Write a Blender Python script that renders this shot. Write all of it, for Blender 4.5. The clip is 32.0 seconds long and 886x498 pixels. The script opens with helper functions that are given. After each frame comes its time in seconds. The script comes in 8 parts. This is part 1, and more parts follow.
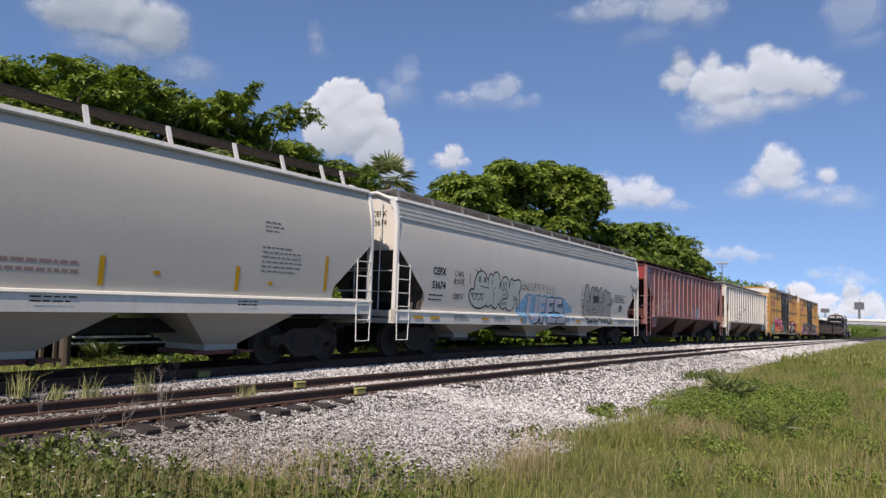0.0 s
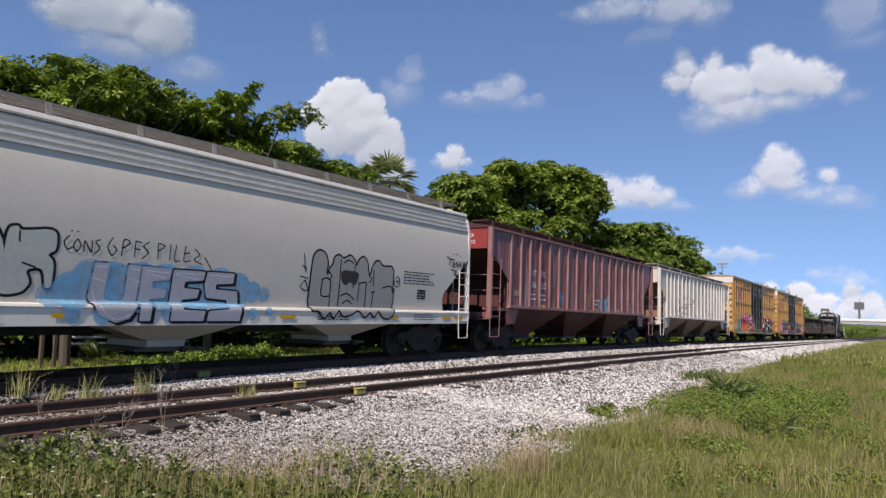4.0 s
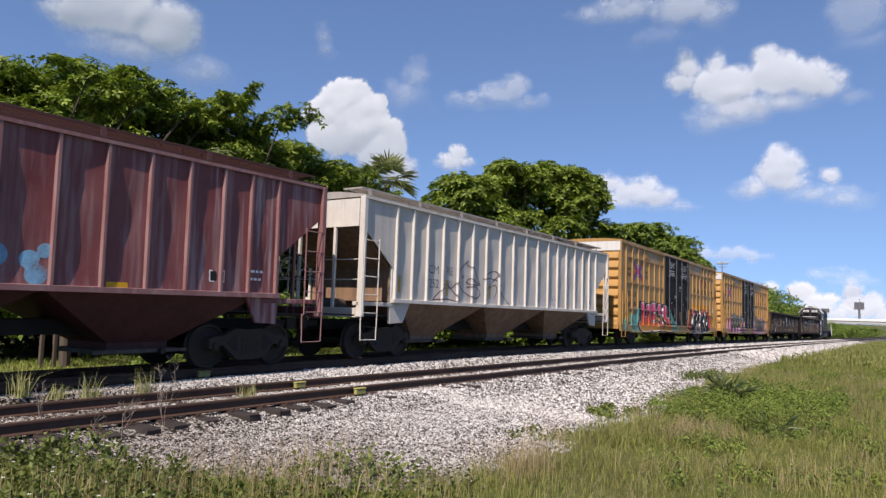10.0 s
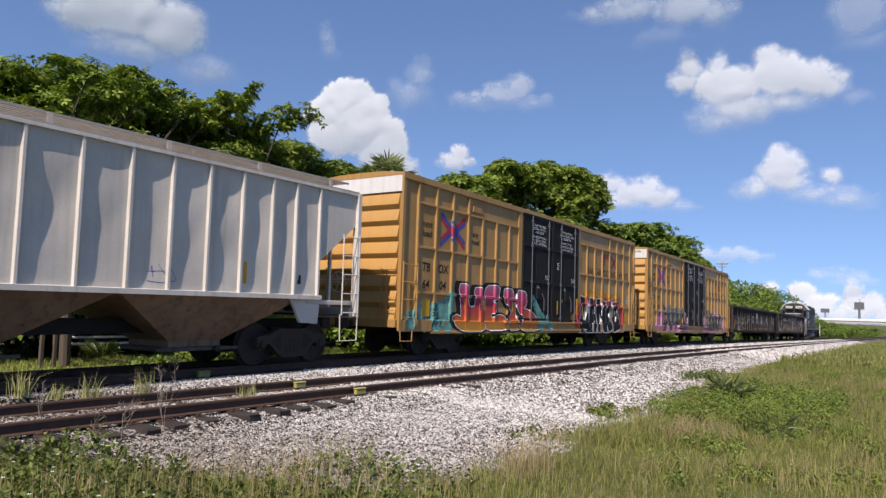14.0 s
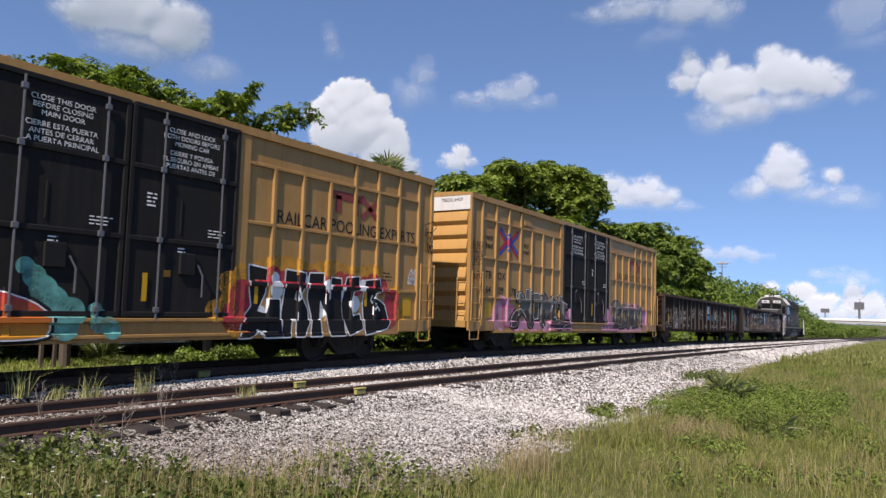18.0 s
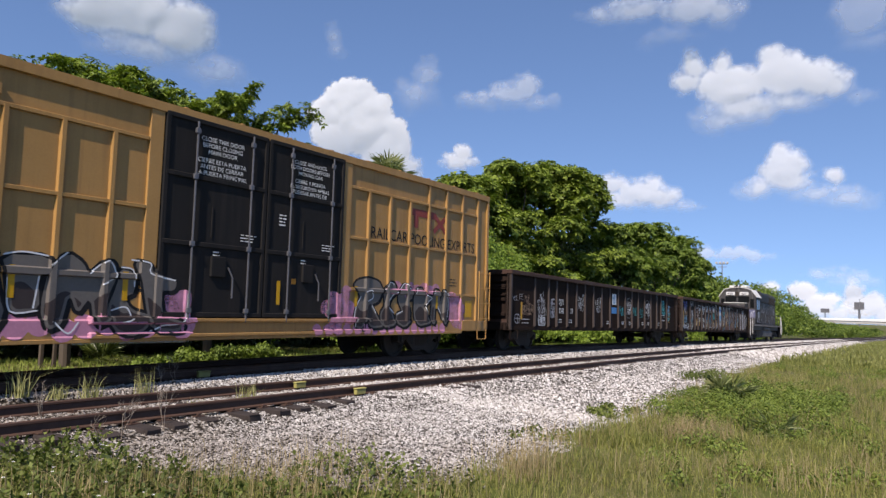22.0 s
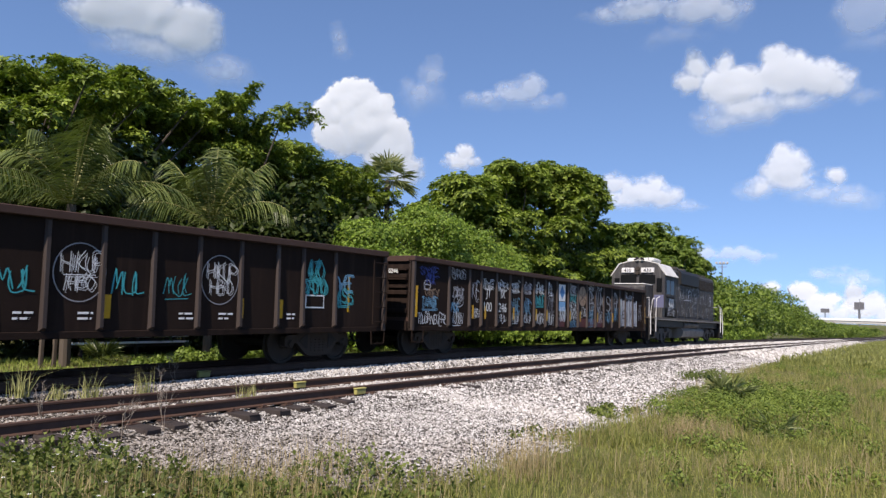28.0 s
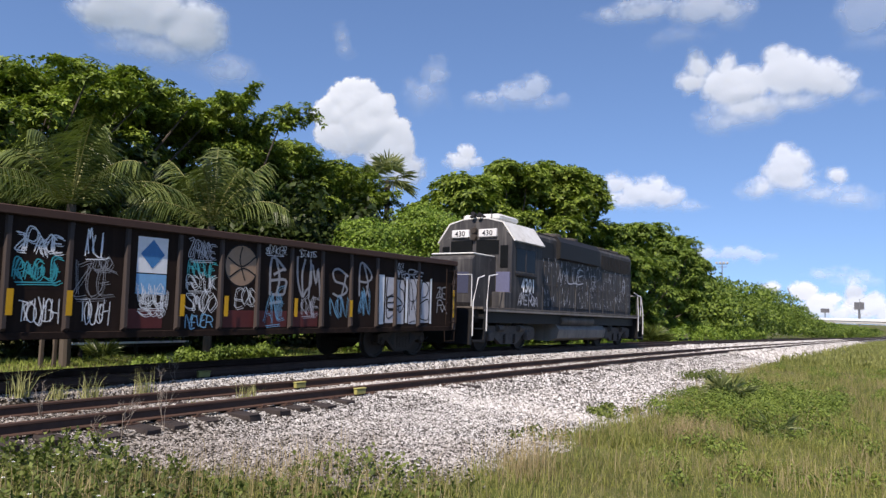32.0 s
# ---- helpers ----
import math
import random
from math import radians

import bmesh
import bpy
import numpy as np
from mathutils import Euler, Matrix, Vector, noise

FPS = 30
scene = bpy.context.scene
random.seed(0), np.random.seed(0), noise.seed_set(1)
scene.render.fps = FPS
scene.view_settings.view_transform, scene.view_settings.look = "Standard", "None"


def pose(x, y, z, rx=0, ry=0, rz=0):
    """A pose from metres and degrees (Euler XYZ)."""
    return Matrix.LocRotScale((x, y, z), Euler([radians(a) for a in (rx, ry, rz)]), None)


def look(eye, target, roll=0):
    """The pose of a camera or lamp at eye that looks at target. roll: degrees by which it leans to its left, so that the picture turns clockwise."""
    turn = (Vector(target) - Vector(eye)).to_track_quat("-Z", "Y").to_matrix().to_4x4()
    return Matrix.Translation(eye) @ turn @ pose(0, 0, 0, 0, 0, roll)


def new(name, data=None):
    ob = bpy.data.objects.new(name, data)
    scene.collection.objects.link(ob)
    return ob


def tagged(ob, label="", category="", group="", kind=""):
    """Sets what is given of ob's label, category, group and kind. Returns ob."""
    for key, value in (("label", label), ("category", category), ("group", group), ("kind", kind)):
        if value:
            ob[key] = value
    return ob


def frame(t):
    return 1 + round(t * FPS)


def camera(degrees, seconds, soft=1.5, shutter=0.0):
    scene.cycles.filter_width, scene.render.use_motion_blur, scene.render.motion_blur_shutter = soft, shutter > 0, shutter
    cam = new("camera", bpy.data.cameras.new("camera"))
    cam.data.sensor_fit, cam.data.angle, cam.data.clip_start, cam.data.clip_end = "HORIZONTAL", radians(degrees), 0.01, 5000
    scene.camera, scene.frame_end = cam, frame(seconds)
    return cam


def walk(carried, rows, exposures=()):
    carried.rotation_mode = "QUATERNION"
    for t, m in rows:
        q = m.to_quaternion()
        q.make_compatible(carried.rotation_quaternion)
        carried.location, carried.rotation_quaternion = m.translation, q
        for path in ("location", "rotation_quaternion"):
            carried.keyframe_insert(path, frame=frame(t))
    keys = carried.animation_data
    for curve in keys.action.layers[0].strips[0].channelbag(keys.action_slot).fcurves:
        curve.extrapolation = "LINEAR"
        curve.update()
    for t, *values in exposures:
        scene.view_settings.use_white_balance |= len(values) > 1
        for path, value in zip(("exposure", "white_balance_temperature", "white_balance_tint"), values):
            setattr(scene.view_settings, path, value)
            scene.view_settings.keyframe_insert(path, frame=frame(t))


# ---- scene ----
# ---------------------------------------------------------------- camera
EYE = Vector((0.0, 0.0, 1.30))
YAW, PITCH, ROLL = radians(33.906), radians(5.012), 1.702
FORWARD = Vector((math.cos(PITCH) * math.cos(YAW), math.cos(PITCH) * math.sin(YAW), math.sin(PITCH)))
VIEW = look(EYE, EYE + FORWARD, ROLL)
cam = camera(64.446, 32.0, soft=1.4, shutter=0.1)
walk(cam, [(0.0, VIEW), (32.0, VIEW)], exposures=[(0.0, 0.19, 7000, 17), (8.0, 0.32, 7000, 17), (22.0, 0.38, 7000, 17), (29.0, 0.48, 6950, 16), (32.0, 0.46, 6900, 16)])

TRACK_Y = 12.85      # centre line of the main track


def grade(x):
    """Height of the rail head along the line: a very gentle crest."""
    return -0.0139 * (math.sqrt((x - 15) ** 2 + 225) - 15)


def travel(t):
    """Metres that the train has rolled towards -x since 19 s."""
    u = (t - 16) / 16
    return 4.25132 * (t - 19) + 2 * (1.21789 * (u * u - 1) - 0.43180 * (u ** 3 - u) - 0.29170 * (u * u - 1) * u * u)


# ---------------------------------------------------------------- light
SUN_UP = radians(47)
SUN_TO = Vector((-0.976, -0.215, 0.0)).normalized() * math.cos(SUN_UP) + Vector((0, 0, math.sin(SUN_UP)))
world = bpy.data.worlds.new("sky")
world.use_nodes = True
scene.world = world
wn, wl = world.node_tree.nodes, world.node_tree.links
sky = wn.new("ShaderNodeTexSky")
sky.sky_type, sky.sun_disc = "NISHITA", False
sky.sun_elevation, sky.sun_rotation = SUN_UP, math.atan2(SUN_TO.x, SUN_TO.y)
sky.air_density, sky.dust_density, sky.ozone_density = 1.0, 0.0, 3.5
wn["Background"].inputs["Strength"].default_value = 0.135
# the sky is read a little above the true direction: clear, deep blue air down to the skyline
geo_co, lift, unit, tint = wn.new("ShaderNodeTexCoord"), wn.new("ShaderNodeVectorMath"), wn.new("ShaderNodeVectorMath"), wn.new("ShaderNodeMix")
lift.operation, unit.operation = "ADD", "NORMALIZE"
lift.inputs[1].default_value = (0, 0, 0.17)
tint.data_type, tint.blend_type = "RGBA", "MULTIPLY"
tint.inputs[0].default_value, tint.inputs[7].default_value = 1.0, (0.81, 0.905, 1.01, 1)
wl.new(geo_co.outputs["Generated"], lift.inputs[0])
wl.new(lift.outputs[0], unit.inputs[0])
wl.new(unit.outputs[0], sky.inputs[0])
wl.new(sky.outputs[0], tint.inputs[6])
wl.new(tint.outputs[2], wn["Background"].inputs[0])
sun = new("sun", bpy.data.lights.new("sun", "SUN"))
sun.data.energy, sun.data.angle, sun.data.color = 5.0, radians(0.53), (1.0, 0.94, 0.86)
sun.matrix_world = look(SUN_TO * 100, (0, 0, 0))

# ---------------------------------------------------------------- mesh tools


class MB:
    """Collects vertices and faces of one mesh."""

    def __init__(self):
        self.v, self.f = [], []

    def add(self, verts, faces):
        n = len(self.v)
        self.v += [tuple(p) for p in verts]
        self.f += [tuple(i + n for i in f) for f in faces]
        return self

    def box(self, x0, x1, y0, y1, z0, z1):
        return self.hexa([(x0, y0, z0), (x1, y0, z0), (x1, y1, z0), (x0, y1, z0), (x0, y0, z1), (x1, y0, z1), (x1, y1, z1), (x0, y1, z1)])

    def hexa(self, p):
        return self.add(p, [(3, 2, 1, 0), (4, 5, 6, 7), (0, 1, 5, 4), (1, 2, 6, 5), (2, 3, 7, 6), (3, 0, 4, 7)])

    def cbox(self, x0, x1, y0, y1, z0, z1, c=0.01):
        """A box with its edges taken off by c."""
        pts = [(x, y, z) for z in (z0, z1) for x, y in ((x0, y0), (x1, y0), (x1, y1), (x0, y1))]
        rings = []
        for z, d in ((z0, c), (z0 + c, 0), (z1 - c, 0), (z1, c)):
            a, b, e, g = x0 + d, x1 - d, y0 + d, y1 - d
            k = c if d == 0 else c * 0.5
            rings.append([(a + k, e, z), (b - k, e, z), (b, e + k, z), (b, g - k, z), (b - k, g, z), (a + k, g, z), (a, g - k, z), (a, e + k, z)])
        return self.loft(rings)

    def prism(self, poly, axis, a, b):
        put = {"x": lambda p, t: (t, p[0], p[1]), "y": lambda p, t: (p[0], t, p[1]), "z": lambda p, t: (p[0], p[1], t)}[axis]
        n = len(poly)
        faces = [tuple(range(n)), tuple(range(2 * n - 1, n - 1, -1))] + [(i, n + i, n + (i + 1) % n, (i + 1) % n) for i in range(n)]
        return self.add([put(p, a) for p in poly] + [put(p, b) for p in poly], faces)

    def loft(self, rings, caps=True, closed=True):
        n = len(rings[0])
        faces = []
        for k in range(len(rings) - 1):
            for i in range(n if closed else n - 1):
                j = (i + 1) % n
                faces.append((k * n + i, k * n + j, (k + 1) * n + j, (k + 1) * n + i))
        if caps and closed:
            faces += [tuple(range(n - 1, -1, -1)), tuple((len(rings) - 1) * n + i for i in range(n))]
        return self.add([p for r in rings for p in r], faces)

    def tube(self, pts, r, n=6, r2=None):
        pts = [Vector(p) for p in pts]
        rings = []
        for k, p in enumerate(pts):
            d = (pts[min(k + 1, len(pts) - 1)] - pts[max(k - 1, 0)]).normalized()
            a = d.orthogonal().normalized() if abs(d.z) > 0.95 else d.cross(Vector((0, 0, 1))).normalized()
            b = d.cross(a)
            rr = r if r2 is None else r + (r2 - r) * k / (len(pts) - 1)
            rings.append([p + rr * (math.cos(math.tau * i / n) * a + math.sin(math.tau * i / n) * b) for i in range(n)])
        return self.loft(rings)

    def lathe(self, prof, axis, c, n=24):
        """prof: (radius, place along the axis)."""
        rings = []
        for r, h in prof:
            ring = []
            for i in range(n):
                a, b = r * math.cos(math.tau * i / n), r * math.sin(math.tau * i / n)
                ring.append({"x": (c[0] + h, c[1] + a, c[2] + b), "y": (c[0] + a, c[1] + h, c[2] + b), "z": (c[0] + a, c[1] + b, c[2] + h)}[axis])
            rings.append(ring)
        return self.loft(rings)

    def mesh(self, name="mesh", sharp=32):
        me = bpy.data.meshes.new(name)
        me.from_pydata(self.v, [], self.f)
        bm = bmesh.new()
        bm.from_mesh(me)
        bmesh.ops.recalc_face_normals(bm, faces=bm.faces)
        bm.to_mesh(me)
        bm.free()
        me.polygons.foreach_set("use_smooth", [True] * len(me.polygons))
        me.set_sharp_from_angle(angle=radians(sharp))
        return me


def part(name, shape, material, parent=None, label="", at=None):
    """Links a shape (MB or mesh) as one object, under its thing where there is one."""
    me = shape.mesh(name) if isinstance(shape, MB) else shape
    if material is not None and not me.materials:
        me.materials.append(material)
    ob = new(name, me)
    if parent is not None:
        ob.parent = parent
    if at is not None:
        ob.matrix_basis = at
    if label:
        tagged(ob, label)
    return ob


def arrays_mesh(name, verts, faces, material, smooth=False):
    """A large mesh from numpy arrays: verts (n, 3), faces (m, 3 or 4)."""
    me = bpy.data.meshes.new(name)
    k = faces.shape[1]
    me.vertices.add(len(verts))
    me.vertices.foreach_set("co", np.ascontiguousarray(verts, dtype=np.float32).ravel())
    me.loops.add(faces.size)
    me.loops.foreach_set("vertex_index", np.ascontiguousarray(faces, dtype=np.int32).ravel())
    me.polygons.add(len(faces))
    me.polygons.foreach_set("loop_start", np.arange(0, faces.size, k, dtype=np.int32))
    me.polygons.foreach_set("use_smooth", np.full(len(faces), smooth))
    me.update(calc_edges=True)
    me.validate()
    me.materials.append(material)
    return me


# ---------------------------------------------------------------- materials


def material(name):
    m = bpy.data.materials.new(name)
    m.use_nodes = True
    return m, m.node_tree.nodes, m.node_tree.links, m.node_tree.nodes["Principled BSDF"]


def ramp(n, l, fac, stops):
    r = n.new("ShaderNodeValToRGB")
    while len(r.color_ramp.elements) < len(stops):
        r.color_ramp.elements.new(0.5)
    for e, (p, c) in zip(r.color_ramp.elements, stops):
        e.position, e.color = p, (*c, 1) if len(c) == 3 else c
    l.new(fac, r.inputs[0])
    return r.outputs[0]


def noise_at(n, l, scale, detail=4.0, rough=0.6, stretch=(1, 1, 1), space="Object", own=None):
    co, mp, nz = n.new("ShaderNodeTexCoord"), n.new("ShaderNodeMapping"), n.new("ShaderNodeTexNoise")
    mp.inputs["Scale"].default_value = stretch
    nz.inputs["Scale"].default_value, nz.inputs["Detail"].default_value, nz.inputs["Roughness"].default_value = scale, detail, rough
    l.new(co.outputs[space], mp.inputs[0])
    l.new(mp.outputs[0], nz.inputs["Vector"])
    if own is not None:
        nz.noise_dimensions = "4D"
        far = n.new("ShaderNodeMath")
        far.operation = "MULTIPLY"
        far.inputs[1].default_value = 60.0
        l.new(own, far.inputs[0])
        l.new(far.outputs[0], nz.inputs["W"])
    return nz.outputs[0]


def mix(n, l, fac, a, b, mode="MIX"):
    x = n.new("ShaderNodeMix")
    x.data_type, x.blend_type = "RGBA", mode
    for key, val in ((0, fac), (6, a), (7, b)):
        if isinstance(val, (int, float)):
            x.inputs[key].default_value = val
        elif isinstance(val, tuple):
            x.inputs[key].default_value = (*val, 1)
        else:
            l.new(val, x.inputs[key])
    return x.outputs[2]


def bump(n, l, b, height, strength=0.3, distance=0.01):
    k = n.new("ShaderNodeBump")
    k.inputs["Strength"].default_value, k.inputs["Distance"].default_value = strength, distance
    l.new(height, k.inputs["Height"])
    l.new(k.outputs[0], b.inputs["Normal"])


def paint(name, color, dirt=(0.12, 0.10, 0.08), amount=0.35, rough=0.5, fleck=None, fleck_at=0.68, streak=1.0, metal=0.0, gloss=0.3, each=False):
    """Weathered paint on steel: blotches, streaks that run down, flecks of rust. each: every sheet has its own wear."""
    m, n, l, b = material(name)
    own = n.new("ShaderNodeObjectInfo").outputs["Random"] if each else None
    blotch = noise_at(n, l, 0.9, 5, 0.65, own=own)
    runs = noise_at(n, l, 2.2, 3, 0.6, (3.0, 3.0, 0.18), own=own)
    fine = noise_at(n, l, 28.0, 4, 0.7)
    dark = tuple(c * (1 - amount) + d * amount for c, d in zip(color, dirt))
    c1 = mix(n, l, ramp(n, l, blotch, [(0.35, (0, 0, 0)), (0.75, (1, 1, 1))]), color, dark)
    w = ramp(n, l, runs, [(0.48, (0, 0, 0)), (0.78, (streak * amount * 1.4,) * 3)])
    if each:
        w = mix(n, l, 1.0, w, ramp(n, l, own, [(0.15, (0.15,) * 3), (0.9, (1.3,) * 3)]), "MULTIPLY")
    c2 = mix(n, l, w, c1, dirt)
    if fleck:
        c2 = mix(n, l, ramp(n, l, noise_at(n, l, 7.0, 6, 0.75), [(fleck_at, (0, 0, 0)), (fleck_at + 0.05, (1, 1, 1))]), c2, fleck)
    c3 = mix(n, l, 0.16, c2, mix(n, l, 1.0, c2, ramp(n, l, fine, [(0.3, (0.55,) * 3), (0.7, (1.25,) * 3)]), "MULTIPLY"))
    l.new(c3, b.inputs["Base Color"])
    l.new(ramp(n, l, blotch, [(0.3, (rough - 0.08,) * 3), (0.8, (min(rough + 0.22, 1),) * 3)]), b.inputs["Roughness"])
    b.inputs["Metallic"].default_value, b.inputs["Specular IOR Level"].default_value = metal, gloss
    bump(n, l, b, fine, 0.12, 0.004)
    return m


def plain(name, color, rough=0.6, metal=0.0, vary=0.25, scale=9.0):
    m, n, l, b = material(name)
    c = mix(n, l, ramp(n, l, noise_at(n, l, scale, 5, 0.7), [(0.3, (0, 0, 0)), (0.75, (1, 1, 1))]), color, tuple(x * (1 - vary) for x in color))
    l.new(c, b.inputs["Base Color"])
    b.inputs["Roughness"].default_value, b.inputs["Metallic"].default_value = rough, metal
    b.inputs["Specular IOR Level"].default_value = 0.25
    bump(n, l, b, noise_at(n, l, scale * 6, 3, 0.6), 0.1, 0.004)
    return m


def leafy(name, dark, light, rough=0.5, trans=0.35):
    """Leaves: each its own green, with light that comes through."""
    m, n, l, b = material(name)
    geo = n.new("ShaderNodeNewGeometry")
    patch = noise_at(n, l, 0.55, 3, 0.6)
    f = mix(n, l, 0.5, geo.outputs["Random Per Island"], patch)
    c = ramp(n, l, f, [(0.2, dark), (0.75, light)])
    l.new(c, b.inputs["Base Color"])
    b.inputs["Roughness"].default_value, b.inputs["Specular IOR Level"].default_value = rough, 0.22
    tr, ms = n.new("ShaderNodeBsdfTranslucent"), n.new("ShaderNodeMixShader")
    l.new(mix(n, l, 1.0, c, (1.0, 1.15, 0.55), "MULTIPLY"), tr.inputs[0])
    ms.inputs[0].default_value = trans
    l.new(b.outputs[0], ms.inputs[1])
    l.new(tr.outputs[0], ms.inputs[2])
    l.new(ms.outputs[0], n["Material Output"].inputs[0])
    return m


M_GREY = paint("pale_grey_paint", (0.503, 0.47, 0.398), (0.27, 0.25, 0.21), 0.13, 0.42, streak=0.2)
M_WALK = paint("dull_galvanised_walkway", (0.20, 0.195, 0.185), (0.07, 0.06, 0.05), 0.4, 0.55)
M_GREY2 = paint("light_grey_paint", (0.588, 0.546, 0.469), (0.30, 0.27, 0.22), 0.15, 0.45, streak=0.35)
# hopper slope sheets and end platforms: grime plus their deep shade, both in the colour
M_SHADEGRIME = paint("sooty_shaded_slope_sheet", (0.085, 0.075, 0.065), (0.03, 0.025, 0.02), 0.5, 0.8)
M_WHITE = paint("white_paint", (0.62, 0.61, 0.575), (0.28, 0.25, 0.20), 0.22, 0.45)
M_RED = paint("oxide_red_paint", (0.150, 0.036, 0.034), (0.46, 0.36, 0.35), 0.10, 0.40, (0.07, 0.022, 0.018), 0.74, streak=6.5, each=True)
M_REDRIB = paint("faded_red_rib", (0.20, 0.085, 0.080), (0.38, 0.29, 0.28), 0.35, 0.5)
# red of the hopper underside and bays, darkened to paint in their shade
M_REDUNDER = paint("shaded_red_underside", (0.085, 0.027, 0.024), (0.025, 0.014, 0.012), 0.4, 0.65)
M_REDTOP = paint("dull_maroon_roof", (0.075, 0.030, 0.030), (0.05, 0.03, 0.03), 0.4, 0.8)
M_SILVERTOP = paint("dusty_grey_roof", (0.33, 0.305, 0.28), (0.2, 0.17, 0.14), 0.35, 0.8)
M_TANUNDER = paint("rust_tan_underside", (0.27, 0.165, 0.10), (0.06, 0.04, 0.03), 0.5, 0.7, (0.05, 0.03, 0.02), 0.62)
M_SILVER = paint("weathered_silver_paint", (0.52, 0.485, 0.43), (0.20, 0.17, 0.15), 0.28, 0.45, (0.16, 0.08, 0.05), 0.72, each=True)
M_CREAM = paint("cream_rib_paint", (0.598, 0.5635, 0.506), (0.22, 0.17, 0.12), 0.30, 0.5)
M_YELLOW = paint("boxcar_yellow_paint", (0.378, 0.212, 0.0672), (0.14, 0.075, 0.03), 0.28, 0.45, (0.10, 0.045, 0.02), 0.74)
M_BLACKDOOR = paint("black_door_paint", (0.015, 0.015, 0.015), (0.035, 0.03, 0.027), 0.35, 0.7, gloss=0.10)
M_GOND = paint("brown_black_paint", (0.0164, 0.0112, 0.00914), (0.040, 0.026, 0.020), 0.40, 0.75, (0.06, 0.026, 0.017), 0.70, gloss=0.05, each=True)
M_RUST = paint("rust_brown_steel", (0.052, 0.028, 0.020), (0.04, 0.02, 0.015), 0.4, 0.7)
M_LOCO = paint("dull_navy_paint", (0.030, 0.0295, 0.033), (0.17, 0.16, 0.145), 0.32, 0.6, (0.26, 0.26, 0.26), 0.66, streak=1.3, gloss=0.15)
M_BLACK = plain("black_steel", (0.014, 0.013, 0.013), 0.6)
M_TRUCK = plain("grimy_dark_steel", (0.036, 0.030, 0.025), 0.8)
M_STEEL = plain("worn_wheel_steel", (0.042, 0.034, 0.028), 0.7, 0.1)
# hopper and boxcar truck castings, darkened for the shade under the cars
M_FRAME = plain("shade_dark_casting", (0.045, 0.037, 0.031), 0.85)
M_DUSTY = plain("dusty_grey_casting", (0.115, 0.10, 0.088), 0.9, vary=0.45)
M_SOOT = paint("sooty_grey_paint", (0.10, 0.085, 0.072), (0.03, 0.026, 0.022), 0.55, 0.6)
# ---------------------------------------------------------------- ground
SIDING = [(-150, 10.6), (0, 10.3), (5, 10.12), (9, 9.95), (13, 9.62), (18, 9.40), (26, 9.40), (40, 9.5), (80, 9.7), (150, 10.0), (420, 10.2)]
EDGE = [(-400, 9.0), (3.6, 9.0), (4.6, 8.6), (5.0, 7.6), (5.4, 6.5), (5.8, 5.3), (6.2, 4.6), (7.0, 4.15), (8.6, 4.4), (10.5, 4.55), (12.5, 4.2), (15, 4.5), (20, 5.0), (29, 5.6), (40, 5.9), (58, 6.1), (95, 6.8), (160, 7.5), (400, 8.4), (4000, 8.4)]


def along(rows, x):
    if x <= rows[0][0]:
        return rows[0][1]
    for (a, p), (b, q) in zip(rows, rows[1:]):
        if x <= b:
            return p + (q - p) * (x - a) / (b - a) if b > a else q
    return rows[-1][1]


SIDING_AT = {}


def siding_y(x):
    k = round(x * 20)
    if k not in SIDING_AT:
        SIDING_AT[k] = sum(along(SIDING, k / 20 + d) for d in (-3, -1.5, 0, 1.5, 3)) / 5
    return SIDING_AT[k]


def ground_z(x, y):
    g = grade(max(-300, min(x, 400)))
    s = siding_y(max(-150, min(x, 420)))
    e = min(along(EDGE, x), s - 2.3)
    bury = 0.02 + max(0.0, min(0.08, 0.03 * (x - 8.2))) + 0.09 * max(0.0, noise.noise((x * 1.1, 3, 8)))
    zs = [(-60, -0.9), (-8, -0.75), (e - 1.2, -0.66), (e, -0.58), (max(s - 1.9, e + 0.3), -0.53), (max(s - 1.30, e + 0.5), -0.49 + bury), (s - 0.85, -0.43 + bury * 0.6), (s + 0.9, -0.37),
          (s + 1.2, -0.27), (TRACK_Y - 1.5, -0.17), (TRACK_Y - 1.15, -0.17), (TRACK_Y - 0.6, -0.20), (TRACK_Y + 0.9, -0.20), (TRACK_Y + 1.9, -0.36), (TRACK_Y + 3.2, -0.52), (60, -0.6)]
    z = along(zs, y) + g
    dist = math.hypot(x, y)
    grass = max(0.0, min(1.0, (e - y) / 0.8)) + max(0.0, min(1.0, (y - 15.2) / 1.5))
    if dist < 120:
        z += 0.05 * grass * noise.noise((x * 0.6, y * 0.6, 3)) + 0.03 * grass * noise.noise((x * 2.1, y * 2.1, 7))
        z += 0.035 * (1 - min(grass, 1)) * noise.noise((x * 0.9, y * 0.9, 11)) * (1 if y < s - 1 else 0.3)
        z += 0.012 * (1 - min(grass, 1)) * noise.noise((x * 4.0, y * 4.0, 5)) * (1 if y < s - 1 else 0.4)
    return z


def gravel_at(x, y):
    e = along(EDGE, x) + 0.35 * noise.noise((x * 0.8, y * 0.8, 21)) + 0.2 * noise.noise((x * 2.3, y * 2.3, 5))
    return max(0.0, min(1.0, 0.5 + (y - e) / 0.5)) * max(0.0, min(1.0, 0.5 + (14.55 + 0.25 * noise.noise((x * 0.7, 1, 2)) - y) / 0.5))


def grow(a, step, rate, stop):
    out = [a]
    while abs(out[-1]) < stop:
        out.append(out[-1] + step)
        step *= rate
    return out


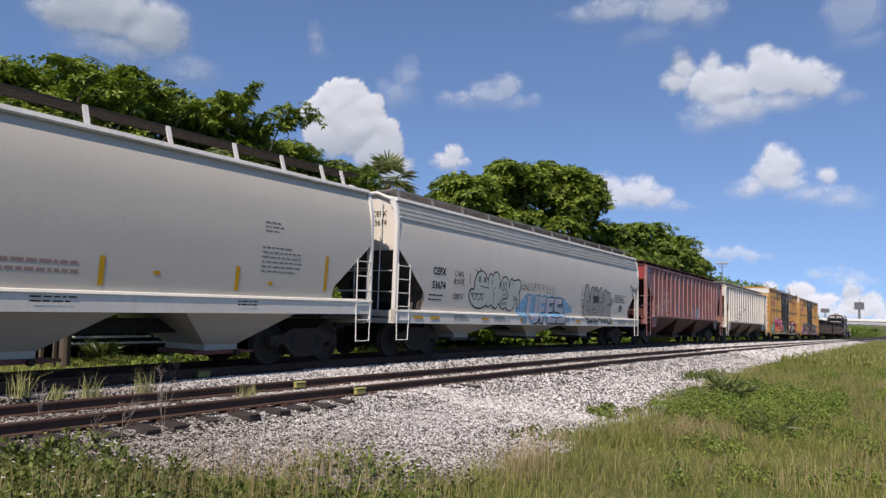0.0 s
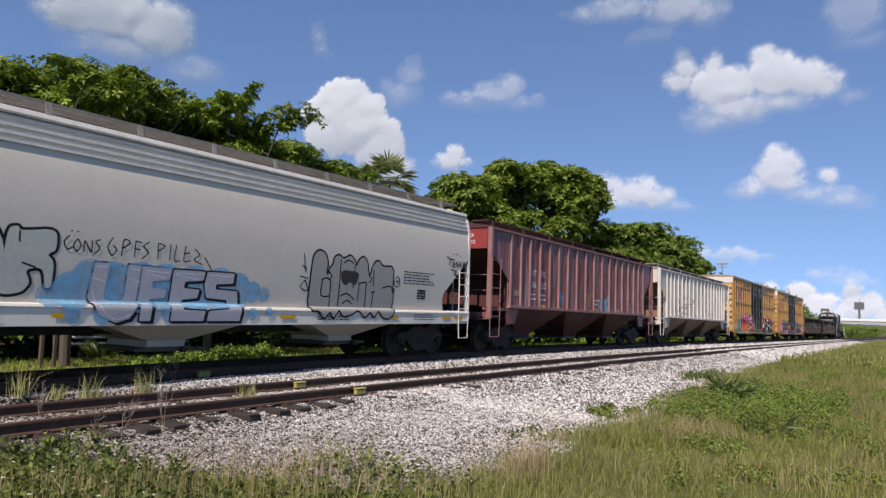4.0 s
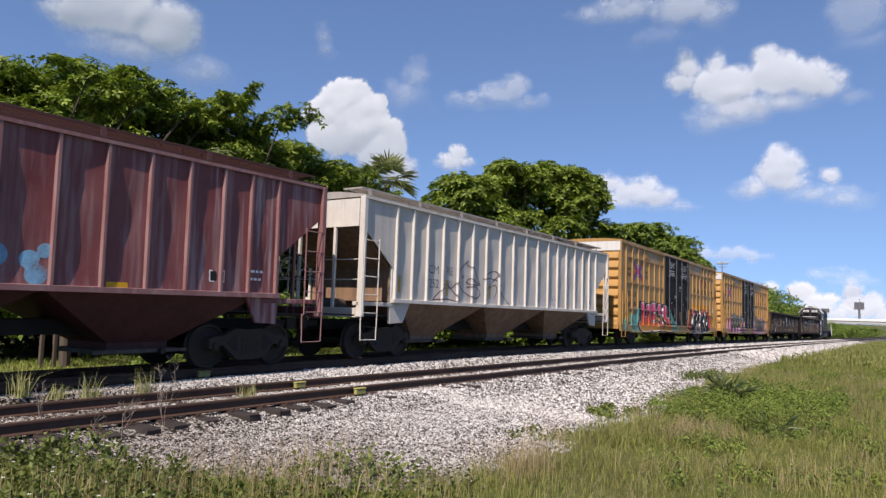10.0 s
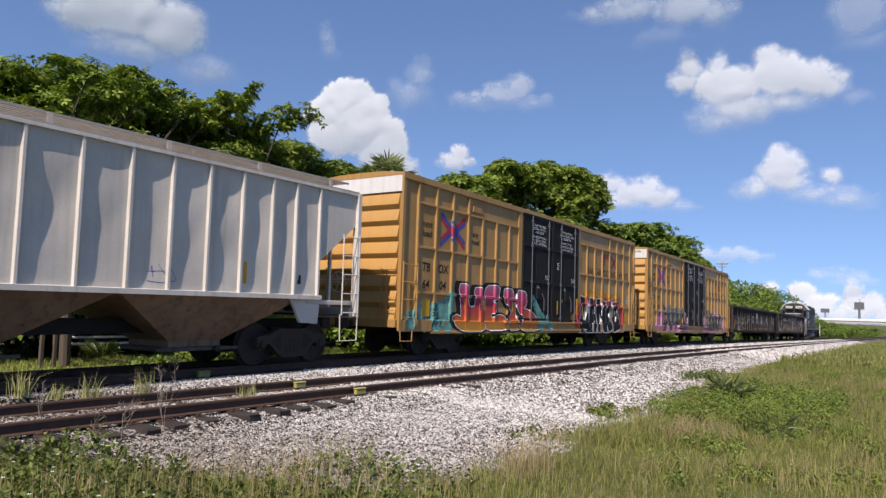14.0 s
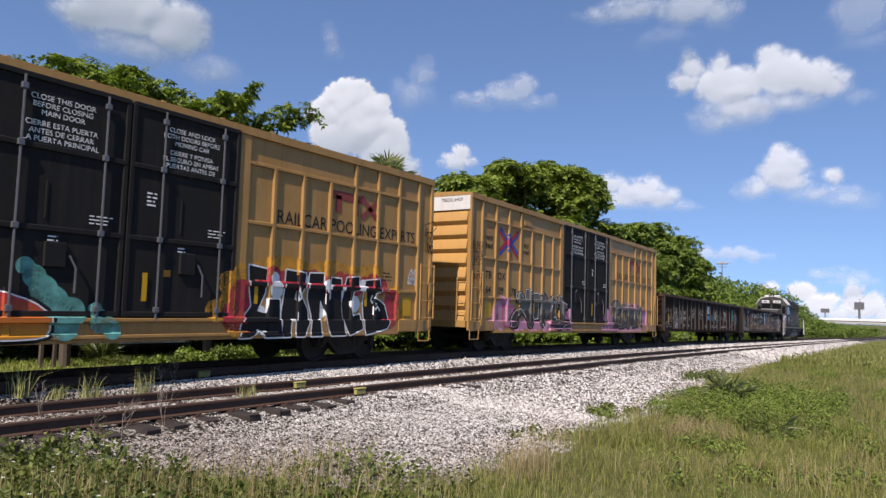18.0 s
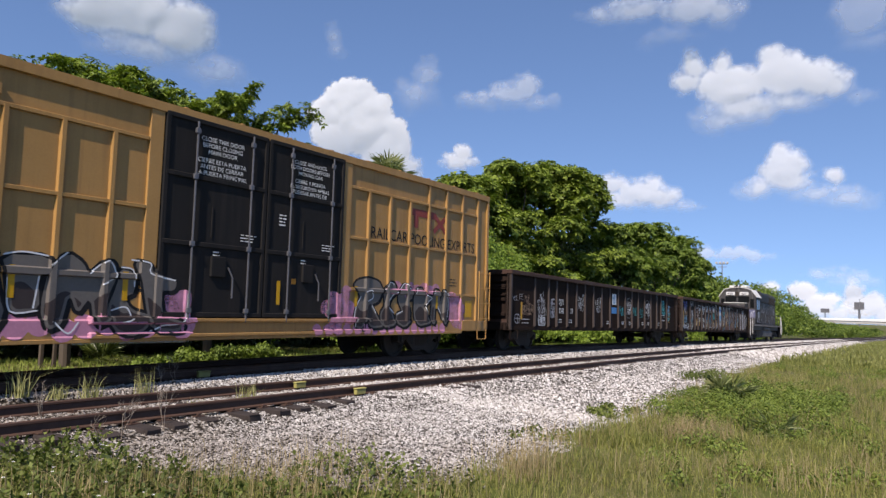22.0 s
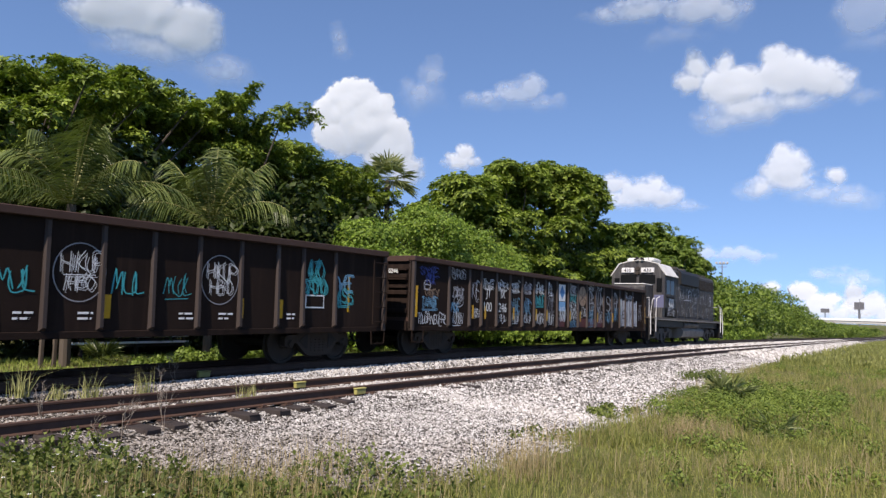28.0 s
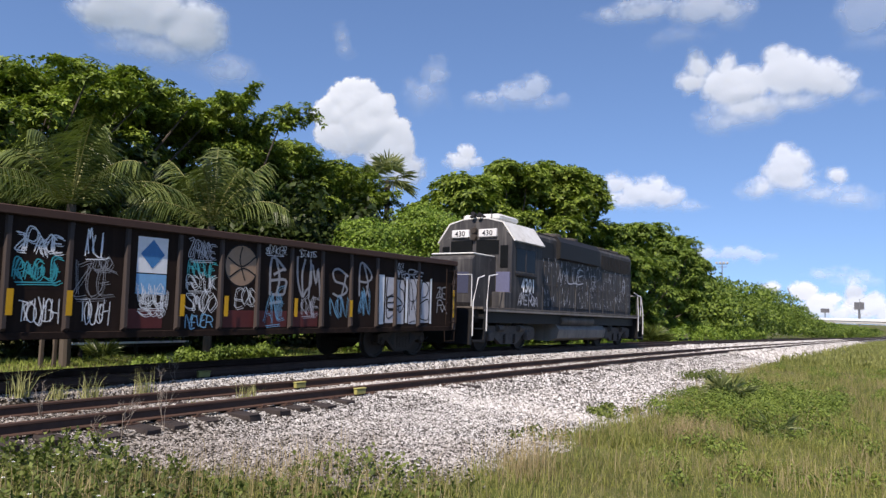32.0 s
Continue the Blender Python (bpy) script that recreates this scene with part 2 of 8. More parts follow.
def ground_mesh():
    xs = sorted(set([-p for p in grow(1.0, 0.6, 1.25, 4000)] + [i * 0.2 for i in range(-5, 150)] + grow(30.0, 0.25, 1.045, 4200)))
    ys = sorted(set([-p for p in grow(2.0, 0.4, 1.3, 4000)] + [i * 0.2 for i in range(-10, 80)] + grow(16.0, 0.3, 1.14, 4200)))
    verts = np.array([(x, y, ground_z(x, y)) for y in ys for x in xs])
    w = len(xs)
    i = np.arange((len(ys) - 1) * (w - 1))
    a = i // (w - 1) * w + i % (w - 1)
    me = arrays_mesh("ground", verts, np.stack([a, a + 1, a + w + 1, a + w], 1), M_GROUND, True)
    at = me.attributes.new("gravel", "FLOAT", "POINT")
    at.data.foreach_set("value", np.array([gravel_at(v[0], v[1]) if abs(v[0]) < 450 and -5 < v[1] < 20 else 0.0 for v in verts], dtype=np.float32))
    # ballast is darker in a band along the main track
    dark_bed = me.attributes.new("dark_bed", "FLOAT", "POINT")
    dark_bed.data.foreach_set("value", np.array([max(0.0, min(1.0, (1.42 - abs(v[1] - TRACK_Y - 0.2)) / 0.35)) if abs(v[0]) < 450 else 0.0 for v in verts], dtype=np.float32))
    return me


def soil_stain(n, l):
    """Patches of soil and grime among the ballast, thickest where the siding runs out."""
    co, sep, far = n.new("ShaderNodeTexCoord"), n.new("ShaderNodeSeparateXYZ"), n.new("ShaderNodeMath")
    l.new(co.outputs["Object"], sep.inputs[0])
    far.operation = "MULTIPLY_ADD"
    far.inputs[1].default_value, far.inputs[2].default_value = -0.13, 1.30
    l.new(sep.outputs["X"], far.inputs[0])
    add = n.new("ShaderNodeMath")
    add.operation = "ADD"
    l.new(far.outputs[0], add.inputs[0])
    l.new(noise_at(n, l, 1.3, 5, 0.65), add.inputs[1])
    return ramp(n, l, add.outputs[0], [(0.55, (0, 0, 0)), (1.15, (0.7, 0.7, 0.7))])


def ground_material():
    m, n, l, b = material("verge_and_ballast")
    gr, dark_bed = n.new("ShaderNodeAttribute"), n.new("ShaderNodeAttribute")
    gr.attribute_name, dark_bed.attribute_name = "gravel", "dark_bed"
    big, mid, fine = noise_at(n, l, 0.35, 4), noise_at(n, l, 2.5, 5, 0.7), noise_at(n, l, 30, 4, 0.7)
    earth = mix(n, l, ramp(n, l, mid, [(0.35, (0, 0, 0)), (0.65, (1, 1, 1))]), (0.060, 0.078, 0.020), (0.14, 0.115, 0.055))
    earth = mix(n, l, ramp(n, l, big, [(0.4, (0, 0, 0)), (0.7, (0.7, 0.7, 0.7))]), earth, (0.10, 0.13, 0.028))
    co, vor = n.new("ShaderNodeTexCoord"), n.new("ShaderNodeTexVoronoi")
    vor.inputs["Scale"].default_value = 17
    l.new(co.outputs["Object"], vor.inputs["Vector"])
    stone = ramp(n, l, vor.outputs["Color"], [(0.1, (0.20, 0.185, 0.165)), (0.5, (0.36, 0.345, 0.32)), (0.9, (0.54, 0.52, 0.49))])
    # shade between stones painted in: cell edges multiply the stone colour down
    gap_shade = ramp(n, l, vor.outputs["Distance"], [(0.32, (1, 1, 1)), (0.55, (0.09, 0.083, 0.075))])
    stone = mix(n, l, 1.0, stone, gap_shade, "MULTIPLY")
    stone = mix(n, l, soil_stain(n, l), stone, mix(n, l, 1.0, stone, (0.50, 0.45, 0.40), "MULTIPLY"))
    stone = mix(n, l, dark_bed.outputs["Fac"], stone, mix(n, l, mid, (0.020, 0.016, 0.013), (0.055, 0.045, 0.036)))
    edge = n.new("ShaderNodeMath")
    edge.operation = "ADD"
    l.new(gr.outputs["Fac"], edge.inputs[0])
    l.new(ramp(n, l, mid, [(0.3, (0, 0, 0)), (0.7, (0.6, 0.6, 0.6))]), edge.inputs[1])
    mask = ramp(n, l, edge.outputs[0], [(0.62, (0, 0, 0)), (0.85, (1, 1, 1))])
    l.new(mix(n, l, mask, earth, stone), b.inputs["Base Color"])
    b.inputs["Roughness"].default_value, b.inputs["Specular IOR Level"].default_value = 0.95, 0.1
    h = mix(n, l, mask, fine, ramp(n, l, vor.outputs["Distance"], [(0.0, (1, 1, 1)), (0.7, (0, 0, 0))]))
    bump(n, l, b, h, 0.8, 0.03)
    return m


M_GROUND = ground_material()
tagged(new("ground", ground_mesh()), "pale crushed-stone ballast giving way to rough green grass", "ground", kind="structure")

# ---------------------------------------------------------------- tracks
M_RAIL = paint("rusty_rail_steel", (0.078, 0.044, 0.031), (0.04, 0.023, 0.017), 0.4, 0.65)
M_TIE = paint("weathered_creosoted_wood", (0.042, 0.033, 0.030), (0.018, 0.014, 0.013), 0.5, 0.85)
M_DARKTIE = paint("dark_sleeper_wood", (0.022, 0.017, 0.015), (0.010, 0.008, 0.007), 0.5, 0.8)
RAIL_PROFILE = [(-0.07, 0), (0.07, 0), (0.07, 0.012), (0.012, 0.03), (0.012, 0.115), (0.036, 0.13), (0.036, 0.155), (0.028, 0.165), (-0.028, 0.165), (-0.036, 0.155), (-0.036, 0.13), (-0.012, 0.115), (-0.012, 0.03), (-0.07, 0.012)]


def rail_shape(yfun, top):
    xs = [-150, -100, -60, -30] + list(range(-15, 60, 3)) + list(range(60, 140, 8)) + list(range(140, 421, 20))
    mb = MB()
    mb.loft([[(x, yfun(x) + p, grade(x) + top - 0.165 + q) for p, q in RAIL_PROFILE] for x in xs])
    return mb


def tie_mesh(length, seed):
    r = random.Random(seed)
    me = MB().cbox(-0.115, 0.115, -length / 2, length / 2, -0.17, 0, 0.012)
    me.v = [(x + r.uniform(-0.008, 0.008), y + r.uniform(-0.02, 0.02), z + r.uniform(-0.008, 0.008)) for x, y, z in me.v]
    return me.mesh("tie")


def track(name, yfun, top, ties, label, seed, wood):
    ob = tagged(new(name), label, "railway track", kind="structure")
    for s in (-1, 1):
        part("rail", rail_shape(lambda x, s=s: yfun(x) + s * 0.753, top), M_RAIL, ob)
    r = random.Random(seed)
    shapes = [tie_mesh(2.59, seed + k) for k in range(5)]
    plate = MB().box(-0.09, 0.09, -0.16, 0.16, 0, 0.014).cbox(-0.03, 0.03, -0.125, -0.09, 0.014, 0.05, 0.006).cbox(-0.03, 0.03, 0.09, 0.125, 0.014, 0.05, 0.006).mesh("tie_plate")
    for x in ties:
        xx = x + r.uniform(-0.05, 0.05)
        y = yfun(xx) + r.uniform(-0.09, 0.09)
        t = part("tie", shapes[r.randrange(5)], wood, ob, at=pose(xx, y, grade(xx) + top - 0.182 + r.uniform(-0.012, 0.0), r.uniform(-1, 1), r.uniform(-1.5, 1.5), r.uniform(-3, 3)))
        if x < 22:
            for s in (-1, 1):
                part("tie_plate", plate, M_RAIL, t, at=pose(0, s * 0.753 + yfun(xx) - y, 0.001))
    return ob


track("main_track", lambda x: TRACK_Y, 0.0, [2 + 0.55 * i for i in range(110)], "rusty railway track on dark ballast", 5, M_DARKTIE)
track("siding_track", siding_y, -0.20, [1.5 + 0.56 * i for i in range(115)], "disused rusty siding with decayed wooden sleepers", 9, M_TIE)

# ---------------------------------------------------------------- trees
M_LEAF = leafy("broad_green_leaves", (0.028, 0.056, 0.009), (0.255, 0.325, 0.052), 0.45, 0.30)
M_LEAF2 = leafy("mid_green_leaves", (0.032, 0.066, 0.013), (0.22, 0.295, 0.055))
M_LEAF3 = leafy("fresh_green_leaves", (0.070, 0.125, 0.018), (0.24, 0.335, 0.055))
M_BARK = paint("grey_brown_bark", (0.10, 0.08, 0.062), (0.05, 0.04, 0.03), 0.5, 0.9)
M_FROND = leafy("palm_frond_green", (0.034, 0.056, 0.014), (0.155, 0.185, 0.052), 0.32, 0.2)
M_RACHIS = plain("yellow_green_frond_stem", (0.26, 0.25, 0.09), 0.5)
M_FAN = leafy("pale_fan_palm_green", (0.085, 0.115, 0.04), (0.27, 0.29, 0.12), 0.4, 0.25)
# thicket and far woods: leaf green darkened, deep shade put into the colour
M_SHADE = leafy("shade_painted_leaves", (0.010, 0.020, 0.005), (0.050, 0.072, 0.014), 0.5, 0.2)
M_DRY = leafy("dry_straw_stems", (0.20, 0.15, 0.075), (0.42, 0.34, 0.19), 0.8, 0.2)
M_GRASS = leafy("long_grass_blades", (0.10, 0.12, 0.03), (0.32, 0.32, 0.11), 0.6, 0.3)


def leaf_cards(rng, centers, normals, size, bend=0.25):
    """Folded leaf shapes: two triangles each side of a midrib, at the given places."""
    k = len(centers)
    d = rng.normal(size=(k, 3))
    d += normals * (0.35 - 0.75 * np.sum(d * normals, axis=1)[:, None])
    d[:, 2] -= 0.2
    d /= np.linalg.norm(d, axis=1)[:, None]
    up = normals + rng.normal(size=(k, 3)) * 0.38 + np.array([0, 0, 0.35])
    sd = np.cross(d, up)
    sd /= np.linalg.norm(sd, axis=1)[:, None] + 1e-9
    nn = np.cross(sd, d)
    L = size * rng.uniform(0.6, 1.35, (k, 1))
    w = L * rng.uniform(0.24, 0.38, (k, 1))
    tip = centers + d * L - nn * L * bend * 0.4
    mid = centers + d * L * 0.5
    verts = np.stack([centers, mid + sd * w - nn * w * bend, tip, mid - sd * w - nn * w * bend], 1).reshape(-1, 3)
    f = np.arange(k)[:, None] * 4
    return verts, np.concatenate([f + np.array([0, 1, 2]), f + np.array([0, 2, 3])])


def rosettes(rng, centers, normals, size, per=7, wide=0.2):
    """Whorls of pointed leaves that spread from the tip of each twig and droop."""
    axis = normals * 0.7 + np.array([0, 0, 0.9]) + rng.normal(size=normals.shape) * 0.25
    axis /= np.linalg.norm(axis, axis=1)[:, None]
    a = np.cross(axis, rng.normal(size=axis.shape))
    a /= np.linalg.norm(a, axis=1)[:, None] + 1e-9
    b = np.cross(axis, a)
    k = len(centers) * per
    C, A, B, X = (np.repeat(q, per, 0) for q in (centers, a, b, axis))
    t = (np.arange(k) % per * (math.tau / per) + rng.uniform(-0.35, 0.35, k))[:, None]
    d = A * np.cos(t) + B * np.sin(t) + X * rng.uniform(-0.35, 0.6, (k, 1))
    d /= np.linalg.norm(d, axis=1)[:, None]
    sd = np.cross(d, X)
    sd /= np.linalg.norm(sd, axis=1)[:, None] + 1e-9
    L = size * rng.uniform(0.6, 1.25, (k, 1))
    w = L * wide * rng.uniform(0.8, 1.25, (k, 1))
    mid = C + d * L * 0.55
    tip = C + d * L - np.array([0, 0, 0.22]) * L
    verts = np.stack([C + d * L * 0.06, mid + sd * w, tip, mid - sd * w], 1).reshape(-1, 3)
    f = np.arange(k)[:, None] * 4
    return verts, np.concatenate([f + np.array([0, 1, 2]), f + np.array([0, 2, 3])])


def crown_points(rng, clumps, count, shell=0.68):
    """Places on the outer part of many small ellipsoids, denser on top; clumps: (x, y, z, rx, rz)."""
    c = np.array(clumps)
    area = c[:, 3] ** 2
    idx = rng.choice(len(c), count, p=area / area.sum())
    v = rng.normal(size=(count, 3))
    v /= np.linalg.norm(v, axis=1)[:, None]
    v[:, 2] = np.where((v[:, 2] < -0.25) & (rng.random(count) < 0.6), -v[:, 2], v[:, 2])
    r = shell + (1.05 - shell) * rng.random(count) ** 0.5
    lump = 1 + 0.25 * np.sin(v[:, 0] * 5 + idx) * np.cos(v[:, 1] * 4 + idx * 2)
    rad = np.stack([c[idx, 3], c[idx, 3], c[idx, 4]], 1)
    return c[idx, :3] + v * rad * (r * lump)[:, None], v


def clump_crown(rng, radius, height, base, count, small, flat=(0.5, 0.8)):
    """Clumps of a broad crown: smaller ones ride on the outline of the larger."""
    out = []
    for i in range(count):
        a, t = rng.uniform(0, math.tau), rng.uniform(0, 1)
        hgt = base + (height - base) * t
        env = radius * (0.55 + 0.45 * math.sin(math.pi * min(0.97, 0.18 + 0.8 * t))) * math.sqrt(max(0.02, 1 - max(0, t - 0.45) ** 2 / 0.42))
        rr = env * math.sqrt(rng.uniform(0.1, 1.0))
        s = small * rng.uniform(0.6, 1.3)
        out.append((rr * math.cos(a), rr * math.sin(a), min(hgt, height - s * 0.5), s, s * rng.uniform(*flat)))
    return out


def limbs(mb, rng, clumps, height, r0, base):
    top = Vector((rng.uniform(-0.3, 0.3), rng.uniform(-0.3, 0.3), base + (height - base) * 0.45))
    mb.tube([(0, 0, -0.4), (0.05, 0.02, 0.4), (top.x * 0.5, top.y * 0.5, base * 0.7), top], r0, 8, r0 * 0.45)
    for i in range(0, len(clumps), max(1, len(clumps) // 14)):
        c = Vector(clumps[i][:3])
        st = Vector((0, 0, base * rng.uniform(0.55, 0.95))) + Vector((top.x, top.y, 0)) * 0.5
        m = st.lerp(c, 0.5) + Vector((rng.uniform(-0.3, 0.3), rng.uniform(-0.3, 0.3), rng.uniform(0, 0.5)))
        mb.tube([st, m, c], r0 * 0.38, 5, r0 * 0.08)


def tree(name, x, y, height, radius, seed, leaves=14000, leaf=0.26, base=2.2, clumps=70, small=1.1, mat=None, label="", sprigs=0, flat=(0.5, 0.8), whorl=0.0):
    rng = np.random.default_rng(seed)
    ob = tagged(new(name), label or "broad-leaved green tree with a dense rounded crown", "tree", "trees beside the line")
    ob.location = (x, y, ground_z(x, y) - 0.05)
    cl = clump_crown(rng, radius, height, base, clumps, small, flat)
    for i in range(sprigs):
        a = rng.uniform(0, math.tau)
        rr = radius * math.sqrt(rng.uniform(0.0, 0.95))
        q = np.array([rr * math.cos(a), rr * math.sin(a), height * rng.uniform(0.86, 0.97) - 0.22 * rr])
        d = np.array([math.cos(a) * 0.95, math.sin(a) * 0.95, rng.uniform(0.2, 0.75)])
        for k in range(8):
            s = 0.38 - 0.035 * k
            cl.append((q[0], q[1], q[2], s, s * 0.55))
            q = q + d * 0.25
            d[2] -= 0.14
    mb = MB()
    limbs(mb, rng, cl, height, 0.05 * height ** 0.75, base)
    part("trunk", mb, M_BARK, ob)
    p, nv = crown_points(rng, cl, leaves // 7 if whorl else leaves)
    v, f = rosettes(rng, p, nv, leaf, 7, whorl) if whorl else leaf_cards(rng, p, nv, leaf)
    part("crown", arrays_mesh("crown", v, f, mat or M_LEAF), None, ob)
    return ob


GREENS = [(M_LEAF, "tall broad-leaved tree with feathery bright green sprays"), (M_LEAF2, "large dark green tree with a domed crown")]
# the thicket on the left of the line
for i, (x, y, h, r) in enumerate([(7.0, 25.5, 8.8, 3.4), (11.0, 25.0, 9.6, 3.3), (15.0, 26.5, 11.0, 3.4), (18.0, 27.0, 10.9, 2.8), (20.6, 26.0, 11.3, 3.0), (25.0, 26.3, 10.2, 3.0), (29.5, 28.0, 9.8, 2.6), (32.5, 29.0, 9.6, 2.4)]):
    tree("tree", x, y, h, r, 100 + i, 42000, 0.22, 4.2, 76, 0.80, M_LEAF, GREENS[0][1], sprigs=30, flat=(0.4, 0.65), whorl=0.22)
for i, (x, y, h, r) in enumerate([(38.0, 24.0, 10.8, 4.2), (44.0, 24.0, 12.9, 4.6), (50.5, 23.5, 14.0, 4.4), (54.5, 23.5, 14.2, 3.6), (47.0, 27.0, 12.6, 4.0)]):
    tree("tree", x, y, h, r, 200 + i, 32000, 0.36, 1.8, 62, 1.15, M_LEAF, GREENS[1][1], flat=(0.35, 0.6), whorl=0.24)
for i, (x, y, h, r) in enumerate([(60.5, 23.5, 10.4, 4.0), (66.5, 22.5, 11.2, 3.8), (74.0, 22.5, 12.2, 4.0), (82.5, 23.0, 12.0, 3.8), (89.5, 23.0, 10.2, 3.2), (94.5, 23.5, 8.0, 2.6)]):
    tree("tree", x, y, h, r, 300 + i, 19000, 0.40, 1.5, 52, 1.2, M_LEAF2, GREENS[1][1], flat=(0.4, 0.7), whorl=0.24)
for i, (x, y, h, r) in enumerate([(24.0, 20.2, 5.6, 2.4), (28.0, 20.0, 6.9, 2.6), (32.0, 20.2, 6.8, 2.6), (36.5, 21.0, 5.9, 2.3)]):
    tree("shrub_tree", x, y, h, r, 400 + i, 22000, 0.14, 0.7, 60, 0.8, M_LEAF3, "small bushy tree with fresh green leaves")


def bush_row(name, rows, leaves, leaf, seed, mat, label):
    """rows: (x, y, z, r, rz) of clumps in a continuous belt of shrubs."""
    rng = np.random.default_rng(seed)
    p, nv = crown_points(rng, rows, leaves, 0.5)
    v, f = leaf_cards(rng, p, nv, leaf)
    return tagged(new(name, arrays_mesh(name, v, f, mat)), label, "shrubs", kind="stuff")


rng = np.random.default_rng(77)
belt = []
for i in range(640):
    x = 82 + 190 * rng.random() ** 1.4
    y = rng.uniform(17.6, 25)
    top = np.interp(x, [80, 100, 110, 138, 152, 168, 200, 290], [6.0, 6.6, 6.9, 6.4, 5.8, 3.9, 1.5, -0.6]) * rng.uniform(0.85, 1.05) * (0.55 if y < 18.6 else 1.0)
    s = rng.uniform(0.8, 1.7)
    g = grade(x)
    belt.append((x, y, g + 0.3 + max(0.2, top - s * 0.6 - g) * rng.random() ** 0.6, s, s * 0.75))
for i in range(200):
    x, y = rng.uniform(225, 430), rng.uniform(14, 32)
    s = rng.uniform(1.0, 1.9)
    belt.append((x, y, np.interp(x, [225, 290, 430], [0.2, -0.9, -2.2]) - rng.uniform(0.3, 2.4), s * 1.3, s))
bush_row("shrub_belt", belt, 95000, 0.42, 78, M_LEAF2, "dense belt of green shrubs beside the railway")
low = []
for i in range(260):
    x = rng.uniform(2, 108)
    y = rng.uniform(20.6, 23) if x < 17 else rng.uniform(18.6, 22) if x < 30 else rng.uniform(17.2, 22)
    s = rng.uniform(0.4, 0.95)
    low.append((x, y, rng.uniform(-0.2, 0.5) + grade(x) + (y - 17.2) * 0.2, s, s * 0.8))
bush_row("undergrowth", low, 42000, 0.2, 79, M_LEAF3, "leafy green undergrowth behind the tracks")
dark = []
for i in range(420):
    x, y = rng.uniform(0, 66), rng.uniform(21.5, 28)
    s = rng.uniform(0.9, 1.6)
    dark.append((x, y, rng.uniform(0.3, 6.2), s, s * 0.9))
for i in range(170):
    x = rng.uniform(2, 66)
    s = rng.uniform(0.6, 1.1)
    dark.append((x, rng.uniform(22.5, 25), rng.uniform(-0.5, 1.3), s, s * 0.9))
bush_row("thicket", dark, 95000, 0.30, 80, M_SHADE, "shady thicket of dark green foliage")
woods = []
for i in range(300):
    x = rng.uniform(-2, 90)
    s = rng.uniform(1.4, 2.4)
    woods.append((x, rng.uniform(31, 40), rng.uniform(-0.3, 7.2), s, s * 0.85))
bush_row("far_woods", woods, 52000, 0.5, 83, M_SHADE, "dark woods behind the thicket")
# ---------------------------------------------------------------- the train: running gear
ROLLING = []          # (thing, place along the train, half pivot distance)
TURNING = []          # (wheelset, place on its thing, radius)


def wheel_mesh(r):
    prof = [(0.0, -0.075), (0.12, -0.09), (0.13, -0.055), (r * 0.55, -0.02), (r * 0.82, -0.03), (r * 0.86, -0.068), (r - 0.012, -0.068), (r, -0.055), (r + 0.002, 0.03), (r + 0.03, 0.045), (r + 0.03, 0.068), (r * 0.86, 0.068), (r * 0.8, 0.03), (0.13, 0.05), (0.0, 0.06)]
    return MB().lathe([(max(p, 0.001), q) for p, q in prof], "y", (0, 0, 0), 32).mesh("wheel")


WHEEL = {r: wheel_mesh(r) for r in (0.457, 0.508)}
AXLE = MB().lathe([(0.001, -1.13), (0.075, -1.13), (0.075, -0.95), (0.085, -0.8), (0.08, 0.8), (0.075, 0.95), (0.075, 1.13), (0.001, 1.13)], "y", (0, 0, 0), 12).mesh("wheelset")
CAP = MB().lathe([(0.001, -0.06), (0.07, -0.055), (0.085, -0.03), (0.105, -0.02), (0.105, 0.08), (0.001, 0.08)], "y", (0, 0, 0), 14).mesh("bearing_cap")
FRAME = MB().prism([(-1.05, 0.42), (-1.05, 0.62), (-0.92, 0.66), (-0.72, 0.66), (-0.42, 0.80), (0.42, 0.80), (0.72, 0.66), (0.92, 0.66), (1.05, 0.62), (1.05, 0.42), (0.98, 0.40), (0.94, 0.54), (0.84, 0.54), (0.80, 0.46), (0.68, 0.47), (0.40, 0.22), (0.30, 0.17), (-0.30, 0.17), (-0.40, 0.22), (-0.68, 0.47), (-0.80, 0.46), (-0.84, 0.54), (-0.94, 0.54), (-0.98, 0.40)], "y", -0.08, 0.08).mesh("side_frame")
# black slab just proud of the side frame, standing in for a shaded opening
WINDOW = MB().prism([(-0.62, 0.52), (-0.40, 0.68), (-0.34, 0.68), (-0.34, 0.34), (-0.40, 0.34)], "y", -0.088, 0.088).mesh("frame_pocket")


SPRING = MB().tube([(0.05 * math.cos(a * math.tau / 6), 0.05 * math.sin(a * math.tau / 6), 0.25 + a * 0.0105) for a in range(31)], 0.016, 5).mesh("spring")
BOLSTER = MB().prism([(-0.95, 0.60), (0.95, 0.60), (0.95, 0.74), (0.55, 0.80), (-0.55, 0.80), (-0.95, 0.74)], "x", -0.2, 0.2).mesh("truck")
BRAKE = MB().cbox(-0.04, 0.04, -0.85, 0.85, 0.36, 0.46).cbox(-0.09, 0.03, -0.83, -0.68, 0.30, 0.60).cbox(-0.09, 0.03, 0.68, 0.83, 0.30, 0.60).mesh("brake_beam")


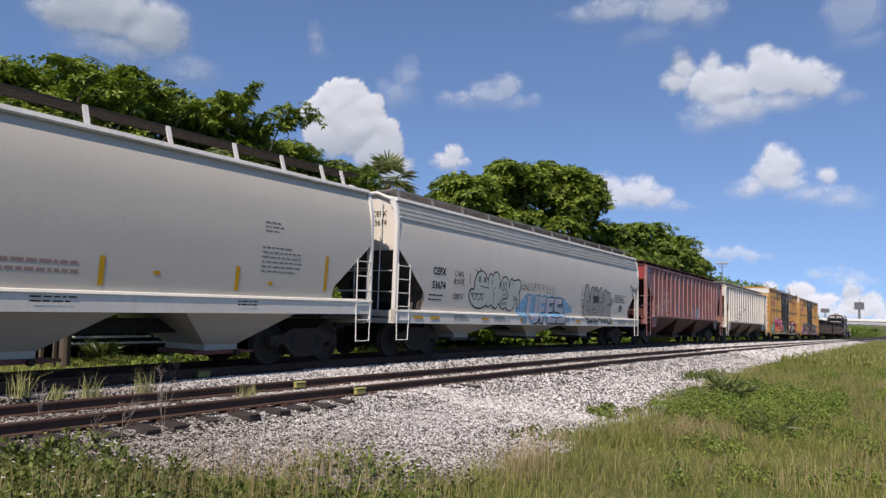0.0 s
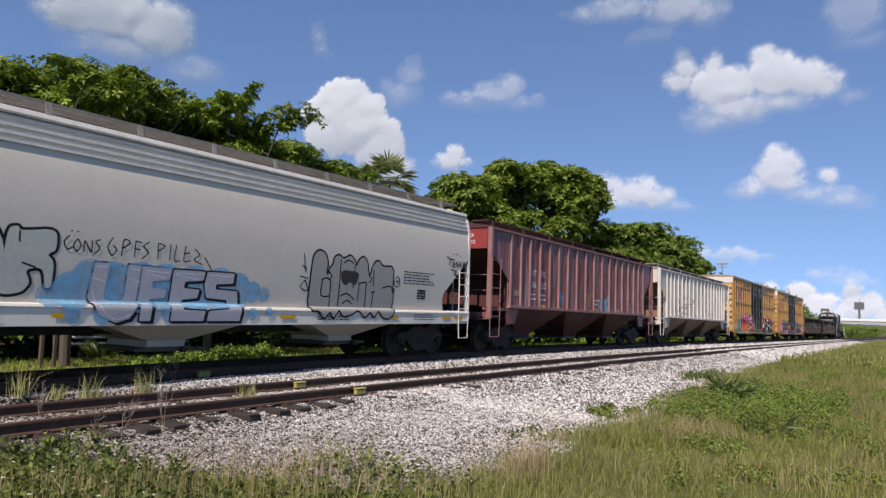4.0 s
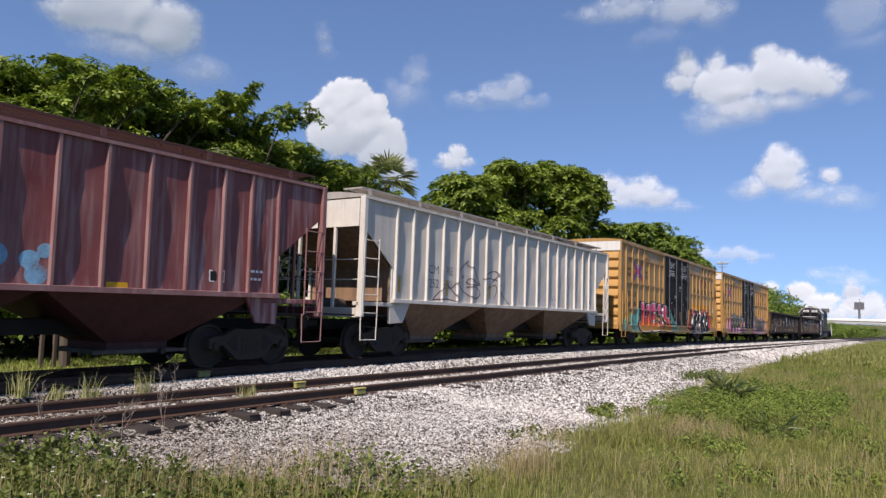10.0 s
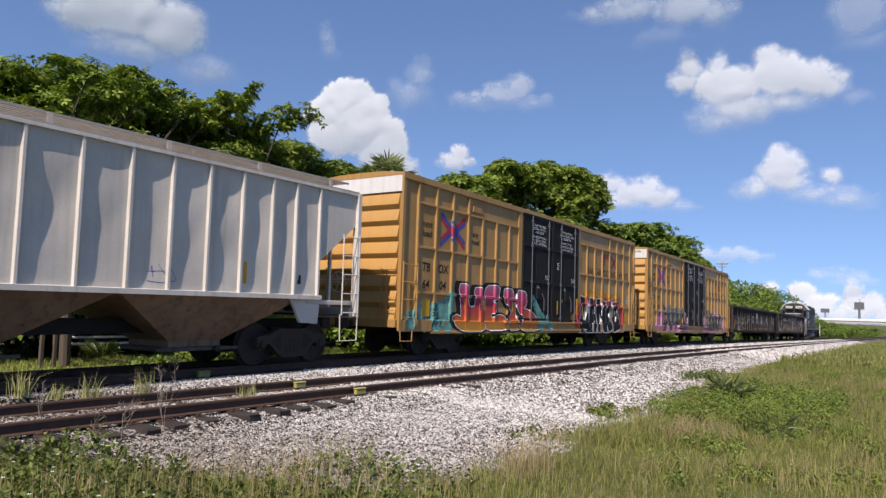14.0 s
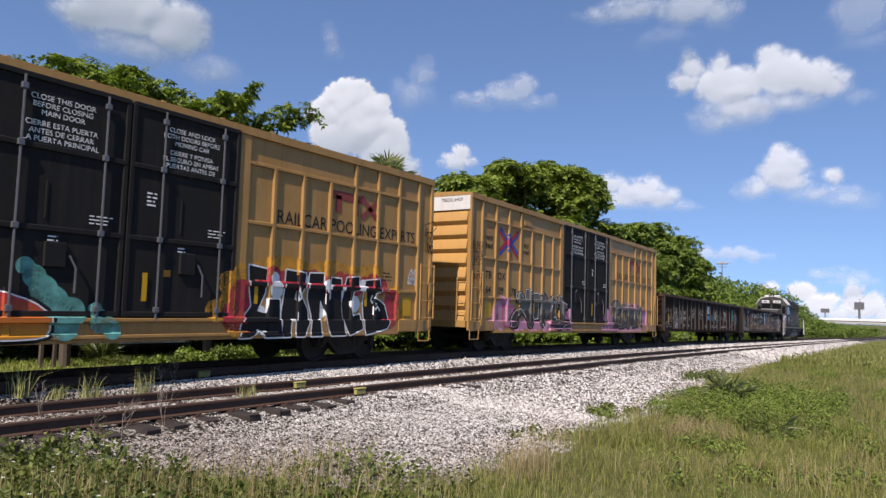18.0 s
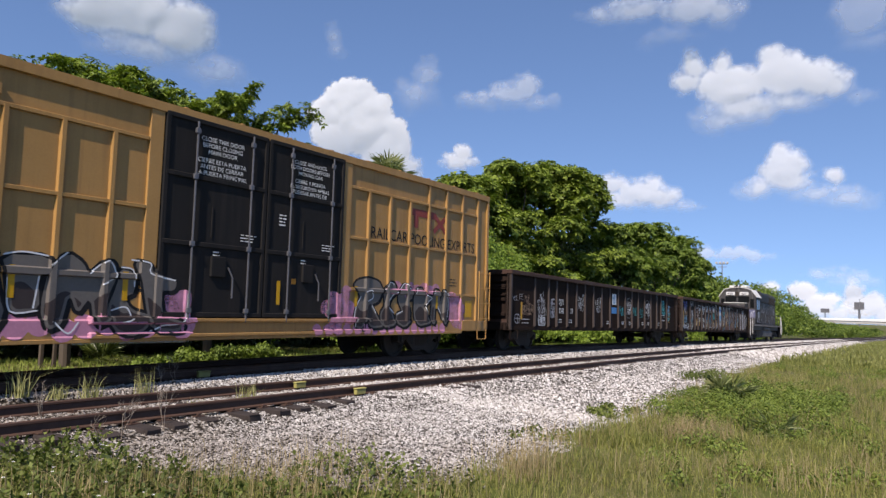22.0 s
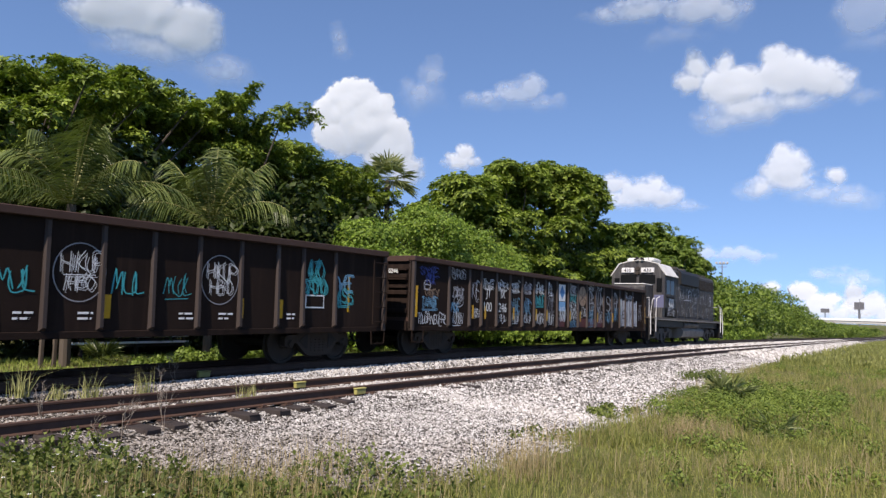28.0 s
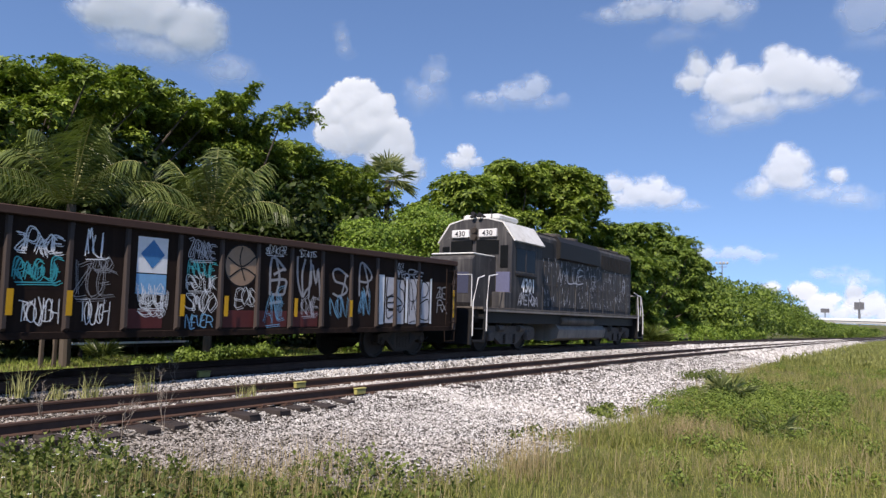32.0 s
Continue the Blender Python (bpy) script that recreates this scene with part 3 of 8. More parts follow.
def wheelset(car, x, r=0.457):
    ws = part("wheelset", AXLE, M_TRUCK, car, at=pose(x, 0, r))
    for s in (-1, 1):
        part("wheel", WHEEL[r], M_STEEL, ws, at=pose(0, s * 0.775, 0, 0, 0, 0))
        part("bearing_cap", CAP, M_TRUCK, ws, at=pose(0, s * 1.06, 0))
    TURNING.append((ws, x, r))


def truck(car, x, casting):
    t = part("truck", BOLSTER, M_TRUCK, car, at=pose(x, 0, 0))
    for s in (-1, 1):
        part("side_frame", FRAME, casting, t, at=pose(0, s * 1.0, 0))
        part("frame_pocket", WINDOW, M_BLACK, t, at=pose(0, s * 1.0, 0))
        part("frame_pocket", WINDOW, M_BLACK, t, at=pose(0, s * 1.0, 0, 0, 0, 180))
        for k in (-0.2, -0.07, 0.07, 0.2):
            part("spring", SPRING, casting, t, at=pose(k, s * 1.04, 0))
        part("brake_beam", BRAKE, M_TRUCK, t, at=pose(s * 0.36, 0, 0, 0, 0, 0 if s > 0 else 180))
    for s in (-1, 1):
        wheelset(car, x + s * 0.89)


COUPLER = MB().cbox(0, 0.62, -0.07, 0.07, 0.80, 0.95).prism([(0.55, -0.13), (0.80, -0.15), (0.92, -0.05), (0.80, 0.02), (0.86, 0.14), (0.62, 0.15), (0.52, 0.08)], "z", 0.74, 1.02).mesh("coupler")
HOSE = MB().tube([(0.25, -0.3, 0.78), (0.42, -0.3, 0.62), (0.6, -0.24, 0.42), (0.8, -0.16, 0.38), (0.95, -0.12, 0.45)], 0.025, 6).mesh("air_hose")


def railcar(name, s0, s1, label, category, pivot, group="cars of the train", sill=None, casting=M_FRAME):
    """The common base of a car between its end sills: couplers, hoses, trucks, centre sill."""
    car = tagged(new(name), label, category, group)
    half = (s1 - s0) / 2
    for s in (-1, 1):
        part("coupler", COUPLER, M_TRUCK, car, at=pose(s * (half - 0.25), 0, 0, 0, 0, 0 if s > 0 else 180))
        part("air_hose", HOSE, M_BLACK, car, at=pose(s * (half - 0.25), 0, 0, 0, 0, 0 if s > 0 else 180))
        truck(car, s * (half - pivot), casting)
    part("centre_sill", MB().box(-half + 0.1, half - 0.1, -0.25, 0.25, 0.72, 1.0), sill or M_BLACK, car)
    ROLLING.append((car, (s0 + s1) / 2, half - pivot))
    return car, half


def ladder(car, name, x0, x1, y, z0, z1, rungs, mat, r=0.014, label=""):
    mb = MB().tube([(x0, y, z0), (x0, y, z1)], r * 1.25).tube([(x1, y, z0), (x1, y, z1)], r * 1.25)
    for k in range(rungs):
        z = z0 + 0.06 + (z1 - z0 - 0.12) * k / max(1, rungs - 1)
        mb.tube([(x0, y, z), (x1, y, z)], r)
    return part(name, mb, mat, car, label)


def bent(car, name, pts, mat, r=0.017):
    return part(name, MB().tube(pts, r), mat, car)


# ---------------------------------------------------------------- lettering and spray paint


def flat(name, color, rough=0.55):
    return plain(name, color, rough, 0.0, 0.18, 14)


M_INK = flat("black_lettering", (0.014, 0.014, 0.015), 0.7)
M_CHALK = flat("white_lettering", (0.806, 0.806, 0.78))
M_LIME = flat("yellow_reflector", (0.55, 0.30, 0.01), 0.35)
M_SPRAY = {"white": flat("white_spray_paint", (0.715, 0.728, 0.728)), "black": flat("black_spray_paint", (0.010, 0.010, 0.011), 0.75), "teal": flat("teal_spray_paint", (0.039, 0.351, 0.377)),
           "blue": flat("pale_blue_spray_paint", (0.16, 0.36, 0.52)), "deep": flat("deep_blue_spray_paint", (0.04, 0.07, 0.30)), "red": flat("red_spray_paint", (0.38, 0.025, 0.05)), "pink": flat("pink_spray_paint", (0.40, 0.19, 0.27)),
           "magenta": flat("magenta_spray_paint", (0.546, 0.065, 0.208)), "silver": flat("silver_spray_paint", (0.442, 0.442, 0.468)), "grey": flat("grey_spray_paint", (0.26, 0.26, 0.273)), "green": flat("sea_green_spray_paint", (0.10, 0.30, 0.25)),
           "orange": flat("orange_spray_paint", (0.50, 0.20, 0.02)), "tan": flat("tan_spray_paint", (0.30, 0.20, 0.13)), "pale": flat("pale_teal_spray_paint", (0.22, 0.33, 0.35)), "purple": flat("faded_purple_spray_paint", (0.12, 0.05, 0.10))}


def mist(name, color, most=0.8):
    """Thin sprayed colour through which the old paint shows."""
    m = flat(name, color)
    n, l = m.node_tree.nodes, m.node_tree.links
    l.new(ramp(n, l, noise_at(n, l, 2.6, 5, 0.65), [(0.3, (0.25,) * 3), (0.62, (most,) * 3)]), n["Principled BSDF"].inputs["Alpha"])
    return m


def faded():
    """Sprayed fill that runs from orange at the foot through red to magenta."""
    m, n, l, b = material("magenta_to_orange_spray_fade")
    co, sep = n.new("ShaderNodeTexCoord"), n.new("ShaderNodeSeparateXYZ")
    l.new(co.outputs["Object"], sep.inputs[0])
    add = n.new("ShaderNodeMath")
    add.operation = "MULTIPLY_ADD"
    add.inputs[1].default_value, add.inputs[2].default_value = 0.62, -0.52
    l.new(sep.outputs["Z"], add.inputs[0])
    c = ramp(n, l, add.outputs[0], [(0.0, (0.50, 0.22, 0.025)), (0.2, (0.48, 0.085, 0.03)), (0.45, (0.42, 0.030, 0.06)), (0.7, (0.40, 0.08, 0.16)), (0.9, (0.40, 0.16, 0.23))])
    l.new(mix(n, l, 0.25, c, mix(n, l, 1.0, c, ramp(n, l, noise_at(n, l, 9, 5, 0.7), [(0.3, (0.3,) * 3), (0.7, (1.3,) * 3)]), "MULTIPLY")), b.inputs["Base Color"])
    b.inputs["Roughness"].default_value, b.inputs["Specular IOR Level"].default_value = 0.5, 0.25
    return m


M_SPRAY["fade"] = faded()
M_SPRAY["mint"] = flat("pale_mint_grey_spray", (0.494, 0.52, 0.455))
M_SPRAY["slate"] = flat("slate_grey_spray", (0.1365, 0.1235, 0.1105))
M_SPRAY["chrome"] = flat("dull_silver_spray", (0.351, 0.338, 0.3055))
M_SPRAY["umber"] = flat("dark_umber_spray", (0.045, 0.034, 0.032))
M_SPRAY["rose"] = flat("dusty_rose_spray", (0.494, 0.221, 0.312))
M_SPRAY["pinkmist"] = mist("thin_pink_spray", (0.676, 0.312, 0.468), 0.75)
M_SPRAY["tealmist"] = mist("thin_teal_spray", (0.13, 0.39, 0.3445), 1.0)
M_SPRAY["goldmist"] = mist("thin_gold_spray", (0.65, 0.312, 0.039), 0.85)
M_SPRAY["redmist"] = mist("thin_red_spray", (0.468, 0.039, 0.065), 0.9)
M_SPRAY["bluemist"] = mist("thin_blue_spray", (0.195, 0.442, 0.65), 0.9)


def text_mesh(text, size, offset=0.0, shear=0.0, squeeze=1.0, space=1.0):
    cu = bpy.data.curves.new("lettering", "FONT")
    cu.body, cu.size, cu.offset, cu.shear, cu.space_character = text, size, offset, shear, space
    cu.resolution_u, cu.fill_mode = 3, "FRONT"
    cu.align_x = "CENTER"
    ob = bpy.data.objects.new("lettering", cu)
    me = bpy.data.meshes.new_from_object(ob)
    bpy.data.objects.remove(ob)
    bpy.data.curves.remove(cu)
    if squeeze != 1.0:
        me.transform(Matrix.Diagonal((squeeze, 1, 1, 1)))
    me.materials.clear()
    return me


def on_side(me, x, z, wall, proud, lean=0.0, tilt=0.0):
    """Lays a drawing in the plane onto the near side of a car; wall(x, z) gives the half width there."""
    m = pose(0, 0, 0, 0, 0, tilt)
    bm = bmesh.new()
    bm.from_mesh(me)
    bm.transform(m)
    zs = [v.co.y for v in bm.verts]
    for k in range(1, 8):
        h = -z + 1.2 + 0.4 * k
        if zs and min(zs) < h < max(zs):
            bmesh.ops.bisect_plane(bm, geom=bm.verts[:] + bm.edges[:] + bm.faces[:], plane_co=(0, h, 0), plane_no=(0, 1, 0))
    for v in bm.verts:
        px, pz = x + v.co.x + lean * v.co.y, z + v.co.y
        v.co = (px, -wall(px, pz) - proud, pz)
    bm.to_mesh(me)
    bm.free()
    return me


def words(car, text, x, z, size, mat, wall, proud=0.005, squeeze=1.0, shear=0.0, offset=0.0, space=1.0, name="lettering", tilt=0.0, label=""):
    return part(name, on_side(text_mesh(text, size, offset, shear, squeeze, space), x, z, wall, proud, 0, tilt), mat, car, label)


def rounded(pts, times):
    """Takes the corners off a closed outline."""
    for _ in range(times):
        out = []
        for p, q in zip(pts, pts[1:] + pts[:1]):
            out += [(0.8 * p[0] + 0.2 * q[0], 0.8 * p[1] + 0.2 * q[1]), (0.2 * p[0] + 0.8 * q[0], 0.2 * p[1] + 0.8 * q[1])]
        pts = out
    return pts


def outline(text, times=1):
    """A closed outline written as x,z pairs in centimetres."""
    return rounded([tuple(float(q) / 100 for q in w.split(",")) for w in text.split()], times)


def inside_by(pts, X, Z):
    """How deep each place lies inside a closed outline, in metres; negative outside."""
    far, odd = np.full(X.shape, 9.0), np.zeros(X.shape, bool)
    for (ax, az), (bx, bz) in zip(pts, pts[1:] + pts[:1]):
        dx, dz = bx - ax, bz - az
        t = np.clip(((X - ax) * dx + (Z - az) * dz) / (dx * dx + dz * dz + 1e-12), 0, 1)
        far = np.minimum(far, np.hypot(X - ax - t * dx, Z - az - t * dz))
        if dz != 0:
            odd ^= ((az > Z) != (bz > Z)) & (X < ax + (Z - az) / dz * dx)
    return np.where(odd, far, -far)


def film_of_paint(name, field, box, relief, proud, step=0.024):
    """A thin skin of paint where field(X, Z) is positive, laid over the relief of the side."""
    x0, x1, z0, z1 = box
    xs, zs = np.arange(x0, x1 + step, step), np.arange(z0, z1 + step, step)
    X, Z = np.meshgrid(xs, zs)
    F = field(X, Z)
    at, verts, faces = {}, [], []

    def corner(j, i):
        if (j, i) not in at:
            at[j, i] = len(verts)
            verts.append((xs[i], zs[j]))
        return at[j, i]

    def between(j, i, k, m):
        key = (j, i, k, m) if (j, i) < (k, m) else (k, m, j, i)
        if key not in at:
            t = F[j, i] / (F[j, i] - F[k, m])
            at[key] = len(verts)
            verts.append((xs[i] + (xs[m] - xs[i]) * t, zs[j] + (zs[k] - zs[j]) * t))
        return at[key]

    full = F > 0
    some = full[:-1, :-1] | full[1:, :-1] | full[:-1, 1:] | full[1:, 1:]
    for j, i in zip(*np.nonzero(some)):
        ring = [(j, i), (j, i + 1), (j + 1, i + 1), (j + 1, i)]
        poly = []
        for a, b in zip(ring, ring[1:] + ring[:1]):
            if full[a]:
                poly.append(corner(*a))
            if full[a] != full[b]:
                poly.append(between(*a, *b))
        if len(poly) > 2:
            faces.append(tuple(poly))
    p = np.array(verts)
    high = np.max([relief(p[:, 0] + a * step * 0.7, p[:, 1] + b * step * 0.7) for a in (-1, 0, 1) for b in (-1, 0, 1)], axis=0)
    me = bpy.data.meshes.new(name)
    me.from_pydata([(x, -h - proud, z) for (x, z), h in zip(verts, high)], [], faces)
    return me


def sprayed(car, letters, relief, fill, line, fat, rim=None, rim_wide=0.03, throw=(0.0, 0.0), times=1, label="", tone2=None):
    """Hand-sprayed letters, each an outline with a dark border, a thin rim and a fill; throw: the block shadow's offset."""
    for k, text in enumerate(letters):
        pts = outline(text, times)
        xs, zs = [p[0] for p in pts], [p[1] for p in pts]
        m = fat + 0.05
        box = (min(xs) - m - max(0, -throw[0]), max(xs) + m + max(0, throw[0]), min(zs) - m - max(0, -throw[1]), max(zs) + m + max(0, throw[1]))
        d = 0.003 + 0.0003 * k

        def grown(X, Z, w):
            return inside_by(pts, X, Z) + w

        def border(X, Z):
            out = grown(X, Z, fat)
            for q in (0.33, 0.66, 1.0):
                if throw != (0.0, 0.0):
                    out = np.maximum(out, grown(X - throw[0] * q, Z - throw[1] * q, fat * 0.7))
            return out
        g = part("spray_letter", film_of_paint("spray_letter", border, box, relief, d), M_SPRAY[line], car, label)
        if rim:
            part("letter_line", film_of_paint("letter_line", lambda X, Z: grown(X, Z, rim_wide), box, relief, d + 0.0015), M_SPRAY[rim], g)
        part("letter_fill", film_of_paint("letter_fill", lambda X, Z: grown(X, Z, 0.0), box, relief, d + 0.003), M_SPRAY[fill], g)
        if tone2:
            cx, cz = sum(xs) / len(xs), min(zs) + 0.42 * (max(zs) - min(zs))
            part("letter_shade", film_of_paint("letter_shade", lambda X, Z: np.minimum(grown(X, Z, -0.05), cz - Z + 0.10 * np.sin(X * 9)), box, relief, d + 0.0045), M_SPRAY[tone2], g)


def drawn(car, lines, relief, color, width, proud=0.0080, name="spray_line", label="", smooth=True):
    """Sprayed lines over the relief; each line is written as x,z pairs in centimetres."""
    runs = [[tuple(float(q) / 100 for q in w.split(",")) for w in text.split()] for text in lines]
    if smooth:
        runs = [curve_through(r, 4) if len(r) > 2 else r for r in runs]
    every = [p for r in runs for p in r]

    def field(X, Z):
        out = np.full(X.shape, -9.0)
        for r in runs:
            for (ax, az), (bx, bz) in zip(r, r[1:]):
                dx, dz = bx - ax, bz - az
                t = np.clip(((X - ax) * dx + (Z - az) * dz) / (dx * dx + dz * dz + 1e-12), 0, 1)
                out = np.maximum(out, width / 2 - np.hypot(X - ax - t * dx, Z - az - t * dz))
        return out
    box = (min(p[0] for p in every) - width, max(p[0] for p in every) + width, min(p[1] for p in every) - width, max(p[1] for p in every) + width)
    return part(name, film_of_paint(name, field, box, relief, proud, 0.016), M_SPRAY[color], car, label)


def haze(car, discs, relief, color, proud=0.003, label="soft sprayed cloud of faded colour"):
    """Overlapping round puffs of thin spray, (x, z, radius), as one cloud."""
    def field(X, Z):
        out = np.full(X.shape, -9.0)
        for x, z, q in discs:
            out = np.maximum(out, q - np.hypot(X - x, Z - z))
        return out
    box = (min(d[0] - d[2] for d in discs) - 0.05, max(d[0] + d[2] for d in discs) + 0.05, min(d[1] - d[2] for d in discs) - 0.05, max(d[1] + d[2] for d in discs) + 0.05)
    return part("spray_cloud", film_of_paint("spray_cloud", field, box, relief, proud, 0.03), M_SPRAY[color], car, label)


def stroke_mesh(lines, width):
    """Flat ribbons along drawn lines in the plane."""
    mb = MB()
    for pts in lines:
        pts = [Vector((*p, 0)) for p in pts]
        left, right = [], []
        for k, p in enumerate(pts):
            d = (pts[min(k + 1, len(pts) - 1)] - pts[max(k - 1, 0)]).normalized()
            nrm = Vector((-d.y, d.x, 0)) * width * 0.5
            left.append(p + nrm)
            right.append(p - nrm)
        n = len(pts)
        mb.add(left + right, [(k, k + 1, n + k + 1, n + k) for k in range(n - 1)])
    return mb.mesh("spray_tag")


def curve_through(pts, steps=5):
    out = []
    for i in range(len(pts) - 1):
        p0, p1, p2, p3 = (np.array(pts[max(0, min(len(pts) - 1, i + k))]) for k in (-1, 0, 1, 2))
        for s in range(steps):
            t = s / steps
            out.append(tuple(0.5 * (2 * p1 + (p2 - p0) * t + (2 * p0 - 5 * p1 + 4 * p2 - p3) * t * t + (3 * p1 - p0 - 3 * p2 + p3) * t ** 3)))
    return out + [tuple(pts[-1])]


def scrawl(car, x, z, w, h, color, wall, seed, width=0.03, letters=5, label=""):
    """An illegible hand-sprayed tag: loops and hooks in a row."""
    r = random.Random(seed)
    lines = []
    for k in range(letters):
        cx = -w / 2 + w * (k + 0.5) / letters
        a = w / letters * 0.55
        pts = [(cx + r.uniform(-a, a), r.choice((-h / 2, h / 2)) * r.uniform(0.6, 1))]
        for j in range(r.randint(3, 5)):
            pts.append((cx + r.uniform(-a, a), -pts[-1][1] * r.uniform(0.3, 1.0) + r.uniform(-0.1, 0.1) * h))
        lines.append(curve_through(pts))
    if r.random() < 0.5:
        lines.append(curve_through([(-w / 2, -h * 0.62), (0, -h * 0.7), (w / 2, -h * 0.55)]))
    return part("spray_tag", on_side(stroke_mesh(lines, width * 0.5), x, z, wall, 0.007), M_SPRAY[color], car, label)


def endtext(car, text, x, y, z, size, mat, squeeze=1.0):
    """Lettering on the end of a car that faces down the line."""
    me = text_mesh(text, size, 0, 0, squeeze)
    me.transform(Matrix.Translation((x, y, z)) @ Matrix(((0, 0, -1, 0), (-1, 0, 0, 0), (0, 1, 0, 0), (0, 0, 0, 1))))
    return part("lettering", me, mat, car)


STROKES = {"A": "00 26 40|12 32", "B": "00 06 35 24 03|03 33 41 30 00", "C": "45 26 04 02 20 41", "D": "00 06 35 43 31 00", "E": "46 06 00 40|03 33", "F": "46 06 00|03 33", "G": "45 26 04 01 20 41 43 23", "H": "00 06|46 40|03 43",
           "I": "20 26", "K": "06 00|46 03 40", "L": "06 00 40", "M": "00 16 23 36 40", "N": "00 06 40 46", "O": "26 04 02 20 42 44 26", "P": "00 06 36 44 33 03", "R": "00 06 36 44 33 03|23 40", "S": "45 26 05 14 33 41 20 01",
           "T": "06 46|26 20", "U": "06 02 10 30 42 46", "V": "06 20 46", "X": "06 40|46 00", "Y": "06 23 46|23 20", "Z": "06 46 00 40", "4": "30 36 02 42", "2": "05 26 45 44 00 40"}


def tag(car, text, x, z, w, h, color, wall, seed, width=0.03, proud=0.007, label=""):
    """A word in quick marker strokes, about the middle (x, z)."""
    r = random.Random(seed)
    lines, step = [], w / len(text)
    for k, ch in enumerate(text):
        if ch == " ":
            continue
        ox, oz, lean = -w / 2 + step * (k + 0.08), -h / 2 + r.uniform(-0.08, 0.08) * h, r.uniform(-0.05, 0.16)
        sw, sh = step * r.uniform(0.9, 1.3), h * r.uniform(0.85, 1.25)
        for st in STROKES[ch].split("|"):
            pts = [(ox + sw * (int(q[0]) / 4 + lean * int(q[1]) / 6 + r.uniform(-0.13, 0.13)), oz + sh * (int(q[1]) / 6 + r.uniform(-0.10, 0.10))) for q in st.split()]
            lines.append(curve_through(pts, 4))
        if r.random() < 0.45:
            q = ox + sw * r.uniform(0.1, 0.8)
            lines.append(curve_through([(q, oz + sh * r.uniform(-0.1, 0.2)), (q + sw * r.uniform(-0.3, 0.3), oz + sh * 0.5), (q + sw * r.uniform(-0.2, 0.4), oz + sh * r.uniform(0.8, 1.15))], 4))
    if r.random() < 0.4:
        lines.append([(-w * 0.42, -h * 0.72), (w * 0.4, -h * 0.66)])
    return part("spray_tag", on_side(stroke_mesh(lines, width * 0.78), x, z, wall, proud), M_SPRAY[color], car, label)


def marker(car, text, x, z, w, h, color, wall, seed, width):
    """A word in thin strokes; broad ones are gone over twice, a little aside."""
    fine = width if width > 0.06 else 0.55 * width + 0.002
    tag(car, text, x, z, w, h, color, wall, seed, fine)
    if 0.024 < width < 0.06 and text not in ("TOUGH", "MUL", "NEVER", "SOAKER", "STATS"):
        tag(car, text, x + 0.03, z - 0.035, w, h, color, wall, seed, fine * 0.7, 0.011)


def bars(car, x, z, w, rows, mat, wall, step=0.075, seed=1, thick=0.03):
    """Small stencilled lines too fine to read."""
    r = random.Random(seed)
    mb = MB()
    for k in range(rows):
        px, ww = 0.0, w * r.uniform(0.6, 1.0)
        while px < ww:
            q = min(r.uniform(0.06, 0.2), ww - px)
            mb.add([(px, -k * step, 0), (px + q, -k * step, 0), (px + q, -k * step + thick, 0), (px, -k * step + thick, 0)], [(0, 1, 2, 3)])
            px += q + 0.035
    return part("stencil_line", on_side(mb.mesh(), x, z, wall, 0.004), mat, car)


def patch(car, name, x0, x1, z0, z1, mat, wall, proud=0.006):
    mb = MB().add([(x0, z0, 0), (x1, z0, 0), (x1, z1, 0), (x0, z1, 0)], [(0, 1, 2, 3)])
    return part(name, on_side(mb.mesh(), 0, 0, wall, proud), mat, car)


# ---------------------------------------------------------------- covered hoppers


def stacked(rows):
    """A body from rectangles: (z, x0, x1, half width)."""
    return MB().loft([[(a, -w, z), (b, -w, z), (b, w, z), (a, w, z)] for z, a, b, w in rows])


def bay(car, x0, x1, top, mat, gate, low=0.42, half=1.35, chute=0.35, gate_label=""):
    c = (x0 + x1) / 2
    b = part("hopper_bay", stacked([(top, x0, x1, half), (low + 0.12, c - chute, c + chute, 0.66), (low, c - chute, c + chute, 0.66)]), mat, car)
    part("outlet_gate", MB().cbox(c - chute - 0.15, c + chute + 0.15, -0.72, 0.72, low - 0.09, low, 0.01), gate, b, gate_label)
    part("gate_rail", MB().box(c - chute - 0.35, c + chute + 0.35, -0.82, -0.76, low - 0.07, low - 0.01), gate, b)
    part("gate_pinion", MB().lathe([(0.001, -0.1), (0.06, -0.1), (0.06, 0.04), (0.001, 0.04)], "y", (c + chute * 0.6, -0.82, low - 0.05), 10), M_STEEL, b)
    return b


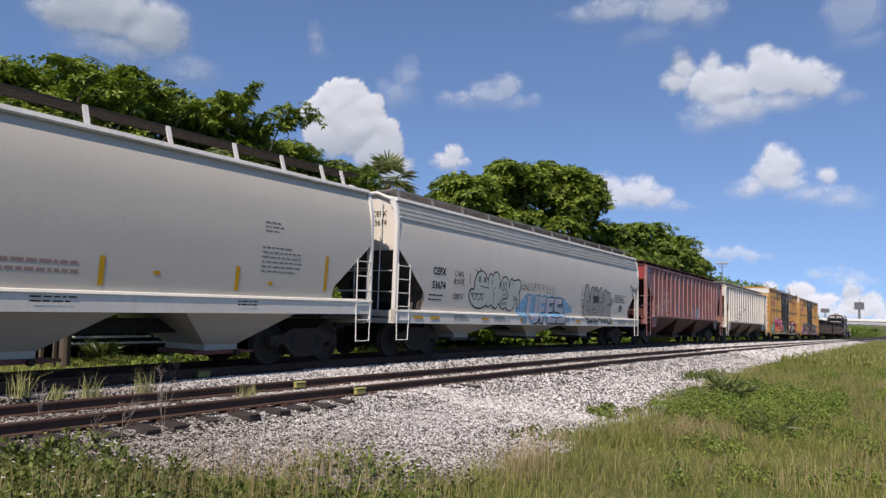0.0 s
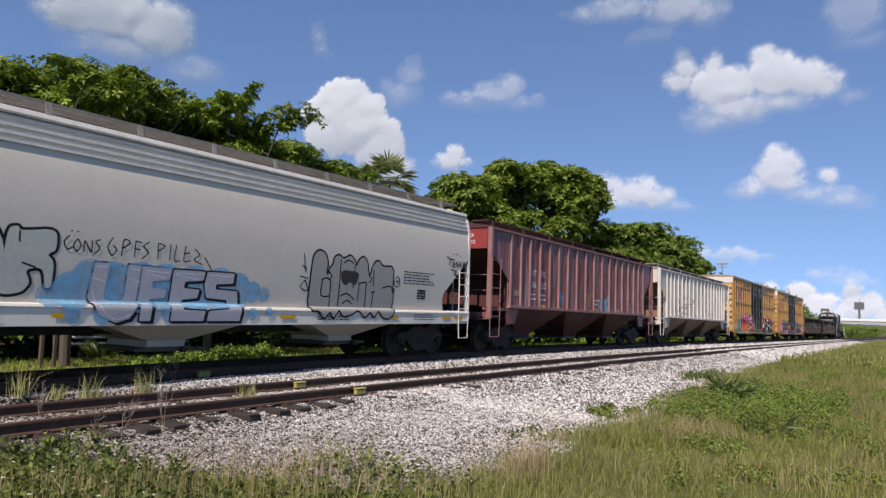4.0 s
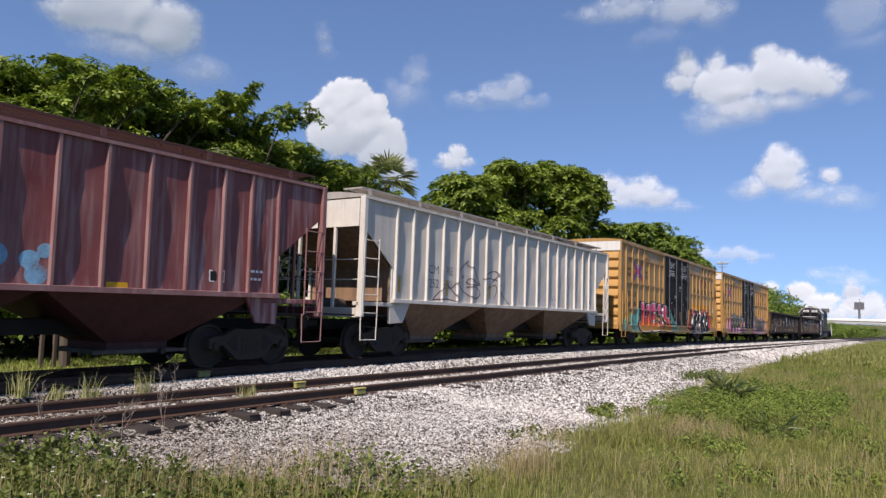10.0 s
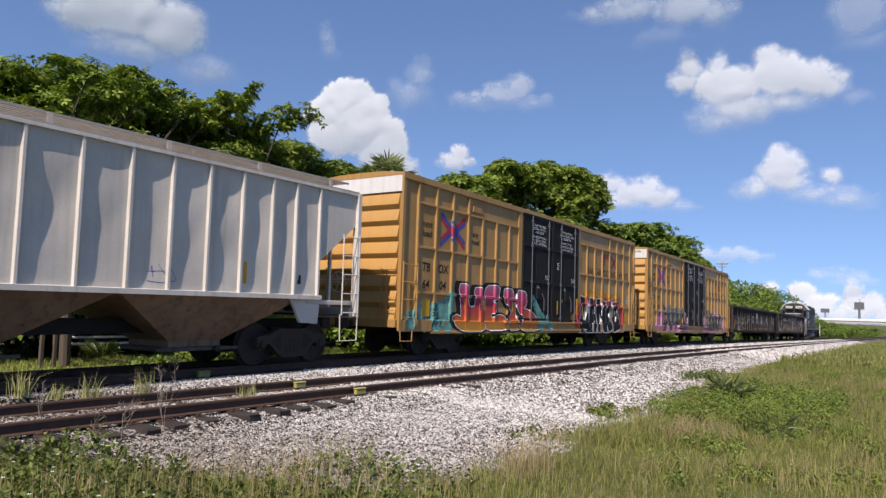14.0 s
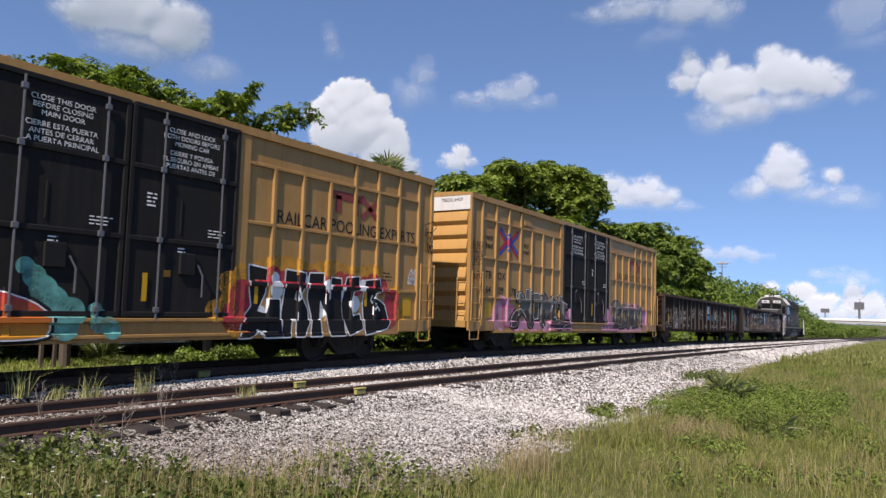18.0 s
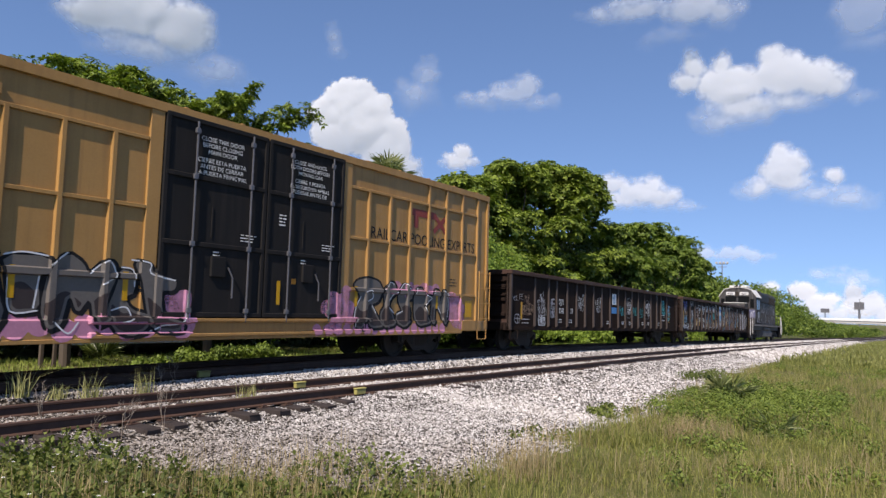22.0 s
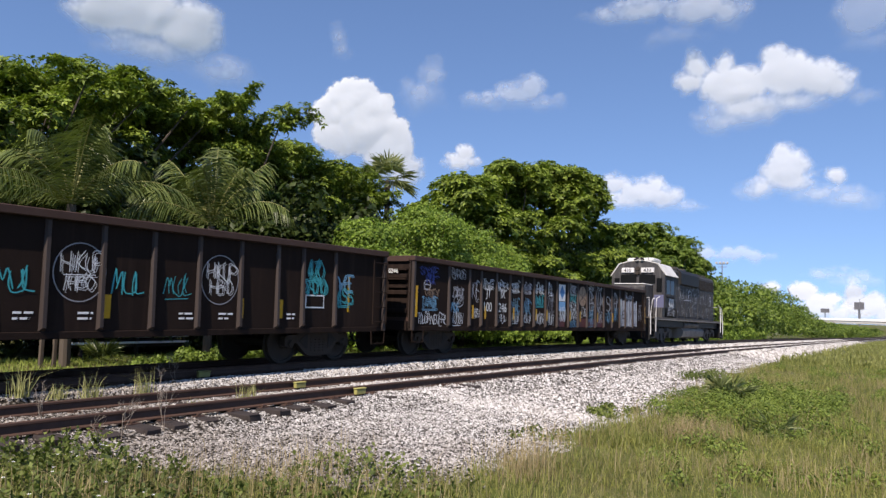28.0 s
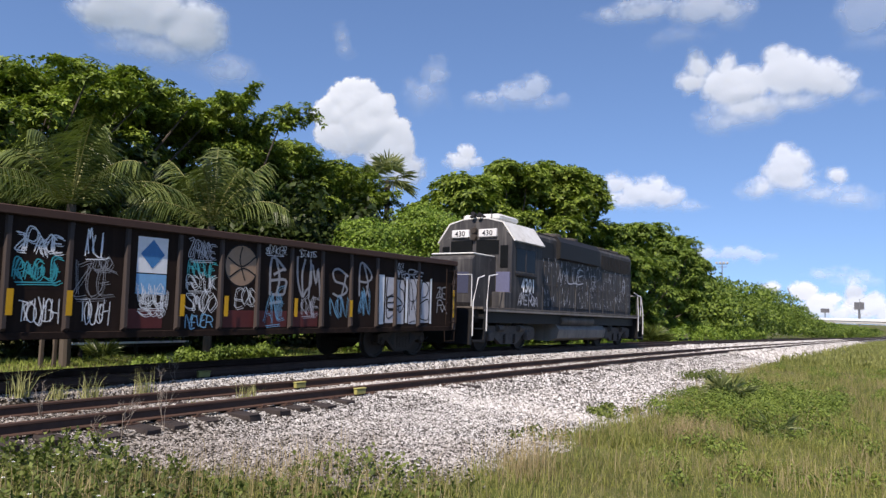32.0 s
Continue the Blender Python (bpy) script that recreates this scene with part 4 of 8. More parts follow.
def roof_walk(car, half, y, z, mat, posts, post_mat, edge_y, edge_z, width=0.5):
    """Open grating walkways along both roof edges, on bent plates."""
    for s in (-1, 1):
        w = part("roof_walkway", MB().box(-half, half, s * y - 0.012, s * y + 0.012, z, z + 0.045).box(-half, half, s * (y - width) - 0.012, s * (y - width) + 0.012, z, z + 0.045), mat, car)
        mb = MB()
        a, b = min(s * y, s * (y - width)), max(s * y, s * (y - width))
        for k in range(int(2 * half / 0.06)):
            x = -half + 0.06 * k
            mb.box(x, x + 0.03, a, b, z + 0.005, z + 0.04)
        part("grating", mb, mat, w)
        for x in posts:
            part("walkway_post", MB().hexa([(x - 0.05, s * edge_y - 0.012, edge_z), (x + 0.05, s * edge_y - 0.012, edge_z), (x + 0.05, s * edge_y + 0.012, edge_z), (x - 0.05, s * edge_y + 0.012, edge_z), (x - 0.05, s * y - 0.012, z + 0.04), (x + 0.05, s * y - 0.012, z + 0.04), (x + 0.05, s * y + 0.012, z + 0.04), (x - 0.05, s * y + 0.012, z + 0.04)]), post_mat, w)


BRAKE_WHEEL = MB().tube([(0, 0.28 * math.cos(a * math.tau / 20), 0.28 * math.sin(a * math.tau / 20)) for a in range(21)], 0.016, 6)
for _k in range(5):
    BRAKE_WHEEL.tube([(0.03, 0, 0), (0, 0.28 * math.cos(_k * math.tau / 5), 0.28 * math.sin(_k * math.tau / 5))], 0.012, 5)
BRAKE_WHEEL = BRAKE_WHEEL.mesh("brake_wheel")


def stirrup(car, x0, x1, y, z0, z1, mat):
    bent(car, "stirrup_step", [(x0, y, z1), (x0 + 0.02, y, z0), (x1 - 0.02, y, z0), (x1, y, z1)], mat, 0.016)


M_SILLWHITE = paint("grubby_white_sill_paint", (0.712, 0.679, 0.592), (0.30, 0.27, 0.22), 0.22, 0.5, streak=0.6)
M_GATE = paint("faded_red_gate", (0.20, 0.055, 0.05), (0.12, 0.09, 0.08), 0.5, 0.7)


def smooth_hopper(name, s0, s1, body, label, stripes, seed, sill=0.0, bays=3):
    """sill: how much higher the side sill sits than on the plain type."""
    car, half = railcar(name, s0, s1, label, "covered hopper", 1.75)
    widths = [(1.20, 1.475), (1.6, 1.52), (2.0, 1.553), (2.4, 1.577), (2.8, 1.59), (3.2, 1.583), (3.5, 1.555), (3.7, 1.525), (4.0, 1.45), (4.22, 1.37)]

    def wall(x, z):
        return 1.60 if z < 1.25 + sill else float(np.interp(z, [w[0] for w in widths], [w[1] for w in widths]))

    def cut(z):
        return half - 0.12 - min(1.0, max(0.0, 2.85 - z)) * 1.15 - (0.12 * math.sin(min(1, max(0, (1.9 - z) / 0.6)) * math.pi) if z < 1.9 else 0)

    rows = [(z, -cut(z), cut(z), float(np.interp(z, [w[0] for w in widths], [w[1] for w in widths]))) for z in (1.20, 1.35, 1.6, 1.8, 2.0, 2.2, 2.5, 2.84, 2.86, 3.0, 3.3, 3.5, 3.7, 4.0, 4.22)]
    rows += [(4.24, -half + 0.12, half - 0.12, 1.37), (4.36, -half + 0.12, half - 0.12, 1.0), (4.46, -half + 0.12, half - 0.12, 0.45), (4.48, -half + 0.12, half - 0.12, 0.05)]
    shell = stacked(rows).mesh("hopper_body")
    shell.materials.append(body)
    shell.materials.append(M_SHADEGRIME)
    # end faces below the slope take the colour with painted shade and grime
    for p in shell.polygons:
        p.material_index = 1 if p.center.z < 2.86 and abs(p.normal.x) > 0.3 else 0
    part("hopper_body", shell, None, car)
    for s in (-1, 1):
        part("side_sill", MB().prism([(s * 1.45, 0.93 + sill), (s * 1.585, 0.93 + sill), (s * 1.592, 1.21 + sill), (s * 1.615, 1.235 + sill), (s * 1.60, 1.275 + sill), (s * 1.45, 1.30 + sill)], "x", -half, half), M_SILLWHITE, car)
        part("roof_edge", MB().prism([(s * 1.30, 4.18), (s * 1.46, 4.17), (s * 1.49, 4.20), (s * 1.47, 4.27), (s * 1.30, 4.30)], "x", -half + 0.08, half - 0.08), M_WHITE, car)
        for k in range(stripes):
            z = 3.74 + 0.125 * k
            y = wall(0, z)
            part("eave_rib", MB().prism([(s * (y - 0.02), z - 0.032), (s * (y + 0.05), z - 0.022), (s * (y + 0.05), z + 0.022), (s * (y - 0.02), z + 0.032)], "x", -half + 0.12, half - 0.12), M_WHITE, car)
    span = (2 * half - 4.4) / bays if bays == 3 else 3.0
    for k in range(bays):
        c = (k - (bays - 1) / 2) * (span if bays == 3 else 4.2)
        bay(car, c - span / 2, c + span / 2, 1.2, body, M_GATE if stripes == 0 else M_SOOT, 0.48 if stripes else 0.36, 1.42, 0.42)
    if stripes:
        roof_walk(car, half - 0.25, 1.22, 4.50, M_WALK, [-half + 0.4 + 1.63 * k for k in range(12)], M_WALK, 1.30, 4.26, 0.6)
    else:
        roof_walk(car, half - 0.25, 1.26, 4.60, M_TRUCK, [half - 0.22 - d for d in (0.75, 1.45, 2.7, 4.0, 5.55, 7.15, 8.85, 10.5, 12.2, 13.8, 15.4, 17.0)], M_WHITE, 1.40, 4.25, 0.55)
    part("roof_hatch", MB().prism([(-0.42, 4.44), (0.42, 4.44), (0.36, 4.56), (-0.36, 4.56)], "x", -half + 1.2, half - 1.2), body, car)
    for s in (-1, 1):
        h = s * half
        for q in (-1, 1):
            part("corner_post", MB().prism([(q * 1.36, 4.25), (q * 1.50, 4.05), (q * 1.585, 3.6), (q * 1.585, 0.95), (q * 1.47, 0.95), (q * 1.47, 3.6), (q * 1.40, 3.95), (q * 1.28, 4.14)], "x", *sorted((h, h - s * 0.10))), M_WHITE, car)
            xa, xb = sorted((h - s * 0.08, h - s * 0.60))
            ladder(car, "side_ladder", xa, xb, q * 1.60, 0.95, 2.50, 5, M_WHITE)
            stirrup(car, xa, xb, q * 1.60, 0.50, 0.98, M_WHITE)
            ladder(car, "end_ladder", h - s * 0.02, h - s * 0.02 + 0.001, q * 1.0, 1.1, 4.2, 2, M_WHITE)
        part("roof_bow", MB().tube([(h - s * 0.05, -1.36, 4.2), (h - s * 0.05, -0.8, 4.42), (h - s * 0.05, 0.8, 4.42), (h - s * 0.05, 1.36, 4.2)], 0.05), M_WHITE, car)
        part("end_platform", MB().box(*sorted((h, h - s * 1.6)), -1.40, 1.40, 1.05, 1.10), M_SHADEGRIME, car)
        part("end_sill", MB().cbox(*sorted((h, h - s * 0.15)), -1.44, 1.44, 0.92, 1.26), M_GREY, car)
        for y in (-0.9, 0.8):
            part("slope_brace", MB().box(*sorted((h - s * 1.0, h - s * 1.1)), y, y + 0.1, 1.1, 2.3), M_BLACK, car)
        bent(car, "grab_rail", [(h, -1.45, 2.30), (h, 1.45, 2.30)], M_WHITE, 0.014)
        bent(car, "grab_rail", [(h, -1.45, 1.75), (h, 1.45, 1.75)], M_WHITE, 0.014)
    part("brake_wheel", BRAKE_WHEEL, M_GREY, car, at=pose(-half - 0.03, 0.75, 2.2))
    part("brake_cylinder", MB().lathe([(0.001, -0.3), (0.14, -0.3), (0.14, 0.3), (0.001, 0.3)], "x", (-half + 0.9, -0.3, 1.35), 12), M_BLACK, car)
    return car, half, wall


def dish(off, u, v):
    """How far a thin steel sheet sinks between its ribs."""
    e = math.sin(math.pi * u) * math.sin(math.pi * max(0.0, min(1.0, v))) ** 0.5
    return 0.034 * e + 0.055 * e * noise.noise((off + u * 1.1, v * 3.0, 1))


def dish_panel(w, h, off):
    """A thin steel sheet, slightly sunk and dented."""
    mb = MB()
    nx, nz = 6, 12
    for j in range(nz + 1):
        for i in range(nx + 1):
            mb.v.append((w * (i / nx - 0.5), dish(off, i / nx, j / nz), h * j / nz))
    for j in range(nz):
        for i in range(nx):
            a = j * (nx + 1) + i
            mb.f.append((a, a + 1, a + nx + 2, a + nx + 1))
    return mb.mesh("side_panel", 60)


def ribbed_hopper(name, s0, s1, body, rib, under, label, top, seed, lid):
    car, half = railcar(name, s0, s1, label, "covered hopper", 1.65)
    SILL, RIBS, first = 1.54, 18, 6.97
    at = [6.97, 6.23, 5.54, 4.74, 3.92, 3.10, 2.27, 1.38, 0.46]
    at = [-x for x in at] + at[::-1]

    r = random.Random(seed * 50)
    offs = [r.uniform(0, 50) for _ in range(RIBS)]

    def wall(x, z):
        k = max(0, min(RIBS - 2, sum(1 for q in at if q <= x) - 1))
        u = max(0.0, min(1.0, (x - at[k]) / (at[k + 1] - at[k])))
        return 1.515 - dish(offs[k], u, (z - SILL) / (top - SILL - 0.02))

    def cut(z):
        return half - 0.12 - min(0.95, max(0.0, 3.30 - z)) * 1.30

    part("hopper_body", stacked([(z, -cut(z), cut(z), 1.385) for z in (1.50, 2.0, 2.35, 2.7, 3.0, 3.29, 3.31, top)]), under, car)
    part("roof", stacked([(top, -half + 0.06, half - 0.06, 1.56), (top + 0.05, -half + 0.06, half - 0.06, 1.56), (top + 0.17, -half + 0.06, half - 0.06, 0.7), (top + 0.19, -half + 0.06, half - 0.06, 0.1)]), lid, car)
    panels = [dish_panel(q - p - 0.02, top - SILL - 0.02, off) for p, q, off in zip(at[:-1], at[1:], offs)]
    for s in (-1, 1):
        part("side_sill", MB().prism([(s * 1.46, SILL - 0.07), (s * 1.60, SILL - 0.07), (s * 1.60, SILL + 0.02), (s * 1.46, SILL + 0.04)], "x", -first - 0.1, first + 0.1), rib, car)
        part("eave_angle", MB().prism([(s * 1.48, top - 0.05), (s * 1.585, top - 0.05), (s * 1.585, top + 0.01), (s * 1.48, top + 0.01)], "x", -half + 0.04, half - 0.04), rib, car)
        for e in (-1, 1):
            part("end_sheet", MB().prism([(e * (first - 0.05), top), (e * (half - 0.08), top), (e * (half - 0.08), 3.32), (e * (first + 0.08), 2.36), (e * (first - 0.05), 2.36)], "y", *sorted((s * 1.49, s * 1.515))), body, car)
            part("end_sill", MB().cbox(*sorted((e * half, e * (first - 0.3))), *sorted((s * 1.30, s * 1.5)), 1.36, 1.46), body, car)
            part("bolster_web", MB().prism([(e * (first + 0.15), 1.48), (e * (first - 0.75), 1.48), (e * (first - 0.45), 0.95), (e * (first + 0.1), 0.92)], "y", *sorted((s * 1.42, s * 1.49))), body, car)
            part("corner_post", MB().cbox(*sorted((e * half, e * (half - 0.13))), *sorted((s * 1.44, s * 1.60)), 1.08, top, 0.01), rib, car)
        for k in range(RIBS):
            x = at[k]
            part("side_rib", MB().prism([(x - 0.045, s * 1.49), (x - 0.024, s * 1.575), (x + 0.024, s * 1.575), (x + 0.045, s * 1.49)], "z", SILL + 0.02, top - 0.04), rib, car)
            if k < RIBS - 1:
                part("side_panel", panels[k], body, car, at=pose((x + at[k + 1]) / 2, s * 1.515, SILL, 0, 0, 0 if s < 0 else 180))
    n, a0 = 3, first - 0.35
    span = 2 * a0 / n
    for k in range(n):
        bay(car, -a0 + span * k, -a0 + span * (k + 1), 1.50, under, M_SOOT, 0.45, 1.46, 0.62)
    roof_walk(car, half - 0.2, 1.30, top + 0.24, lid, [-half + 0.5 + 2.2 * k for k in range(8)], lid, 1.34, top + 0.06, 0.62)
    for e in (-1, 1):
        h = e * half
        for q in (-1, 1):
            xa, xb = sorted((h - e * 0.05, h - e * 0.62))
            ladder(car, "side_ladder", xa, xb, q * 1.60, 1.12, 3.05, 5, rib)
            stirrup(car, xa - 0.06, xb, q * 1.60, 0.52, 1.14, rib)
            part("gate_post", MB().cbox(*sorted((e * (first + 0.05), e * (first + 0.11))), *sorted((q * 1.42, q * 1.5)), 1.45, 2.4, 0.008), rib, car)
        part("end_platform", MB().box(*sorted((h, h - e * 1.3)), -1.40, 1.40, 1.10, 1.14), M_BLACK, car)
        part("end_beam", MB().cbox(*sorted((h, h - e * 0.16)), -1.44, 1.44, 1.06, 1.30), body, car)
        part("end_post", MB().cbox(*sorted((h, h - e * 0.08)), -0.66, -0.58, 1.3, top - 0.5, 0.01), rib, car)
        part("end_post", MB().cbox(*sorted((h, h - e * 0.08)), 0.58, 0.66, 1.3, top - 0.5, 0.01), rib, car)
        bent(car, "grab_rail", [(h, -1.45, 2.0), (h, 1.45, 2.0)], rib, 0.014)
        bent(car, "grab_rail", [(h, -1.45, 2.5), (h, 0.0, 2.5)], rib, 0.014)
    part("brake_wheel", BRAKE_WHEEL, M_GREY, car, at=pose(-half - 0.04, 0.95, 2.3))
    part("air_tank", MB().lathe([(0.001, -0.45), (0.15, -0.43), (0.19, -0.36), (0.19, 0.36), (0.15, 0.43), (0.001, 0.45)], "x", (-half + 0.9, 0.2, 1.36), 14), M_SOOT, car)
    part("brake_cylinder", MB().lathe([(0.001, -0.3), (0.14, -0.3), (0.14, 0.3), (0.001, 0.3)], "x", (half - 0.9, -0.35, 1.32), 12), M_SOOT, car)
    return car, half, wall


car, half, wall = smooth_hopper("covered_hopper", -87.33, -67.12, M_GREY, "pale grey curved-side covered hopper car with white sills", 0, 1, 0.22, 4)
for x, z in ((-6.4, 1.85), (3.05, 1.85), (5.9, 1.85), (8.45, 2.08)):
    patch(car, "reflector", x - 0.05, x + 0.05, z - 0.25 if x < 8 else z - 0.4, z + 0.25 if x < 8 else z + 0.4, M_LIME, wall)
M_FADED = flat("faded_grey_lettering", (0.16, 0.16, 0.165))
bars(car, 6.55, 3.05, 0.6, 3, M_FADED, wall, 0.09, 3)
bars(car, 6.5, 2.52, 1.2, 6, M_FADED, wall, 0.10, 4)
bars(car, 1.2, 1.92, 1.7, 2, flat("faded_red_lettering", (0.34, 0.22, 0.19)), wall, 0.14, 5, 0.06)
bars(car, 1.9, 1.38, 0.8, 2, M_INK, wall, 0.07, 6, 0.025)
bars(car, 5.9, 1.38, 0.7, 2, M_INK, wall, 0.07, 7, 0.025)
patch(car, "yellow_mark", 4.02, 4.16, 1.83, 1.90, M_LIME, wall)
patch(car, "yellow_mark", 6.72, 6.84, 1.75, 1.82, M_LIME, wall)

car, half, wall = smooth_hopper("covered_hopper", -66.2, -46.7, M_GREY2, "light grey covered hopper car covered with spray-painted letters", 4, 2)
words(car, "CEFX", -7.70, 2.33, 0.29, M_INK, wall, squeeze=0.95, offset=0.008)
words(car, "53674", -7.69, 1.93, 0.29, M_INK, wall, squeeze=0.95, offset=0.008)
bars(car, -8.15, 1.72, 0.95, 2, M_INK, wall, 0.13, 11, 0.04)
CURVE_Z, CURVE_Y = zip((1.0, 1.592), (1.22, 1.615), (1.28, 1.60), (1.31, 1.49), (1.6, 1.52), (2.0, 1.553), (2.4, 1.577), (2.8, 1.59), (3.2, 1.583))


def curved(X, Z):
    """Half width of the curved side and its sill."""
    return np.interp(Z, CURVE_Z, CURVE_Y)


haze(car, [(-2.75, 1.42, 0.2), (-2.4, 1.5, 0.32), (-2.1, 1.7, 0.34), (-1.7, 1.6, 0.42), (-1.2, 1.6, 0.45), (-0.7, 1.6, 0.45), (-0.1, 1.6, 0.45), (0.5, 1.6, 0.45), (0.95, 1.62, 0.36), (1.35, 1.6, 0.22), (1.65, 1.56, 0.16), (-2.4, 1.12, 0.14), (-1.9, 1.1, 0.15), (-0.6, 1.14, 0.18), (0.5, 1.14, 0.18), (1.3, 1.15, 0.13), (1.75, 1.2, 0.1)], curved, "bluemist", 0.003, "pale blue sprayed cloud")
sprayed(car, ("-493,230 -485,250 -472,254 -466,242 -455,258 -438,262 -422,250 -417,220 -410,190 -412,160 -430,145 -450,150 -462,160 -475,150 -492,152 -496,170 -488,190",
              "-345,242 -330,246 -328,238 -272,247 -270,212 -285,206 -272,195 -272,155 -282,150 -288,185 -315,180 -305,160 -315,145 -340,140 -360,148 -362,160 -348,190",
              "-414,195 -408,225 -395,246 -378,250 -360,240 -348,215 -347,185 -355,160 -372,146 -392,147 -408,160",
              "-574,196 -572,230 -558,252 -535,260 -510,250 -495,230 -493,212 -482,195 -480,175 -495,155 -525,144 -560,146 -585,158 -600,175 -602,190 -590,200"),
        curved, "mint", "black", 0.045, times=2, label="pale mint bubble letters outlined in black")
drawn(car, ("-540,212 -510,210 -486,208", "-588,188 -550,187 -516,189", "-582,188 -578,172 -566,170 -558,186 -552,172 -540,168 -532,186 -526,170 -518,174 -516,188", "-553,240 -537,226", "-537,240 -553,226", "-545,242 -545,224", "-521,240 -505,226", "-505,240 -521,226", "-513,242 -513,224",
            "-468,240 -467,215", "-452,205 -451,160", "-452,211 -443,211", "-395,232 -398,212 -392,204 -388,214 -390,232", "-378,234 -382,214 -374,206 -370,216 -372,234", "-398,196 -382,190 -362,204 -358,192 -378,178 -396,184", "-404,172 -380,176 -352,182", "-400,166 -396,158 -388,168 -382,156 -374,168 -366,158 -360,170",
            "-328,238 -327,222", "-320,190 -300,184", "-572,262 -555,250", "-545,272 -545,252"), curved, "black", 0.028)
drawn(car, ("-684,250 -690,242 -684,234 -676,238", "-672,250 -668,236 -664,246 -660,234 -656,250", "-650,250 -650,236", "-640,250 -648,242 -640,234", "-690,226 -690,210", "-690,226 -680,222 -690,218 -680,210", "-674,226 -676,210", "-670,222 -662,224 -662,216 -670,212", "-652,226 -660,220 -652,212", "-646,228 -646,210", "-646,220 -636,228", "-646,220 -636,210",
            "-686,182 -690,172 -682,168 -678,178 -686,182", "-672,182 -674,168 -666,170 -668,182", "-660,182 -662,168", "-660,176 -652,182 -652,168", "-644,182 -636,180 -644,172 -636,168", "-606,246 -600,236 -606,228 -598,216", "-600,200 -582,176",
            "-252,238 -260,228 -254,216 -246,220", "-240,232 -244,222 -238,214 -232,224 -238,234", "-226,214 -226,232 -214,214 -214,234", "-200,236 -208,232 -200,222 -208,212", "-250,246 -248,246", "-240,246 -238,246",
            "-178,242 -186,226 -178,212 -170,222 -176,228", "-160,212 -158,240 -146,236 -158,226", "-136,212 -136,240", "-136,240 -124,238", "-136,226 -126,226", "-110,240 -120,232 -110,222 -122,210",
            "-92,240 -90,212", "-92,240 -78,236 -90,226", "-66,240 -66,212", "-54,240 -56,212 -44,212", "-34,240 -36,212 -22,214", "-34,226 -24,228", "-14,236 -2,226 -14,216 6,208", "10,222 30,196"), curved, "black", 0.022, label="quick black handwriting")
sprayed(car, ("-205,198 -178,198 -185,140 -160,130 -148,140 -145,198 -120,197 -125,130 -140,105 -165,98 -195,110 -212,140", "-118,197 -58,195 -62,175 -95,172 -97,160 -65,158 -68,142 -98,140 -100,101 -122,101",
              "-55,195 15,195 12,178 -28,174 -30,162 5,160 2,144 -32,140 -34,122 15,120 12,101 -60,101", "20,195 85,195 83,175 42,172 42,162 95,160 102,120 98,101 20,101 22,120 72,124 72,142 22,145 15,170"),
        curved, "silver", "black", 0.030, throw=(0.05, -0.03), times=0, label="grey block letters with a dark outline")
drawn(car, ("-200,192 -182,192", "-140,192 -124,190", "-112,190 -62,188", "-48,189 10,189", "26,189 80,188", "-205,150 -190,120 -165,104 -140,112", "-205,172 -184,166", "-142,176 -122,168", "-110,186 -70,178", "-50,186 0,178"), curved, "white", 0.018, 0.009)
sprayed(car, ("297,125 300,230 305,252 320,262 340,256 350,235 346,212 354,205 360,225 368,230 372,250 388,256 400,248 410,250 428,258 445,245 452,230 460,250 475,258 490,248 498,215 508,215 512,235 525,250 540,250 550,238 598,240 598,190 605,160 600,120 580,106 555,110 535,130 520,108 505,126 485,108 460,130 430,115 405,112 390,130 372,106 360,126 342,105 325,125",),
        curved, "chrome", "black", 0.045, times=1, label="tall dull silver letters outlined in black")
drawn(car, ("334,196 352,200 364,194", "336,194 336,160 362,158", "364,194 366,132", "394,246 396,130", "446,236 444,180", "464,192 490,196 494,190", "466,190 464,150", "492,190 494,134", "518,228 520,190", "514,172 528,174", "521,172 520,130", "556,184 590,190 600,175", "356,215 366,205 358,196", "500,214 512,204 504,196", "402,160 425,166 452,152", "412,142 428,150 444,142", "405,238 420,246 440,240"), curved, "black", 0.034)
part("spray_glasses", film_of_paint("spray_glasses", lambda X, Z: inside_by(outline("397,222 462,220 460,198 447,184 432,196 415,184 399,196"), X, Z), (3.9, 4.7, 1.7, 2.3), curved, 0.009), M_SPRAY["umber"], car, "black sprayed sunglasses")
drawn(car, ("612,214 604,200 612,190 624,192 628,206 620,216 612,214", "612,206 622,200", "614,198 624,208", "602,186 598,178 606,174 610,182 602,186", "272,250 280,210", "268,224 284,218", "264,200 290,196", "282,192 268,176 292,168 282,192"), curved, "black", 0.026)
drawn(car, ("846,288 862,282 886,280", "866,281 860,262", "878,272 888,268 876,262 888,258", "896,258 896,274 908,260 908,276", "924,276 916,268 926,260", "916,268 924,268", "934,258 936,276 948,270 938,266 954,248", "872,250 900,246 888,238 910,234", "880,296 882,296", "898,298 904,298", "918,294 920,294"), curved, "black", 0.034, label="quick black handwriting")
bars(car, 6.45, 2.30, 1.6, 5, M_INK, wall, 0.075, 19, 0.03)
patch(car, "data_panel", 7.12, 7.50, 1.60, 1.86, M_INK, wall, 0.004)
bars(car, 7.16, 1.78, 0.3, 3, M_CHALK, wall, 0.07, 20, 0.02)
for x in (-8.7, -7.9, -5.1, -2.5, 0.55, 2.3, 6.0, 8.5, 9.15):
    patch(car, "reflector", x - 0.22, x + 0.22, 1.06, 1.14, M_LIME, wall, 0.004)
